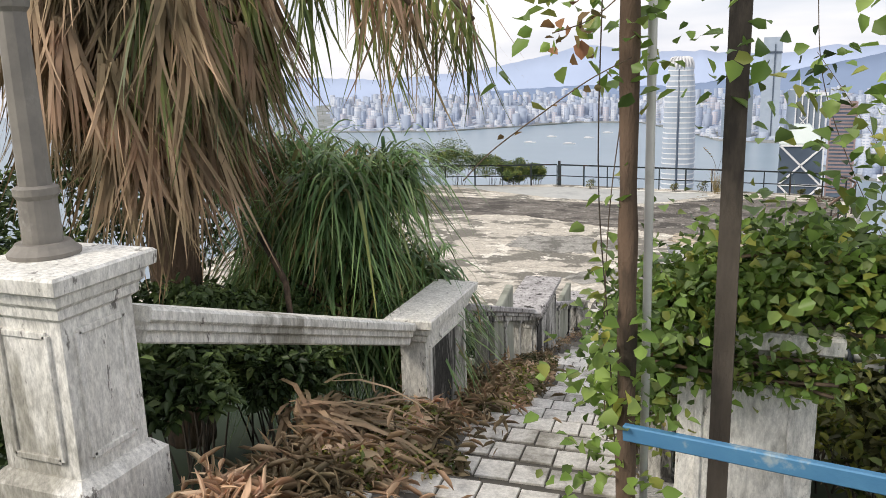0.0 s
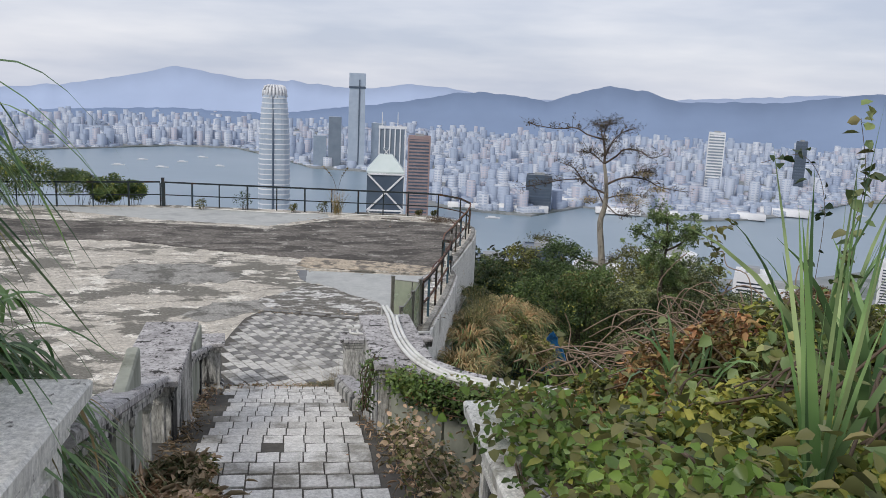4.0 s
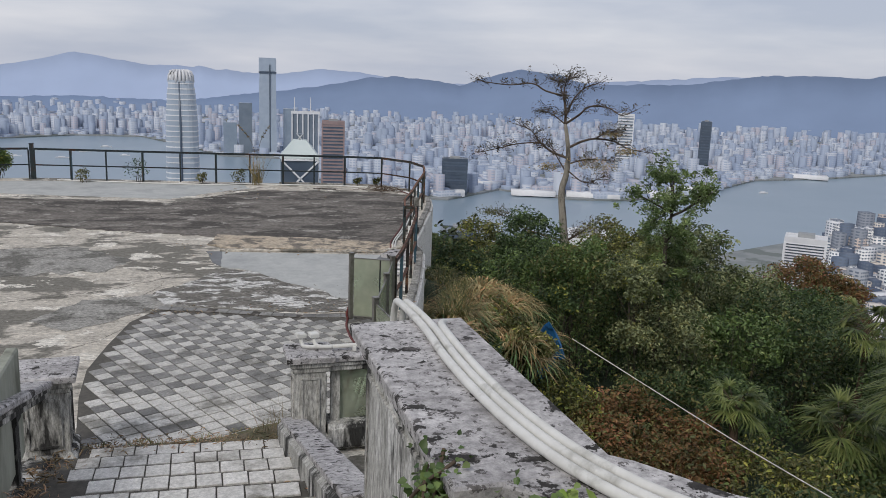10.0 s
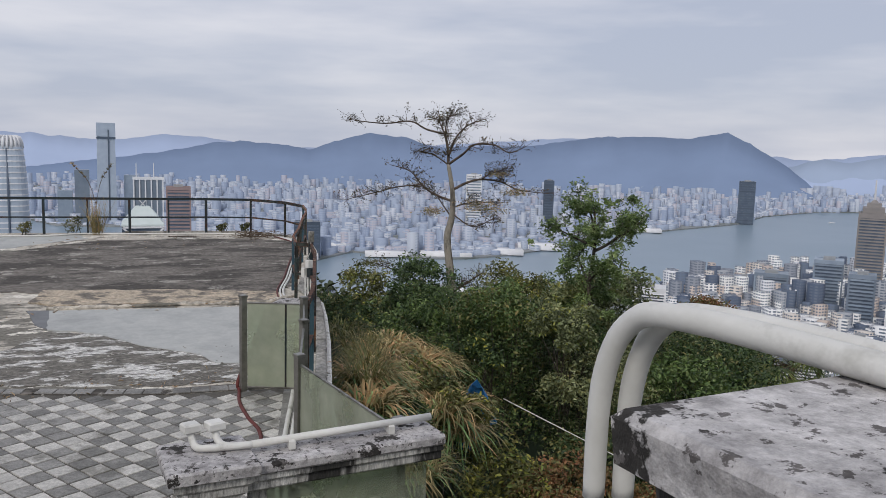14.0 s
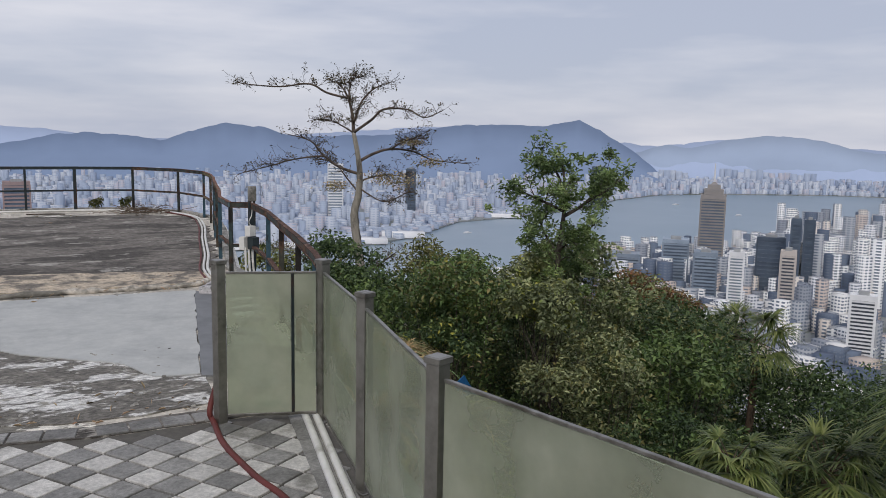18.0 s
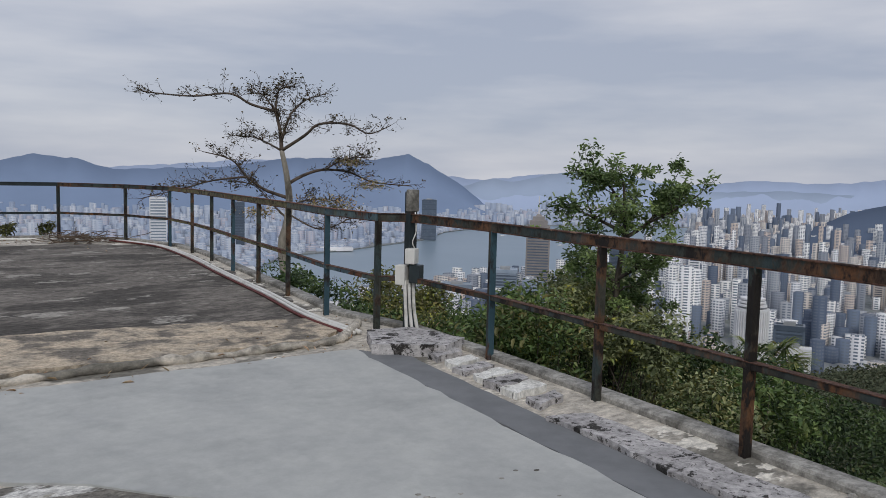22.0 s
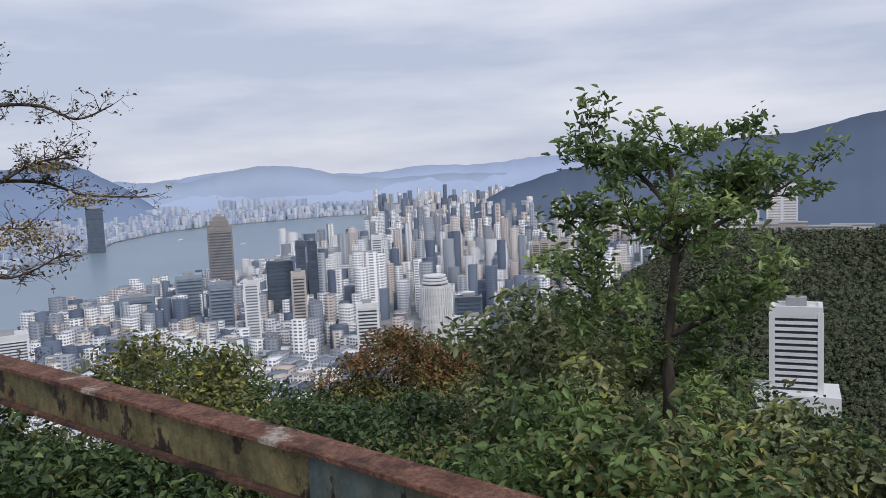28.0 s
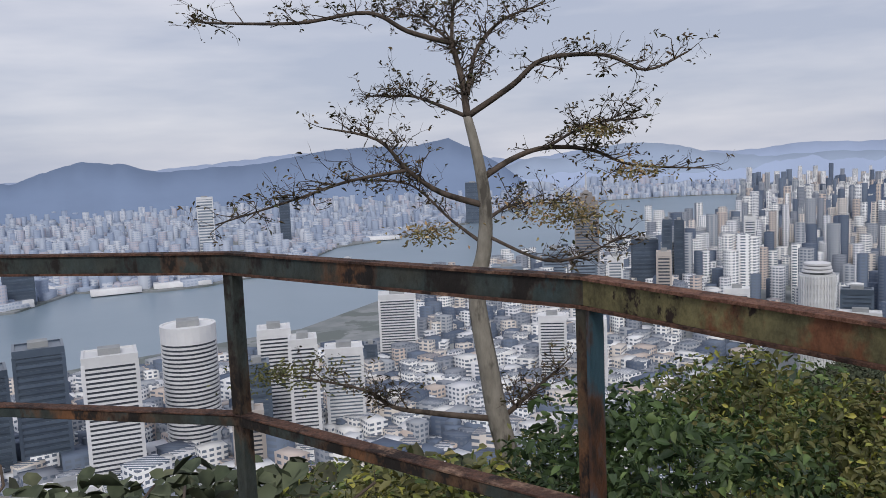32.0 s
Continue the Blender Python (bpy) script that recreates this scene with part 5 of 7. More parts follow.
tower("office_tower", 51.9, 1150, E28, 10, 10, -7.2, "grey office tower with pale frame", WALL_WHITE, GLASS_CITY, 4)
tower("office_tower", 60.6, 1400, E28, 9, 9, -4.7, "white residential tower with blue stripe", WALL_WHITE, GLASS_DARK, 4)
tower("glass_tower", 66.8, 980, E28, 16, 10, -9.2, "dark blue glass block above a white base", GLASS_DARK, GLASS_DARK, 5)
tower("office_tower", 67.0, 950, E28, 20, 9, -10.6, "white low office block with bays", WALL_WHITE, WINDOW_BAND, 4)
tower("office_tower", 59.7, 960, E28, 13, 9, -9.3, "white stepped office block", WALL_WHITE, WINDOW_BAND, 4)
for i in range(7):
    tower("apartment_tower", 71.6 + i * .62, 1750, E28, 8.6, 7, -5.6 + .12 * (i % 2), "beige apartment slab in a long row", WALL_BEIGE, WINDOW_BAND, 4)
tower("glass_tower", 42.2, 2950, E9, 26, 22, -1.9, "lone dark tower on the far point", GLASS_DARK, GLASS_DARK, 8)
tower("glass_tower", 29.35, 2500, E9, 15, 15, -2.3, "dark slender tower on the far shore", GLASS_DARK, GLASS_DARK, 8)
tower("apartment_tower", 24.2, 2400, E9, 22, 14, -2.05, "pale twin-topped tower on the far shore", WALL_WHITE, GLASS_CITY, 8)
tower("glass_tower", 4.4, 1500, E9, 20, 16, -3.25, "brown-red slab tower beyond the railing", WALL_REDDISH, GLASS_DARK, 6)
tower("glass_tower", 12.8, 1700, E9, 26, 16, -5.5, "dark glass office block on the far shore", GLASS_DARK, GLASS_DARK, 6)

# cylindrical tower with a ribbed shaft and a turret
ht, hx_, hy_, hz_ = tower("round_tower", 64.5, 900, E28, 16.5, 16.5, -8.3, "round white ribbed tower with banded turret", WALL_WHITE, WALL_WHITE, 9, round_=True, crown=4)
for j in range(36):
    a = 2 * math.pi * j / 36
    part("rib", stack("rib", hx_ + 16.8 * math.cos(a), hy_ + 16.8 * math.sin(a), .55, .55, [(-239, 0), (hz_ - 3, 0)], WALL_WHITE, a), ht)
for k in range(3):
    part("turret_ring", rings_mesh("turret_ring", [[(hx_ + r * math.cos(2 * math.pi * j / 24), hy_ + r * math.sin(2 * math.pi * j / 24), hz_ + z) for j in range(24)] for z, r in ((.5 + k * 3.4, 13.5 - k), (1 + k * 3.4, 14.5 - k), (2.6 + k * 3.4, 14.5 - k), (3.1 + k * 3.4, 11 - k))], WALL_WHITE), ht)

# tall harbour tower with a stepped crown and a mast
ct, cx_, cy_, cz_ = tower("harbour_tower", 50.1, 1500, E28, 21, 21, -3.5, "tall banded tower with pyramid top and mast", WALL_TAUPE, GLASS_DARK, 5, crown=8)
part("pyramid", stack("pyramid", cx_, cy_, 16, 16, [(cz_ - 1, 0), (cz_ + 8, 0), (cz_ + 8.5, -5), (cz_ + 15, -5.5), (cz_ + 15.5, -10), (cz_ + 20, -13.5)], WALL_TAUPE, radians(-50)), ct)
part("mast", stack("mast", cx_, cy_, 1.3, 1.3, [(cz_ + 15, 0), (cz_ + 52, -.6)], WALL_WHITE), ct)

# curved, tapering tower with a claw-like crown
def taper(name, az, d, eye, rows, label, material, bands=0, eye_z=4.4):
    cx, cy = far(az, d, eye)
    t = thing(name, (cx, cy, -239), label, "tower", "city towers")
    def ring(z, r):
        return [(cx + r * (abs(math.cos(a)) ** .6) * math.copysign(1, math.cos(a)), cy + r * (abs(math.sin(a)) ** .6) * math.copysign(1, math.sin(a)), z) for a in [2 * math.pi * j / 24 + radians(45 - az) for j in range(24)]]
    part("shaft", rings_mesh("shaft", [ring(z, r) for z, r in rows], material), t)
    return t, cx, cy, ring


it, ix, iy, iring = taper("harbour_spire", -5.45, 1020, E9, [(-239, 19), (-110, 18.5), (-60, 17.5), (-30, 15.5), (-14, 13.5)], "tall rounded glass tower with white crown", GLASS_PALE)
zr = [(-239, 19), (-110, 18.5), (-60, 17.5), (-30, 15.5), (-14, 13.5)]
for i in range(34):
    z = -18 - i * 6
    r = interp(z, zr) + .4
    part("floor_band", rings_mesh("floor_band", [iring(z, r), iring(z + 1.3, r)], WALL_WHITE), it)
for j in range(20):
    a = 2 * math.pi * j / 20
    r0, r1, r2 = 13.6, 11.5, 7.5
    part("crown_fin", tubes("crown_fin", [([(ix + r0 * math.cos(a), iy + r0 * math.sin(a), -16), (ix + (r0 - .4) * math.cos(a), iy + (r0 - .4) * math.sin(a), -9), (ix + r1 * math.cos(a), iy + r1 * math.sin(a), -4), (ix + r2 * math.cos(a), iy + r2 * math.sin(a), -2)], [1.5, 1.5, 1.2, .6])], WALL_WHITE, 6), it)
part("crown_core", rings_mesh("crown_core", [iring(-16, 12), iring(-5, 10.5), iring(-3, 7)], WALL_WHITE), it)
part("edge_seam", tubes("edge_seam", [([(ix + .5, iy - 19.5, -239), (ix, iy - 18, -60), (ix - 1, iy - 14, -16)], [1.6, 1.2, .7])], GLASS_DARK, 5), it)

kt = thing("slab_tower", (*far(0.1, 2400, E9), -239), "very tall slim pale glass tower", "tower", "city towers")
kx, ky = far(0.05, 2400, E9)
part("shaft", stack("shaft", kx, ky, 23, 23, [(-239, 9), (-226, 1), (-60, 0), (14, -2)], GLASS_PALE), kt)
part("top_screen", stack("top_screen", kx, ky, 23, 23, [(-6, .6), (30, .2)], GLASS_PALE), kt)
part("dark_band", stack("dark_band", kx, ky, 23.5, 23.5, [(-12, .3), (-7, .3)], GLASS_DARK), kt)
part("edge_fin", stack("edge_fin", kx + 6, ky - 24, 1.6, 1, [(-239, 0), (12, 0)], GLASS_DARK), kt)
for dx, az2, h in ((0, -1.4, -95), (0, 1.5, -108), (0, -2.4, -150)):
    x, y = far(az2, 2420, E9)
    part("podium_tower", stack("podium_tower", x, y, 18, 14, [(-239, 0), (h, 0)], GLASS_CITY), kt)

# braced tower with a pyramid roof, and the framed tower with masts behind it
bx, by = far(2.15, 780, E9)
bt_ = thing("braced_tower", (bx, by, -239), "dark glass tower with white bracing and pyramid roof", "tower", "city towers")
TURN = radians(-2)
part("body", stack("body", bx, by, 17, 17, [(-239, 0), (-76, 0)], GLASS_DARK, TURN), bt_)
part("pyramid_roof", stack("pyramid_roof", bx, by, 17, 17, [(-76, .5), (-74.5, .5), (-60, -11), (-59.5, -14)], ROOF_PALE, TURN), bt_, "pale green pyramid roof")
part("lattice_top", stack("lattice_top", bx, by, 3, 3, [(-68, 0), (-54, 0)], GLASS_CITY, TURN), bt_)
def strut(p, q, w=1.6):
    part("brace", bar("brace", p, q, w, w, WALL_WHITE), bt_)
for k in range(3):
    z1, z0 = -77 - k * 34, -111 - k * 34
    strut((bx - 17, by - 17.6, z1), (bx + 17, by - 17.6, z0))
    strut((bx + 17, by - 17.6, z1), (bx - 17, by - 17.6, z0))
    strut((bx - 17, by - 17.6, z1), (bx - 17, by - 17.6, z0))
    strut((bx + 17, by - 17.6, z1), (bx + 17, by - 17.6, z0))
    strut((bx - 17, by - 17.6, z1), (bx + 17, by - 17.6, z1))
for s in (-1, 1):
    strut((bx - 3 * s, by - 3.4, -54), (bx + 3 * s, by - 3.4, -61), .7)
    strut((bx - 3 * s, by - 3.4, -61), (bx + 3 * s, by - 3.4, -68), .7)
fx, fy = far(2.5, 1300, E9)
ft_ = thing("framed_tower", (fx, fy, -239), "pale green tower in a white frame with masts", "tower", "city towers")
part("body", stack("body", fx, fy, 19, 19, [(-239, 0), (-63, 0)], GLASS_CITY, TURN), ft_)
for i in range(6):
    x = fx - 20 + i * 8
    part("frame_column", stack("frame_column", x, fy - 20, .9, .9, [(-239, 0), (-58, 0)], WALL_WHITE), ft_)
part("frame_head", stack("frame_head", fx, fy - 20, 21.5, 1, [(-62, 0), (-58, 0)], WALL_WHITE), ft_)
for x in (fx - 16, fx + 8):
    part("mast", stack("mast", x, fy - 10, .8, .8, [(-63, 0), (-38, -.4)], WALL_WHITE), ft_)

# white-roofed hall on the water
vx, vy = far(39.8, 1380, E9)
vt = thing("waterfront_hall", (vx, vy, -239), "white winged-roof exhibition hall on the water", "hall")
part("hall_body", stack("hall_body", vx, vy, 52, 26, [(-239, 0), (-226, 0)], GLASS_CITY, radians(-40)), vt)
for k in range(3):
    hw = 54 - k * 14
    rings = []
    for i in range(9):
        u = -1 + i / 4
        z = -228 + k * 5 + 7 * (1 - u * u) + 2 * abs(u) ** 3
        c, s = math.cos(radians(-40)), math.sin(radians(-40))
        rings.append([(vx + (u * hw) * c - q * s, vy + (u * hw) * s + q * c, z + dz) for q, dz in ((-28 + k * 7, 0), (0, 3), (28 - k * 7, 0), (0, 1.5))])
    part("roof_wing", rings_mesh("roof_wing", rings, WALL_WHITE), vt)

# white block and villas on the green spur
wt, wx, wy, wz = tower("apartment_block", 88.4, 420, E28, 11.5, 8, -9.85, "white apartment block standing in woods", WALL_WHITE, WINDOW_BAND, 3.0, foot=-118.0, crown=4)
part("podium", stack("podium", wx, wy, 19, 13, [(-122, 0), (-113, 0)], WALL_WHITE, radians(-88)), wt)
for az, d, hw, h, m in ((84.5, 640, 11, 8, WALL_WHITE), (85.6, 640, 12, 9, WALL_BEIGE), (87.0, 650, 16, 11, WALL_BEIGE), (89.3, 650, 18, 9, WALL_BEIGE), (91, 660, 14, 12, WALL_WHITE)):
    x, y = far(az, d)
    z = terrain(x, y)
    v = thing("hill_villa", (x, y, z), "pale villa on the wooded ridge", "house", "ridge villas")
    part("wall", stack("wall", x, y, hw, 6, [(z - 3, 0), (z + h, 0)], m, radians(-az)), v)
    part("roof", stack("roof", x, y, hw, 6, [(z + h, .4), (z + h + .8, .4)], ROOF_GREY, radians(-az)), v)
    for i in range(4):
        wx_, wy_ = x + (i - 1.5) * hw * .45 * math.cos(radians(-az)) - (-6.1) * math.sin(radians(-az)), y + (i - 1.5) * hw * .45 * math.sin(radians(-az)) + (-6.1) * math.cos(radians(-az))
        part("window", stack("window", wx_, wy_, hw * .12, .15, [(z + h * .35, 0), (z + h * .75, 0)], WINDOW_BAND, radians(-az)), v)
for i in range(5):
    tower("apartment_tower", 83.4 + i * 1.15 + (i % 2) * .3, 1500, E28, 13, 10, -2.6 + .35 * (i % 3), "tall white apartment tower beyond the ridge", WALL_WHITE, WALL_BEIGE, 4.5)

# boats
for az, d, s in ((-12.8, 2300, 1.4), (-11.5, 2450, 1.2), (-10.2, 2600, 1.3), (-14, 2500, 1.2), (-9.1, 2350, 1.0), (-15.5, 2350, 1.4), (9.8, 1560, 1.2), (51.5, 2850, 1.2), (33.5, 2050, 1.0), (47.5, 3200, 1.4)):
    x, y = far(az, d)
    b = thing("ferry_boat", (x, y, SEA_Z), "small white boat on the harbour", "boat", "boats")
    part("hull", rings_mesh("hull", [[(x + u * 12 * s, y - 2.4 * s * w, SEA_Z + z), (x + u * 12 * s, y + 2.4 * s * w, SEA_Z + z)] + [(x + u * 12 * s, y + 1.6 * s * w, SEA_Z - .2), (x + u * 12 * s, y - 1.6 * s * w, SEA_Z - .2)] for u, w, z in ((-1, .8, 2.2), (-.5, 1, 2), (.4, 1, 2), (1, .1, 2.8))], WALL_WHITE), b)
    part("cabin", stack("cabin", x - 2 * s, y, 6 * s, 1.7 * s, [(SEA_Z + 1.9, 0), (SEA_Z + 4.6, -.3)], WALL_WHITE), b)

# ---- plants ----
vr = np.random.default_rng(21)


def shrub(name, blobs, n, size, material, label, category="shrub", group="", stems=6, aspect=.5, foot=None, stem_mat=None, extra=None):
    """A shrub: woody stems and a loose, uneven mass of single leaves."""
    c = np.mean([b[0] for b in blobs], 0)
    zf = foot if foot is not None else min(b[0][2] - b[1] for b in blobs)
    t = thing(name, (float(c[0]), float(c[1]), float(zf)), label, category, group)
    lines = []
    for k in range(stems):
        b = blobs[int(vr.integers(len(blobs)))]
        p0 = Vector((c[0] + vr.normal() * .12, c[1] + vr.normal() * .12, zf))
        p2 = Vector(tuple(b[0])) + Vector(tuple(vr.normal(size=3) * b[1] * .4))
        p1 = p0.lerp(p2, .5) + Vector(tuple(vr.normal(size=3) * .12 * b[1]))
        pts = spline([p0, p1, p2], 4)
        r = .012 + .012 * b[1]
        lines.append((pts, [r * (1 - .75 * i / (len(pts) - 1)) for i in range(len(pts))]))
    part("stemwork", tubes("stemwork", lines, stem_mat or BARK_DARK, 5), t, kind="stuff")
    part("foliage", leaf_mesh("foliage", blob_points(vr, blobs, n, .35), size, material, vr, aspect), t)
    if extra:
        m2, n2, s2 = extra
        part("paler_foliage", leaf_mesh("paler_foliage", blob_points(vr, blobs, n2, .8), s2, m2, vr, aspect), t)
    return t


def branchy(base, limbs, twig_levels=2, twig_len=.8, spread=.7, n_twigs=7, lift=.25, r_twig=.35, flat=1.0):
    wide = np.array((1, 1, flat))
    """Limbs given by hand, and twigs that fork from them."""
    lines, tips = [], []
    def grow(p, d, L, r, level):
        pts = [p]
        q = Vector(p)
        dd = Vector(d)
        for _ in range(3):
            dd = (dd + Vector(tuple(vr.normal(size=3) * .22 * wide)) + Vector((0, 0, lift * .25))).normalized()
            q = q + dd * L / 3
            pts.append(q.copy())
        lines.append((pts, [r, r * .8, r * .6, r * .45]))
        tips.append(q.copy())
        if level > 0:
            for _ in range(int(vr.integers(2, 4))):
                k = int(vr.integers(1, 4))
                e = (dd + Vector(tuple(vr.normal(size=3) * spread))).normalized()
                grow(pts[k], e, L * vr.uniform(.5, .8), r * .55, level - 1)
    for pts, r0, r1 in limbs:
        s = spline(pts, 5)
        n = len(s)
        rad = [r0 + (r1 - r0) * i / (n - 1) for i in range(n)]
        lines.append((s, rad))
        for _ in range(n_twigs):
            k = int(vr.integers(n // 3, n - 1))
            d = (s[k + 1] - s[k]).normalized()
            e = (d * .5 + Vector(tuple(vr.normal(size=3) * spread * wide)) + Vector((0, 0, lift))).normalized()
            grow(s[k], e, twig_len * vr.uniform(.4, 1.1), max(rad[k] * r_twig, .013), twig_levels)
        grow(s[-1], (s[-1] - s[-2]).normalized(), twig_len * .7, r1 * .8, twig_levels)
    return lines, tips


# the bare tree beyond the railing: u to the side, z up, w away
BU, BW = Vector((.715, -.70, 0)), Vector((.70, .715, 0))
B0 = Vector((12.45, 23.95, 0))


def bt_pt(px, py, w=0.0):
    return B0 + BU * ((px - 527) / 90) + BW * w + Vector((0, 0, 2.08 - (py - 230) / 90))


bare = thing("bare_tree", (12.7, 23.7, -9), "tall half-bare tree with pale trunk and tiered limbs", "tree")
trunk_line = [bt_pt(640, 1120), bt_pt(600, 900), bt_pt(562, 745), bt_pt(546, 640), bt_pt(531, 520), bt_pt(546, 450), bt_pt(551, 375), bt_pt(542, 300), bt_pt(527, 230)]
tp = spline(trunk_line, 4)
part("trunk", tubes("trunk", [(tp, [.27 - .19 * (i / (len(tp) - 1)) ** .8 for i in range(len(tp))])], BARK_PALE, 10), bare)
BOUGHS = [
    ([bt_pt(527, 230), bt_pt(520, 170, .1), bt_pt(506, 112, .1)], .09, .06),
    ([bt_pt(506, 112, .1), bt_pt(440, 95, -.3), bt_pt(380, 66, -.5), bt_pt(270, 76, -.5), bt_pt(130, 66, -.3), bt_pt(90, 56)], .06, .02),
    ([bt_pt(506, 112, .1), bt_pt(512, 50, .2), bt_pt(540, 36, .3)], .05, .018),
    ([bt_pt(506, 112, .1), bt_pt(455, 60, .7), bt_pt(420, 50, 1.2)], .04, .015),
    ([bt_pt(529, 195), bt_pt(545, 120, .4), bt_pt(590, 72, .6), bt_pt(650, 52, .6)], .06, .018),
    ([bt_pt(527, 230), bt_pt(600, 186, -.3), bt_pt(650, 150, -.5), bt_pt(740, 150, -.7), bt_pt(800, 176, -.8), bt_pt(862, 152, -.8)], .075, .018),
    ([bt_pt(522, 228), bt_pt(470, 204, .3), bt_pt(430, 190, .5), bt_pt(355, 185, .8)], .05, .015),
    ([bt_pt(548, 330), bt_pt(600, 300, .2), bt_pt(655, 285, .4), bt_pt(730, 292, .6), bt_pt(800, 320, .7), bt_pt(920, 330, .8)], .08, .018),
    ([bt_pt(655, 285, .4), bt_pt(720, 252, 0), bt_pt(795, 245, -.3)], .04, .014),
    ([bt_pt(551, 375), bt_pt(480, 350, -.2), bt_pt(430, 312, -.4), bt_pt(385, 262, -.5), bt_pt(300, 240, -.5)], .08, .018),
    ([bt_pt(430, 312, -.4), bt_pt(340, 325, -.8), bt_pt(250, 352, -1.1), bt_pt(140, 382, -1.3)], .045, .014),
    ([bt_pt(548, 440), bt_pt(490, 400, .6), bt_pt(420, 340, 1.0), bt_pt(330, 330, 1.3)], .05, .014),
    ([bt_pt(552, 425), bt_pt(640, 462, -.5), bt_pt(700, 452, -.9), bt_pt(760, 420, -1.1)], .045, .014),
    ([bt_pt(550, 400), bt_pt(600, 380, 1.0), bt_pt(680, 385, 1.8)], .05, .014),
    ([bt_pt(556, 735), bt_pt(460, 715, -.3), bt_pt(390, 700, -.4), bt_pt(345, 668, -.5), bt_pt(240, 640, -.6)], .09, .02),
    ([bt_pt(562, 738), bt_pt(612, 700, .2), bt_pt(672, 655, .4)], .08, .03),
]
for pts_, r0_, r1_ in BOUGHS:
    c_ = spline(pts_, 5)
    part("limb", tubes("limb", [(c_, [.8 * (r0_ + (r1_ - r0_) * k_ / (len(c_) - 1)) for k_ in range(len(c_))])], BARK_LIMB, 6), bare)
lines, tips = branchy(None, [(p_, a_ * .6, b_ * .6) for p_, a_, b_ in BOUGHS], 2, .52, .75, 24, .16, .45, .42)
part("twigwork", tubes("twigwork", lines, BARK_LIMB, 4), bare, kind="stuff")
tp_ = np.array([t[:] for t in tips])
sel = tp_[vr.choice(len(tp_), int(len(tp_) * .42), replace=False)]
part("sparse_foliage", leaf_mesh("sparse_foliage", np.repeat(sel, 2, 0) + vr.normal(size=(len(sel) * 2, 3)) * .04, .1, leafy("withered_leaves", [(.06, .045, .025), (.11, .08, .04), (.05, .06, .025), (.16, .12, .06)], .7, .15), vr, .45, 0), bare)
for (px, py, r) in ((660, 385, .5), (700, 400, .4), (455, 420, .32), (740, 260, .25), (240, 640, .45), (170, 655, .3), (800, 330, .3)):
    q = np.array(bt_pt(px, py, vr.uniform(-.4, .4))) + vr.normal(size=(320, 3)) * r * (1, 1, .3)
    part("leaf_spray", leaf_mesh("leaf_spray", q, .09, L_STRAW if px > 400 else L_OLIVE, vr, .5, .1), bare, kind="stuff")

# the sparse evergreen
eg = thing("evergreen_tree", (10.7, 8.9, -7), "slender evergreen tree with glossy leaf tufts", "tree")
ER, EW = Vector((.52, -.855, 0)), Vector((.855, .52, 0))
E0 = Vector((10.4, 8.55, -.12))


def eg_pt(px, py, w=0.0):
    return E0 + ER * ((px - 1185) / 158) + EW * w + Vector((0, 0, 2.12 - (py - 150) / 158))


lines, tips = branchy(None, [
    ([eg_pt(1140, 1150), eg_pt(1150, 700), eg_pt(1150, 560), eg_pt(1165, 400), eg_pt(1160, 280), eg_pt(1150, 230)], .09, .015),
    ([eg_pt(1160, 420), eg_pt(1230, 370, .2), eg_pt(1290, 290, .3), eg_pt(1300, 250, .3)], .045, .012),
    ([eg_pt(1165, 400), eg_pt(1090, 360, -.3), eg_pt(1020, 330, -.4)], .04, .012),
    ([eg_pt(1160, 330), eg_pt(1110, 260, .3), eg_pt(1050, 250, .3)], .035, .012),
    ([eg_pt(1230, 370, .2), eg_pt(1300, 330, 0), eg_pt(1370, 280, -.2)], .03, .01),
    ([eg_pt(1150, 560), eg_pt(1080, 500, .4), eg_pt(1040, 450, .6)], .04, .012),
    ([eg_pt(1150, 540), eg_pt(1220, 490, -.4), eg_pt(1280, 450, -.5)], .04, .012),
], 2, .4, .6, 6, .35)
part("trunk", tubes("trunk", lines, BARK_DARK, 6), eg)
tufts = []
for px, py, w, r in ((1150, 215, 0, .3), (1105, 245, .3, .24), (1195, 240, -.2, .25), (1275, 245, .3, .24), (1325, 275, 0, .2), (1055, 250, .3, .24), (1160, 315, .5, .28), (1230, 320, -.4, .24), (1025, 345, -.4, .24), (1075, 350, .2, .26), (1360, 305, -.2, .2), (1290, 350, .2, .25), (1180, 390, -.5, .26), (1060, 460, .5, .34), (1010, 500, .3, .3), (1110, 520, -.4, .32), (1270, 460, -.5, .3), (1220, 530, .3, .32), (1180, 620, 0, .4), (1080, 600, .4, .4), (1250, 640, .3, .36), (1130, 700, -.3, .45)):
    for _ in range(4):
        d = Vector(tuple(vr.normal(size=3) * (.8, .8, .55))) * r
        tufts.append((eg_pt(px, py, w) + d, r * vr.uniform(.35, .62)))
tp_ = np.array([t[:] for t in tips])
q = np.concatenate([blob_points(vr, [(np.array(c), r, .55) for c, r in tufts], 3300, .1), np.repeat(tp_, 9, 0) + vr.normal(size=(len(tp_) * 9, 3)) * .07])
part("crown", leaf_mesh("crown", q, .11, L_EVER, vr, .42, -.2), eg)
part("young_foliage", leaf_mesh("young_foliage", blob_points(vr, [(np.array(c) + (0, 0, .06), r, .5) for c, r in tufts], 1300, .6), .1, leafy("pale_new_leaves", [(.13, .20, .06), (.19, .26, .09), (.10, .16, .045)]), vr, .42, -.4), eg)


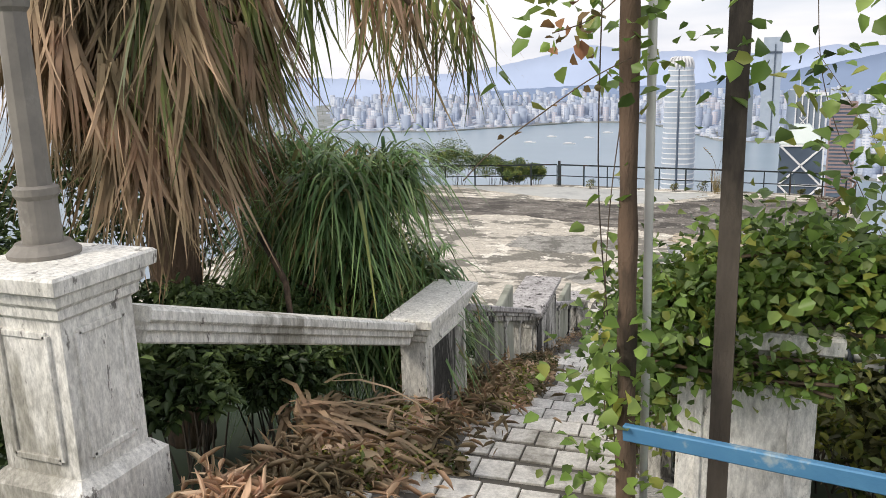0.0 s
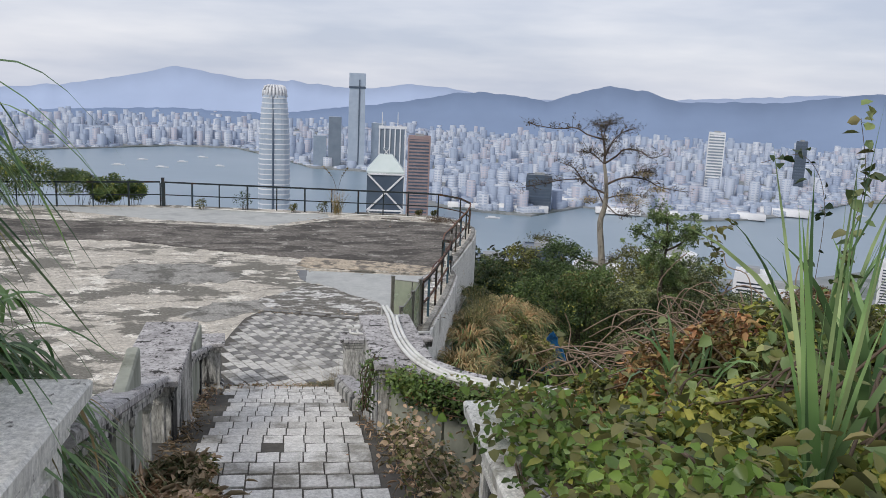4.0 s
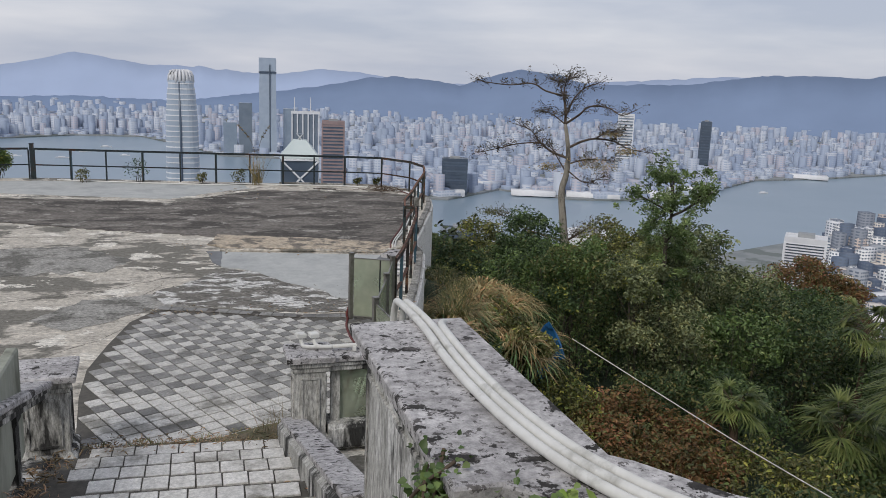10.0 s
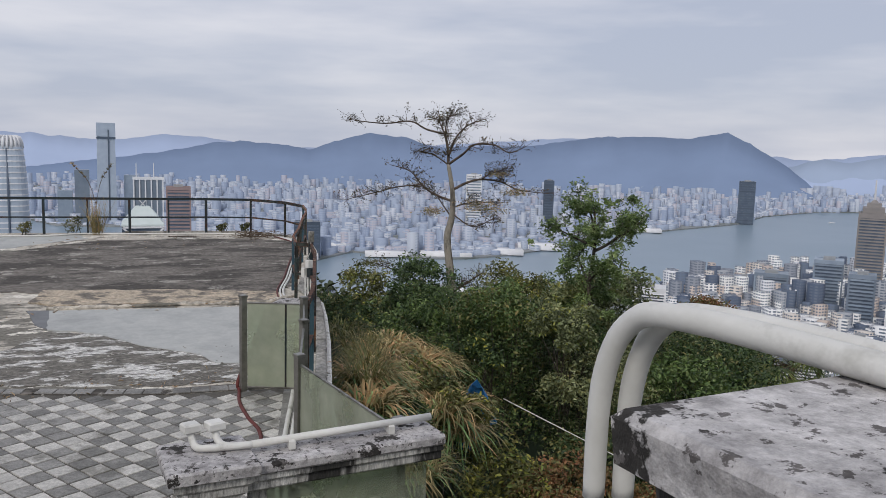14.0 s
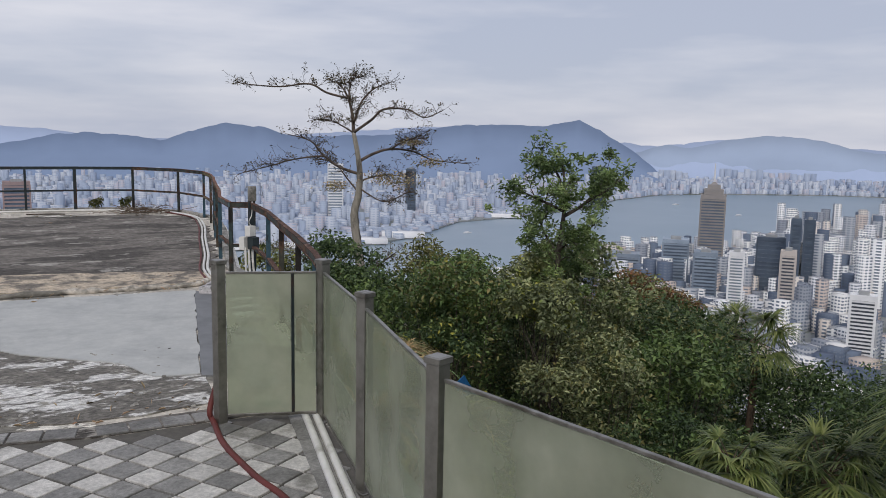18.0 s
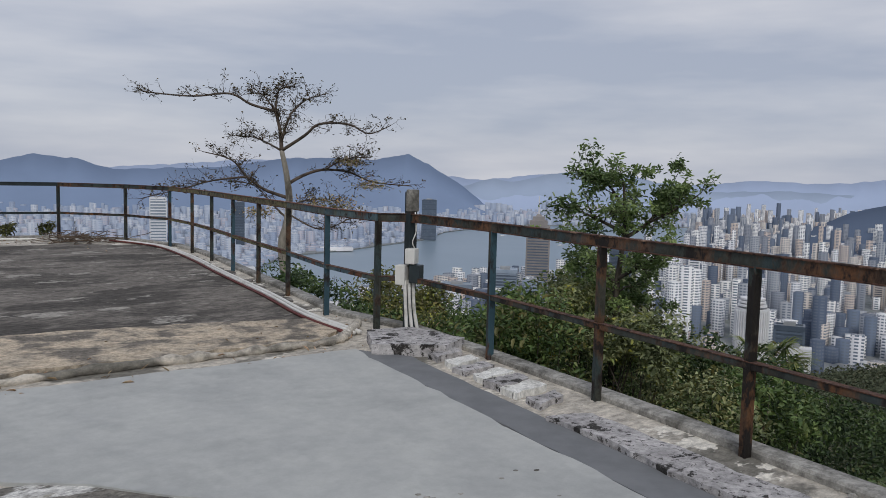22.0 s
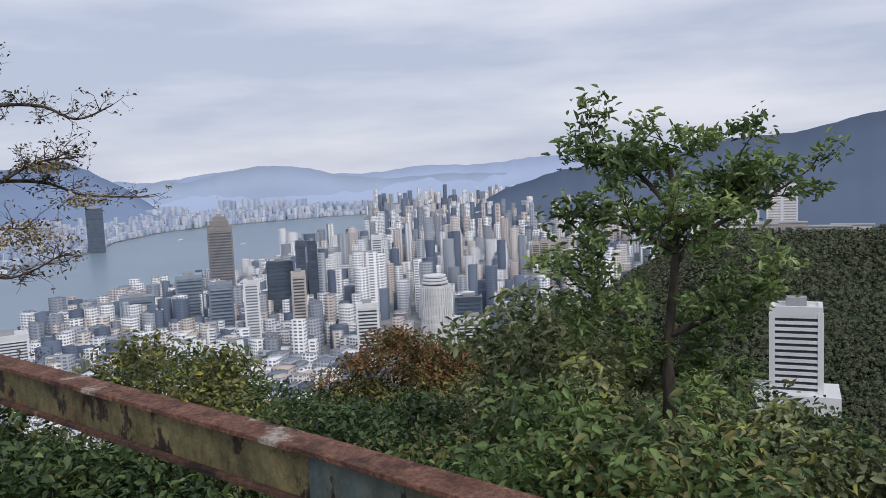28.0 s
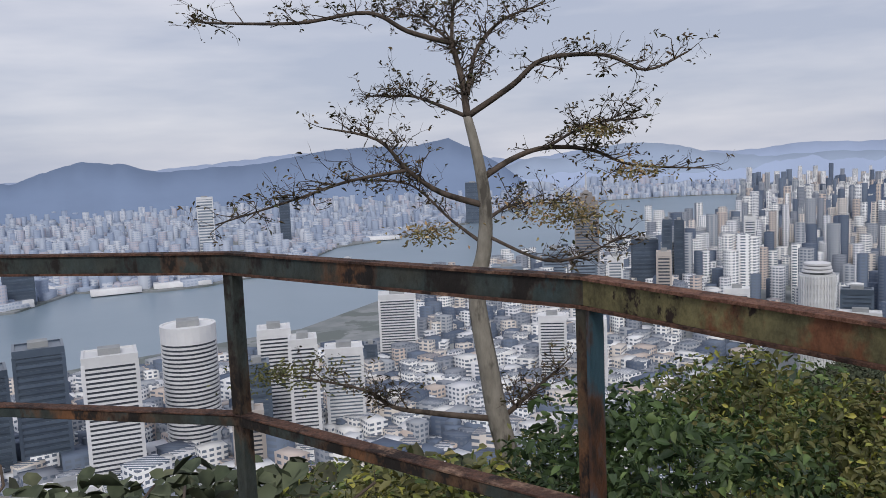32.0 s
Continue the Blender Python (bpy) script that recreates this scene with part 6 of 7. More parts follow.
# trees and shrubs on the slope: x, y, top, radius, tone, leaf
def mound(x, y, top, r, material, label, n=5200, size=.1, tall=2.2, category="tree", group="slope trees", extra=None, k=16):
    blobs = clumped(vr, (x, y, top - r * .95), (r * 1.08, r * 1.08, r * 1.0), k, r * .3)
    blobs += [((x + vr.normal() * r * .4, y + vr.normal() * r * .4, top - r * .9 - j * .9), r * .8) for j in range(int(tall / 1.1))]
    return shrub("slope_tree" if category == "tree" else "slope_shrub", [(np.array(b[0], float), b[1]) for b in blobs], n, size, material, label, category, group, 9, .5, top - r * 2 - tall, extra=extra)


SLOPE = [
    (3.9, 6.0, -1.6, .8, L_OLIVE), (5.6, 5.0, -2.6, 1.2, L_OLIVE), (7.1, 4.2, -2.9, 1.3, L_RUST), (8.3, 3.0, -2.9, 1.5, L_RUST), (7.6, 1.9, -3.2, 1.3, L_RUST),
    (6.2, 2.6, -3.0, 1.4, L_RUST), (5.0, 3.0, -3.0, 1.3, L_OLIVE), (4.6, 8.4, -1.3, .9, L_DARK), (9.4, 1.2, -3.2, 1.4, L_OLIVE), (8.8, -.9, -3.2, 1.5, L_DARK),
    (10.6, -1.5, -3.4, 1.8, L_DARK), (8.0, -2.6, -3.0, 1.4, L_GREEN), (5.4, -.6, -3.4, 1.3, L_RUST), (12.4, .8, -3.6, 2.0, L_DARK), (6.0, 9.6, -.8, 1.1, L_GREEN),
    (7.0, 8.2, -.3, 1.1, L_GREEN), (8.1, 9.4, -.35, 1.1, L_GREEN), (9.4, 6.8, -1.2, 1.3, L_PALE), (10.4, 4.8, -2.6, 1.3, L_DARK), (8.8, 5.4, -2.5, 1.1, L_DARK), (11.8, 6.8, -2.1, 1.4, L_GREEN), (13.8, 8.4, -2.0, 1.6, L_DARK), (9.6, 8.6, -1.2, 1.1, L_DARK),
    (11.9, 10.4, -.6, 1.3, L_PALE), (12.6, 11.0, -.5, 1.1, L_PALE), (9.3, 10.8, -.9, 1.0, L_GREEN), (14.4, 10.6, -1.4, 1.5, L_PALE), (15.2, 12.6, -2.5, 1.4, L_PALE), (12.6, 13.4, -2.0, 1.5, L_DARK), (10.4, 12.6, -1.5, 1.4, L_DARK), (8.4, 13.8, -1.0, 1.4, L_DARK),
    (10.4, 16.2, -1.4, 1.5, L_OLIVE), (8.9, 17.4, -.65, 1.15, L_DARK), (8.3, 16.2, -1.4, 1.2, L_DARK), (7.1, 18.9, -1.2, 1.0, L_OLIVE), (6.2, 18.2, -1.9, 1.1, L_DARK), (12.7, 18.0, -1.5, 1.5, L_OLIVE), (13.2, 15.8, -2.4, 1.5, L_DARK), (14.6, 19.9, -1.9, 1.7, L_GREEN), (11.0, 20.6, -2.2, 1.5, L_DARK), (9.0, 22.0, -2.9, 1.5, L_OLIVE), (6.4, 22.0, -2.9, 1.4, L_DARK),
    (16.4, 15.4, -2.8, 1.8, L_DARK), (4.6, 21.6, -3.6, 1.5, L_OLIVE), (9.2, 24.2, -4.6, 1.9, L_DARK), (6.8, 12.0, -1.4, 1.4, L_DARK), (7.6, 15.2, -1.4, 1.3, L_DARK), (11.1, 25.4, -4.0, 1.8, L_GREEN),
    (18.5, 13, -2.8, 2.0, L_DARK), (16.5, 4.5, -3.8, 2.2, L_DARK), (18.6, 7.2, -3.9, 2.4, L_DARK), (14, 3.4, -4.2, 1.9, L_GREEN), (17, 19.5, -2.9, 2.0, L_DARK), (3.4, 19.6, -2.6, 1.2, L_OLIVE), (20.5, 15.5, -3.6, 2.0, L_OLIVE),
    (5.8, 15.2, -2.2, 1.4, L_DARK), (11.5, -4.5, -3.0, 1.8, L_DARK), (15.5, -2.5, -3.4, 2.2, L_DARK), (20.5, 10.5, -4.6, 2.4, L_DARK), (24.0, 21.5, -5.0, 2.2, L_GREEN), (25.0, 15.5, -6.0, 2.6, L_DARK), (28.0, 23.0, -6.6, 2.6, L_OLIVE), (21.0, 24.0, -4.6, 2.2, L_DARK),
    (4.2, -2.6, -3.2, 1.4, L_RUST), (4.9, -4.6, -3.2, 1.2, L_OLIVE), (3.9, -.4, -3.2, 1.3, L_RUST), (5.2, 1.2, -3.3, 1.4, L_RUST), (7.4, -.9, -3.4, 1.5, L_RUST), (8.6, -4.6, -3.0, 1.6, L_OLIVE), (6.8, -5.6, -2.6, 1.5, L_DARK), (3.4, -4.6, -2.8, 1.3, L_RUST), (5.0, -7.0, -1.9, 1.6, L_OLIVE), (9.8, -7.4, -1.8, 1.8, L_DARK),
]
TONES = {L_DARK.name: "dark evergreen tree on the steep slope", L_GREEN.name: "mid-green leafy tree on the slope", L_OLIVE.name: "olive-green leafy tree on the slope", L_RUST.name: "russet creeper heaped over the slope", L_YELLOW.name: "yellow-green shrub on the slope", L_PALE.name: "grey-green broad-leaved shrub on the slope"}
for i, (x, y, top, r, m) in enumerate(SLOPE):
    d = math.hypot(x, y - 5)
    top += vr.normal() * .2
    r *= vr.uniform(.8, 1.05)
    mound(x, y, top, r, m, TONES[m.name], int(1900 * r * r * (1.2 if d < 11 else .9)), .1 if d < 11 else .14, k=20, tall=2.2 if y < 6 else 4.4, extra=((L_YELLOW if m is L_OLIVE else L_OLIVE if m is L_RUST else L_OLIVE if i % 2 else L_GREEN), int(760 * r), .12))
# the creeper-clad brown tree that stands out over the city
for dx, dy, top, r, m in ((0, 0, -2.9, 1.5, L_RUST), (1.1, -1.0, -3.6, 1.4, L_RUST), (-.6, .9, -4.2, 1.3, L_OLIVE), (.5, -.4, -5.6, 1.9, L_RUST)):
    mound(22.4 + dx, 18.6 + dy, top, r, m, "brown creeper-clad tree above the city", 3600, .15, 3.2, "tree", "slope trees", k=18, extra=(L_OLIVE, 900, .14))
# broad-leaved shrubs just outside the railing
for x, y, top, r, m in ((7.6, 8.9, -.75, .9, L_GREEN), (8.6, 7.6, -.6, 1.0, L_PALE), (6.6, 7.6, -1.3, .9, L_DARK), (5.2, 10.6, -1.5, .8, L_DARK), (5.6, 13.2, -1.5, .9, L_DARK), (4.4, 4.2, -1.2, .8, L_OLIVE), (3.3, 3.6, -1.3, .6, L_DARK), (3.4, 9.2, -1.1, .6, L_DARK), (4.4, 12.0, -1.5, .7, L_DARK), (9.4, 8.0, -.5, .9, L_PALE), (10.2, 9.6, -.3, .9, L_PALE)):
    mound(x, y, top, r, m, "broad-leaved shrub below the railing", 2200, .1, .8, "shrub", "railing shrubs", k=9, extra=(L_YELLOW, 240, .1))


# grasses
def grass(name, x, y, z, n, length, width, material, label, radius=.35, lean=.55, bend=.75, category="grass", rng=vr, tuft=None):
    t = thing(name, (x, y, z), label, category, "grass clumps")
    a = rng.uniform(0, 2 * math.pi, n)
    rad = radius * np.sqrt(rng.uniform(0, 1, n))
    roots = np.stack([x + rad * np.cos(a), y + rad * np.sin(a), np.full(n, z)], 1)
    d = np.stack([np.cos(a) * lean * rng.uniform(.2, 1.2, n), np.sin(a) * lean * rng.uniform(.2, 1.2, n), np.ones(n)], 1) + rng.normal(size=(n, 3)) * .12
    L = length * rng.uniform(.55, 1.2, (n, 1))
    part("foliage", blade_mesh("foliage", roots, d, L, width * rng.uniform(.6, 1.2, (n, 1)), material, rng, bend, 5), t)
    if tuft:
        m2 = int(n * .3)
        part("dry_foliage", blade_mesh("dry_foliage", roots[:m2], d[:m2] * (1.2, 1.2, .8), L[:m2] * .95, width * np.ones((m2, 1)), tuft, rng, bend * 1.1), t)
    return t


for x, y, z, n, L in ((2.3, .3, -1.5, 160, 1.2), (2.6, 1.6, -1.6, 160, 1.2)):
    grass("tall_grass", x, y, z, n, L, .012, L_STRAW, "tall straw-coloured grass clump beside the fence", .3, .75, .8, tuft=L_GRASS)
for x, y in ((3.1, 5.5), (2.9, 4.4), (2.6, 3.5), (3.0, 6.6)):
    grass("edge_grass", x, y, -1.0, 130, 1.1, .008, L_OLIVE, "thin weeds growing outside the kerb", .35, .7, .8, tuft=L_STRAW)
grass("dry_reeds", -1.75, 16.95, 0, 120, 1.25, .008, L_STRAW, "dry reed clump beside the end railing", .2, .18, .12)
for x, h in ((-2.4, .55), (-3.7, .4), (-5.9, .9), (-7.7, .5), (1.9, .3), (2.6, .3)):
    shrub("railing_weed", [(np.array((x, 17.05 + vr.normal() * .05, h * .55)), h * .5), (np.array((x + .1, 17.0, h * .85)), h * .28)], 260, .07, L_DARK if h > .8 else L_OLIVE, "small weed growing at the railing foot", "weed", "railing weeds", 4, foot=0)
plume = thing("reed_plumes", (-1.75, 16.95, 0), "two tall dry reed plumes above the railing", "grass")
for dx in (-.35, .25):
    s = spline([(-1.75, 16.95, .9), (-1.75 + dx * .6, 16.95, 1.6), (-1.75 + dx * 1.8, 16.9, 2.1)], 5)
    part("stalk", tubes("stalk", [(s, [.008] * len(s))], TWIG, 4), plume)
    q = np.array([s[-1 - int(k)][:] for k in vr.integers(0, 5, 90)])
    part("plume", leaf_mesh("plume", q + vr.normal(size=q.shape) * .008, .07, L_STRAW, vr, .12, -.6), plume, kind="stuff")
for x, y, z, n, L in ((4.2, 7.3, -2.0, 260, 1.6), (4.7, 6.6, -2.3, 260, 1.7), (3.8, 6.5, -2.0, 240, 1.6), (4.9, 7.9, -2.4, 240, 1.6), (4.4, 5.5, -2.7, 240, 1.7), (4.15, 3.8, -2.3, 180, 1.4), (4.8, 4.6, -3.0, 220, 1.6), (3.6, 5.3, -2.4, 220, 1.6), (5.4, 6.1, -3.0, 220, 1.6), (5.3, 7.2, -2.5, 220, 1.6), (2.3, 2.6, -1.7, 200, 1.5), (2.7, 4.2, -1.7, 200, 1.5), (1.9, .8, -1.8, 180, 1.5), (3.1, 4.9, -1.9, 200, 1.6)):
    grass("straw_grass", x, y, z + .3, int(n * 1.3), L, .028, L_STRAW, "dry straw-coloured grass arching down the slope", .3, .6, .8, tuft=L_GRASS)
# bushes where the railing runs out
for x, y, top, r in ((-10.8, 18.6, 1.25, .7), (-11.8, 18.0, 1.5, .8), (-13.2, 17.6, 1.9, 1.0), (-14.9, 17.2, 2.3, 1.2), (-16.6, 17.2, 2.9, 1.5), (-12.0, 18.3, 1.0, .7), (-17.4, 15.6, 1.8, 1.2), (-18.3, 13.6, 1.6, 1.3)):
    mound(x, y, top, r, L_GREEN, "leafy bush swallowing the far railing", 3400, .09, 1.2, "shrub", "far bushes", k=12, extra=(L_YELLOW, 300, .12))


# ---- palms ----
def fan_palm(x, y, z, h, label, fronds=26, r=1.0):
    t = thing("fan_palm", (x, y, z), label, "palm", "fan palms")
    s = spline([(x, y, z), (x + .1, y, z + h * .5), (x, y, z + h)], 4)
    part("trunk", tubes("trunk", [(s, [.12 - .03 * i / 8 for i in range(9)])], BARK_BROWN, 8), t)
    for k in range(fronds):
        a = vr.uniform(0, 2 * math.pi)
        el = vr.uniform(-.4, 1.1)
        d = np.array([math.cos(a) * math.cos(el), math.sin(a) * math.cos(el), math.sin(el)])
        hub = np.array([x, y, z + h]) + d * r * .7
        side = unit(np.cross(d, (0, 0, 1.0)))
        u = (np.arange(30) / 29 - .5) * 4.0
        dirs = np.cos(u)[:, None] * d + np.sin(u)[:, None] * side + vr.normal(size=(30, 3)) * .05
        fr = part("frond", blade_mesh("frond", np.repeat(hub[None], 30, 0), dirs, r * .75 * vr.uniform(.8, 1.1, (30, 1)), .026 * np.ones((30, 1)), L_PALM, vr, .5, 5), t)
        part("stalk", tubes("stalk", [([Vector((x, y, z + h)), Vector(tuple(hub))], [.012, .008])], BARK_BROWN, 4), fr)
    return t


fan_palm(14.2, 1.3, -6.5, 3.9, "large fan palm with glossy drooping fronds", 38, 1.75)
fan_palm(9.5, 3.1, -5.4, 2.1, "fan palm with drooping green fronds", 18, .7)
fan_palm(18.2, 9.4, -6.5, 2.9, "fan palm with ragged fronds", 26, 1.15)
fan_palm(30.6, 19.8, -10.5, 3.6, "yellow-green fan palm among shrubs", 26, 1.5)
fan_palm(13.0, 3.6, -7.0, 2.6, "fan palm half hidden by dark trees", 22, 1.1)

palm = thing("old_palm", (-3.93, -18.45, 3.6), "old palm with a skirt of dead hanging fronds", "palm")
s = spline([(-3.98, -18.35, 3.6), (-3.93, -18.4, 6), (-3.88, -18.45, 8.6)], 5)
part("trunk", tubes("trunk", [(s, [.2] * len(s))], BARK_BROWN, 10), palm)


def hanging_frond(a, r0, z_top, drop, material, width):
    """A dead fan leaf folded down against the trunk, its blades curling apart."""
    m = 24
    hub = np.array([-3.88 + r0 * math.sin(a), -18.45 + r0 * math.cos(a), z_top])
    u = vr.normal(size=m) * .34
    out = np.array([math.sin(a), math.cos(a), 0])
    side = np.array([math.cos(a), -math.sin(a), 0])
    dirs = out[None] * vr.uniform(.1, .42, (m, 1)) + side[None] * np.sin(u)[:, None] * .9 + np.array([0, 0, -1.0]) + vr.normal(size=(m, 3)) * .07
    fr = part("dead_frond", blade_mesh("dead_frond", np.repeat(hub[None], m, 0) + vr.normal(size=(m, 3)) * .03, dirs, drop * vr.uniform(.6, 1.1, (m, 1)), width * vr.uniform(.7, 1.3, (m, 1)), material, vr, .08, 5), palm)
    part("stalk", tubes("stalk", [([(-3.88 + .15 * math.sin(a), -18.45 + .15 * math.cos(a), z_top + .35), tuple(hub)], [.018, .012])], BARK_BROWN, 5), fr)


for k in range(96):
    hanging_frond(vr.uniform(-3.14, 3.14), vr.uniform(.25, .9), vr.uniform(6.3, 7.9), vr.uniform(.85, 1.25), L_PALM_DEAD, .022)
for k in range(9):
    hanging_frond(vr.uniform(.2, 2.6), vr.uniform(.6, .8), vr.uniform(6.9, 7.5), 1.1, L_PALM, .016)
# fronds arching over the path, their blades hanging in a curtain
for k, (tip, n, m) in enumerate((((-1.35, -18.6, 6.85), 90, L_PALM), ((-1.7, -18.75, 6.95), 90, L_PALM_DEAD), ((-2.1, -18.4, 7.0), 80, L_PALM), ((-2.5, -18.6, 7.0), 70, L_PALM), ((-1.55, -18.2, 7.0), 80, L_PALM_DEAD), ((-2.0, -18.1, 7.1), 60, L_PALM))):
    arc = spline([(-3.88, -18.45, 8.4), (-2.7, (-18.45 + tip[1]) / 2, 8.1), tip], 8)
    fr = part("arching_frond", tubes("arching_frond", [(arc, [.016] * len(arc))], TWIG, 5), palm)
    q = np.array([arc[int(v)][:] for v in vr.integers(9, len(arc), n)])
    dirs = np.stack([vr.normal(size=n) * .25 + .12, vr.normal(size=n) * .25, -np.ones(n)], 1)
    part("leaf_curtain", blade_mesh("leaf_curtain", q + vr.normal(size=q.shape) * .06, dirs, vr.uniform(.4, .85, (n, 1)), .015 * vr.uniform(.6, 1.2, (n, 1)), m, vr, .05, 4, .4), fr)


# arching grass by the steps and the dark shrubs behind the rail
def grass_dome(x, y, z0, z1, r, n, label):
    """Grass piled up in an uneven heap: tufts at many places and heights, arching out and down."""
    t = thing("pampas_grass", (x, y, z0), label, "grass", "grass clumps")
    tufts_ = []
    for _ in range(34):
        a, f = vr.uniform(0, 2 * math.pi), vr.uniform(.05, .85)
        q = r * vr.uniform(.2, .85) * math.sqrt(1 - f * .7)
        tufts_.append((x + q * math.cos(a), y + q * math.sin(a), z0 + (z1 - z0) * f, vr.uniform(.7, 1.2)))
    for mat, part_n, nm in ((L_GRASS, n, "foliage"), (L_PALM, n // 4, "paler_foliage"), (L_STRAW, n // 12, "dry_foliage")):
        pick = np.array(tufts_)[vr.integers(0, len(tufts_), part_n)]
        a = vr.uniform(0, 2 * math.pi, part_n)
        roots = pick[:, :3] + vr.normal(size=(part_n, 3)) * (.12, .12, .1)
        out = np.stack([pick[:, 0] - x, pick[:, 1] - y, np.zeros(part_n)], 1) / r
        d = np.stack([np.cos(a), np.sin(a), vr.uniform(.4, 2.0, part_n)], 1) + out * .9 + vr.normal(size=(part_n, 3)) * .3
        part(nm, blade_mesh(nm, roots, d, vr.uniform(.35, .95, (part_n, 1)) * pick[:, 3:], .017 * vr.uniform(.5, 1.4, (part_n, 1)), mat, vr, 1.1, 8), t)


grass_dome(-2.98, -17.2, 3.9, 6.05, .8, 4600, "great clump of arching green grass")
grass_dome(-3.75, -16.9, 3.8, 6.2, .8, 3200, "arching green grass behind the balustrade")
grass_dome(-2.65, -16.7, 3.7, 5.0, .4, 900, "arching green grass over the block")
for x, y, top, r, m in ((-3.0, -19.6, 5.2, .5, L_DARK), (-3.3, -20.2, 5.5, .6, L_DARK), (-2.75, -18.8, 4.9, .42, L_DARK), (-3.7, -19.0, 5.4, .7, L_DARK), (-3.5, -18.0, 4.9, .6, L_GREEN), (-3.3, -17.2, 4.7, .45, L_DARK), (-4.7, -19.6, 5.8, .8, L_DARK), (-4.6, -20.8, 5.6, .8, L_GREEN), (-5.4, -18.2, 6.4, 1.2, L_DARK), (-5.8, -16.2, 6.2, 1.2, L_DARK), (-3.9, -13.2, 3.2, .6, L_DARK), (-4.4, -11.8, 2.7, .7, L_OLIVE), (-5.4, -13.8, 4.2, 1.0, L_DARK)):
    mound(x, y, top, r, m, "dark leafy shrub behind the balustrade", 2600, .085, .9, "shrub", "stair shrubs", k=14, extra=(L_GREEN, 420, .09))

# leaf litter and weeds on the stairs
def litter(name, n, pick, size, material, label, lift=.05):
    P = []
    for _ in range(n):
        x, y = pick()
        P.append((x, y, stair_z(y) + abs(vr.normal()) * lift + .012))
    return place(name, leaf_mesh(name, np.array(P), size, material, vr, .085, .12), label, "leaf litter", kind="stuff")


litter("leaf_litter", 9500, lambda: ((lambda y: (xl(y) - .62 + abs(vr.normal()) * .3, y))(vr.uniform(-20.9, -14.2))), .15, L_DEAD, "dry brown leaf litter along the steps", .09)
litter("leaf_litter", 1500, lambda: ((lambda y: (xl(y) - .5 + abs(vr.normal()) * .14, y))(vr.uniform(-14.2, -5))), .08, L_DEAD, "dry brown leaf litter along the steps", .04)
litter("leaf_litter", 1500, lambda: ((lambda y: (xr(y) + .3 - abs(vr.normal()) * .13, y))(vr.uniform(-19, -5.2))), .08, L_DEAD, "dry brown leaf litter beside the wall", .05)
litter("leaf_litter", 1600, lambda: (vr.uniform(-3.3, -1.1), -4.75 + vr.normal() * .16), .06, L_DEAD, "brown debris on the bottom step", .02)
litter("fallen_twigs", 420, lambda: (vr.uniform(-3.5, 2.6), vr.choice([vr.uniform(13.5, 16.5), vr.uniform(.3, 1.0), vr.uniform(5, 6.4)])), .07, L_DEAD, "scattered dry leaves on the concrete", .01)
for k, (x, y) in enumerate(((-1.75, -19.9), (-1.5, -19.5), (-1.85, -19.2), (-1.95, -18.6), (-1.9, -17.2), (-1.88, -16.6), (-1.95, -15.9), (-2.05, -15.2), (-2.2, -14.4), (-2.35, -13.6))):
    z = stair_z(y)
    shrub("stair_weed", [(np.array((x, y, z + .12)), .26, .5), (np.array((x + .1, y + .2, z + .1)), .18, .5)], 1100, .045, L_YELLOW if k < 8 else L_OLIVE, "yellow-green weeds sprawling over the steps", "weed", "stair weeds", 5, foot=z, extra=(L_DEAD, 500, .08))
dead = thing("fallen_frond", (-2.2, -19.5, stair_z(-18.9)), "fallen dry palm frond on the steps", "frond")
n = 150
a = vr.uniform(-.6, 2.4, n)
part("frond_fan", blade_mesh("frond_fan", np.array((-2.15, -19.5, stair_z(-19.5) + .3)) + vr.normal(size=(n, 3)) * .1, np.stack([np.cos(a), np.sin(a), vr.uniform(-.1, .4, n)], 1), vr.uniform(.4, 1.0, (n, 1)), .02 * np.ones((n, 1)), L_PALM_DEAD, vr, .55, 4), dead, kind="stuff")
part("frond_stalk", tubes("frond_stalk", [([(-3.4, -18.0, 5.3), (-3.0, -18.3, 5.0), (-2.6, -18.8, stair_z(-18.8) + .1)], [.03, .025, .02])], BARK_BROWN, 6), dead)
part("frond_stalk", tubes("frond_stalk", [([(-3.3, -17.6, 4.8), (-2.75, -17.3, 4.3), (-2.3, -17.2, stair_z(-17.2) + .05)], [.022, .02, .016])], BARK_BROWN, 6), dead)
place("bamboo_cane", tubes("bamboo_cane", [([(-2.45, -16.9, stair_z(-16.9) + .2), (-1.6, -17.4, stair_z(-17.4) + .1)], [.014, .01])], TWIG, 6), "dry cane lying on the steps", "cane")

# creepers over the entrance pier, the rail and the return wall
def creeper(name, pts, n, size, material, label, extra=None, spread=.16):
    t = thing(name, tuple(pts[len(pts) // 2]), label, "creeper", "creepers")
    P = [Vector(p) for p in pts]
    lines = []
    for _ in range(10):
        s = [p + Vector(tuple(vr.normal(size=3) * spread * .7)) for p in P]
        s = spline(s, 5)
        lines.append((s, [.008] * len(s)))
    part("stemwork", tubes("stemwork", lines, TWIG, 4), t, kind="stuff")
    L = np.array([p[:] for p in spline(P, 12)])
    q = L[vr.integers(0, len(L), n)] + vr.normal(size=(n, 3)) * (spread, spread, spread * .8)
    part("foliage", leaf_mesh("foliage", q, size, material, vr, .85, .3, keep=.55), t)
    if extra:
        q = L[vr.integers(0, len(L), extra[1])] + vr.normal(size=(extra[1], 3)) * spread * 1.2
        part("second_foliage", leaf_mesh("second_foliage", q, extra[2], extra[0], vr, .8, .3, keep=.55), t)
    return t


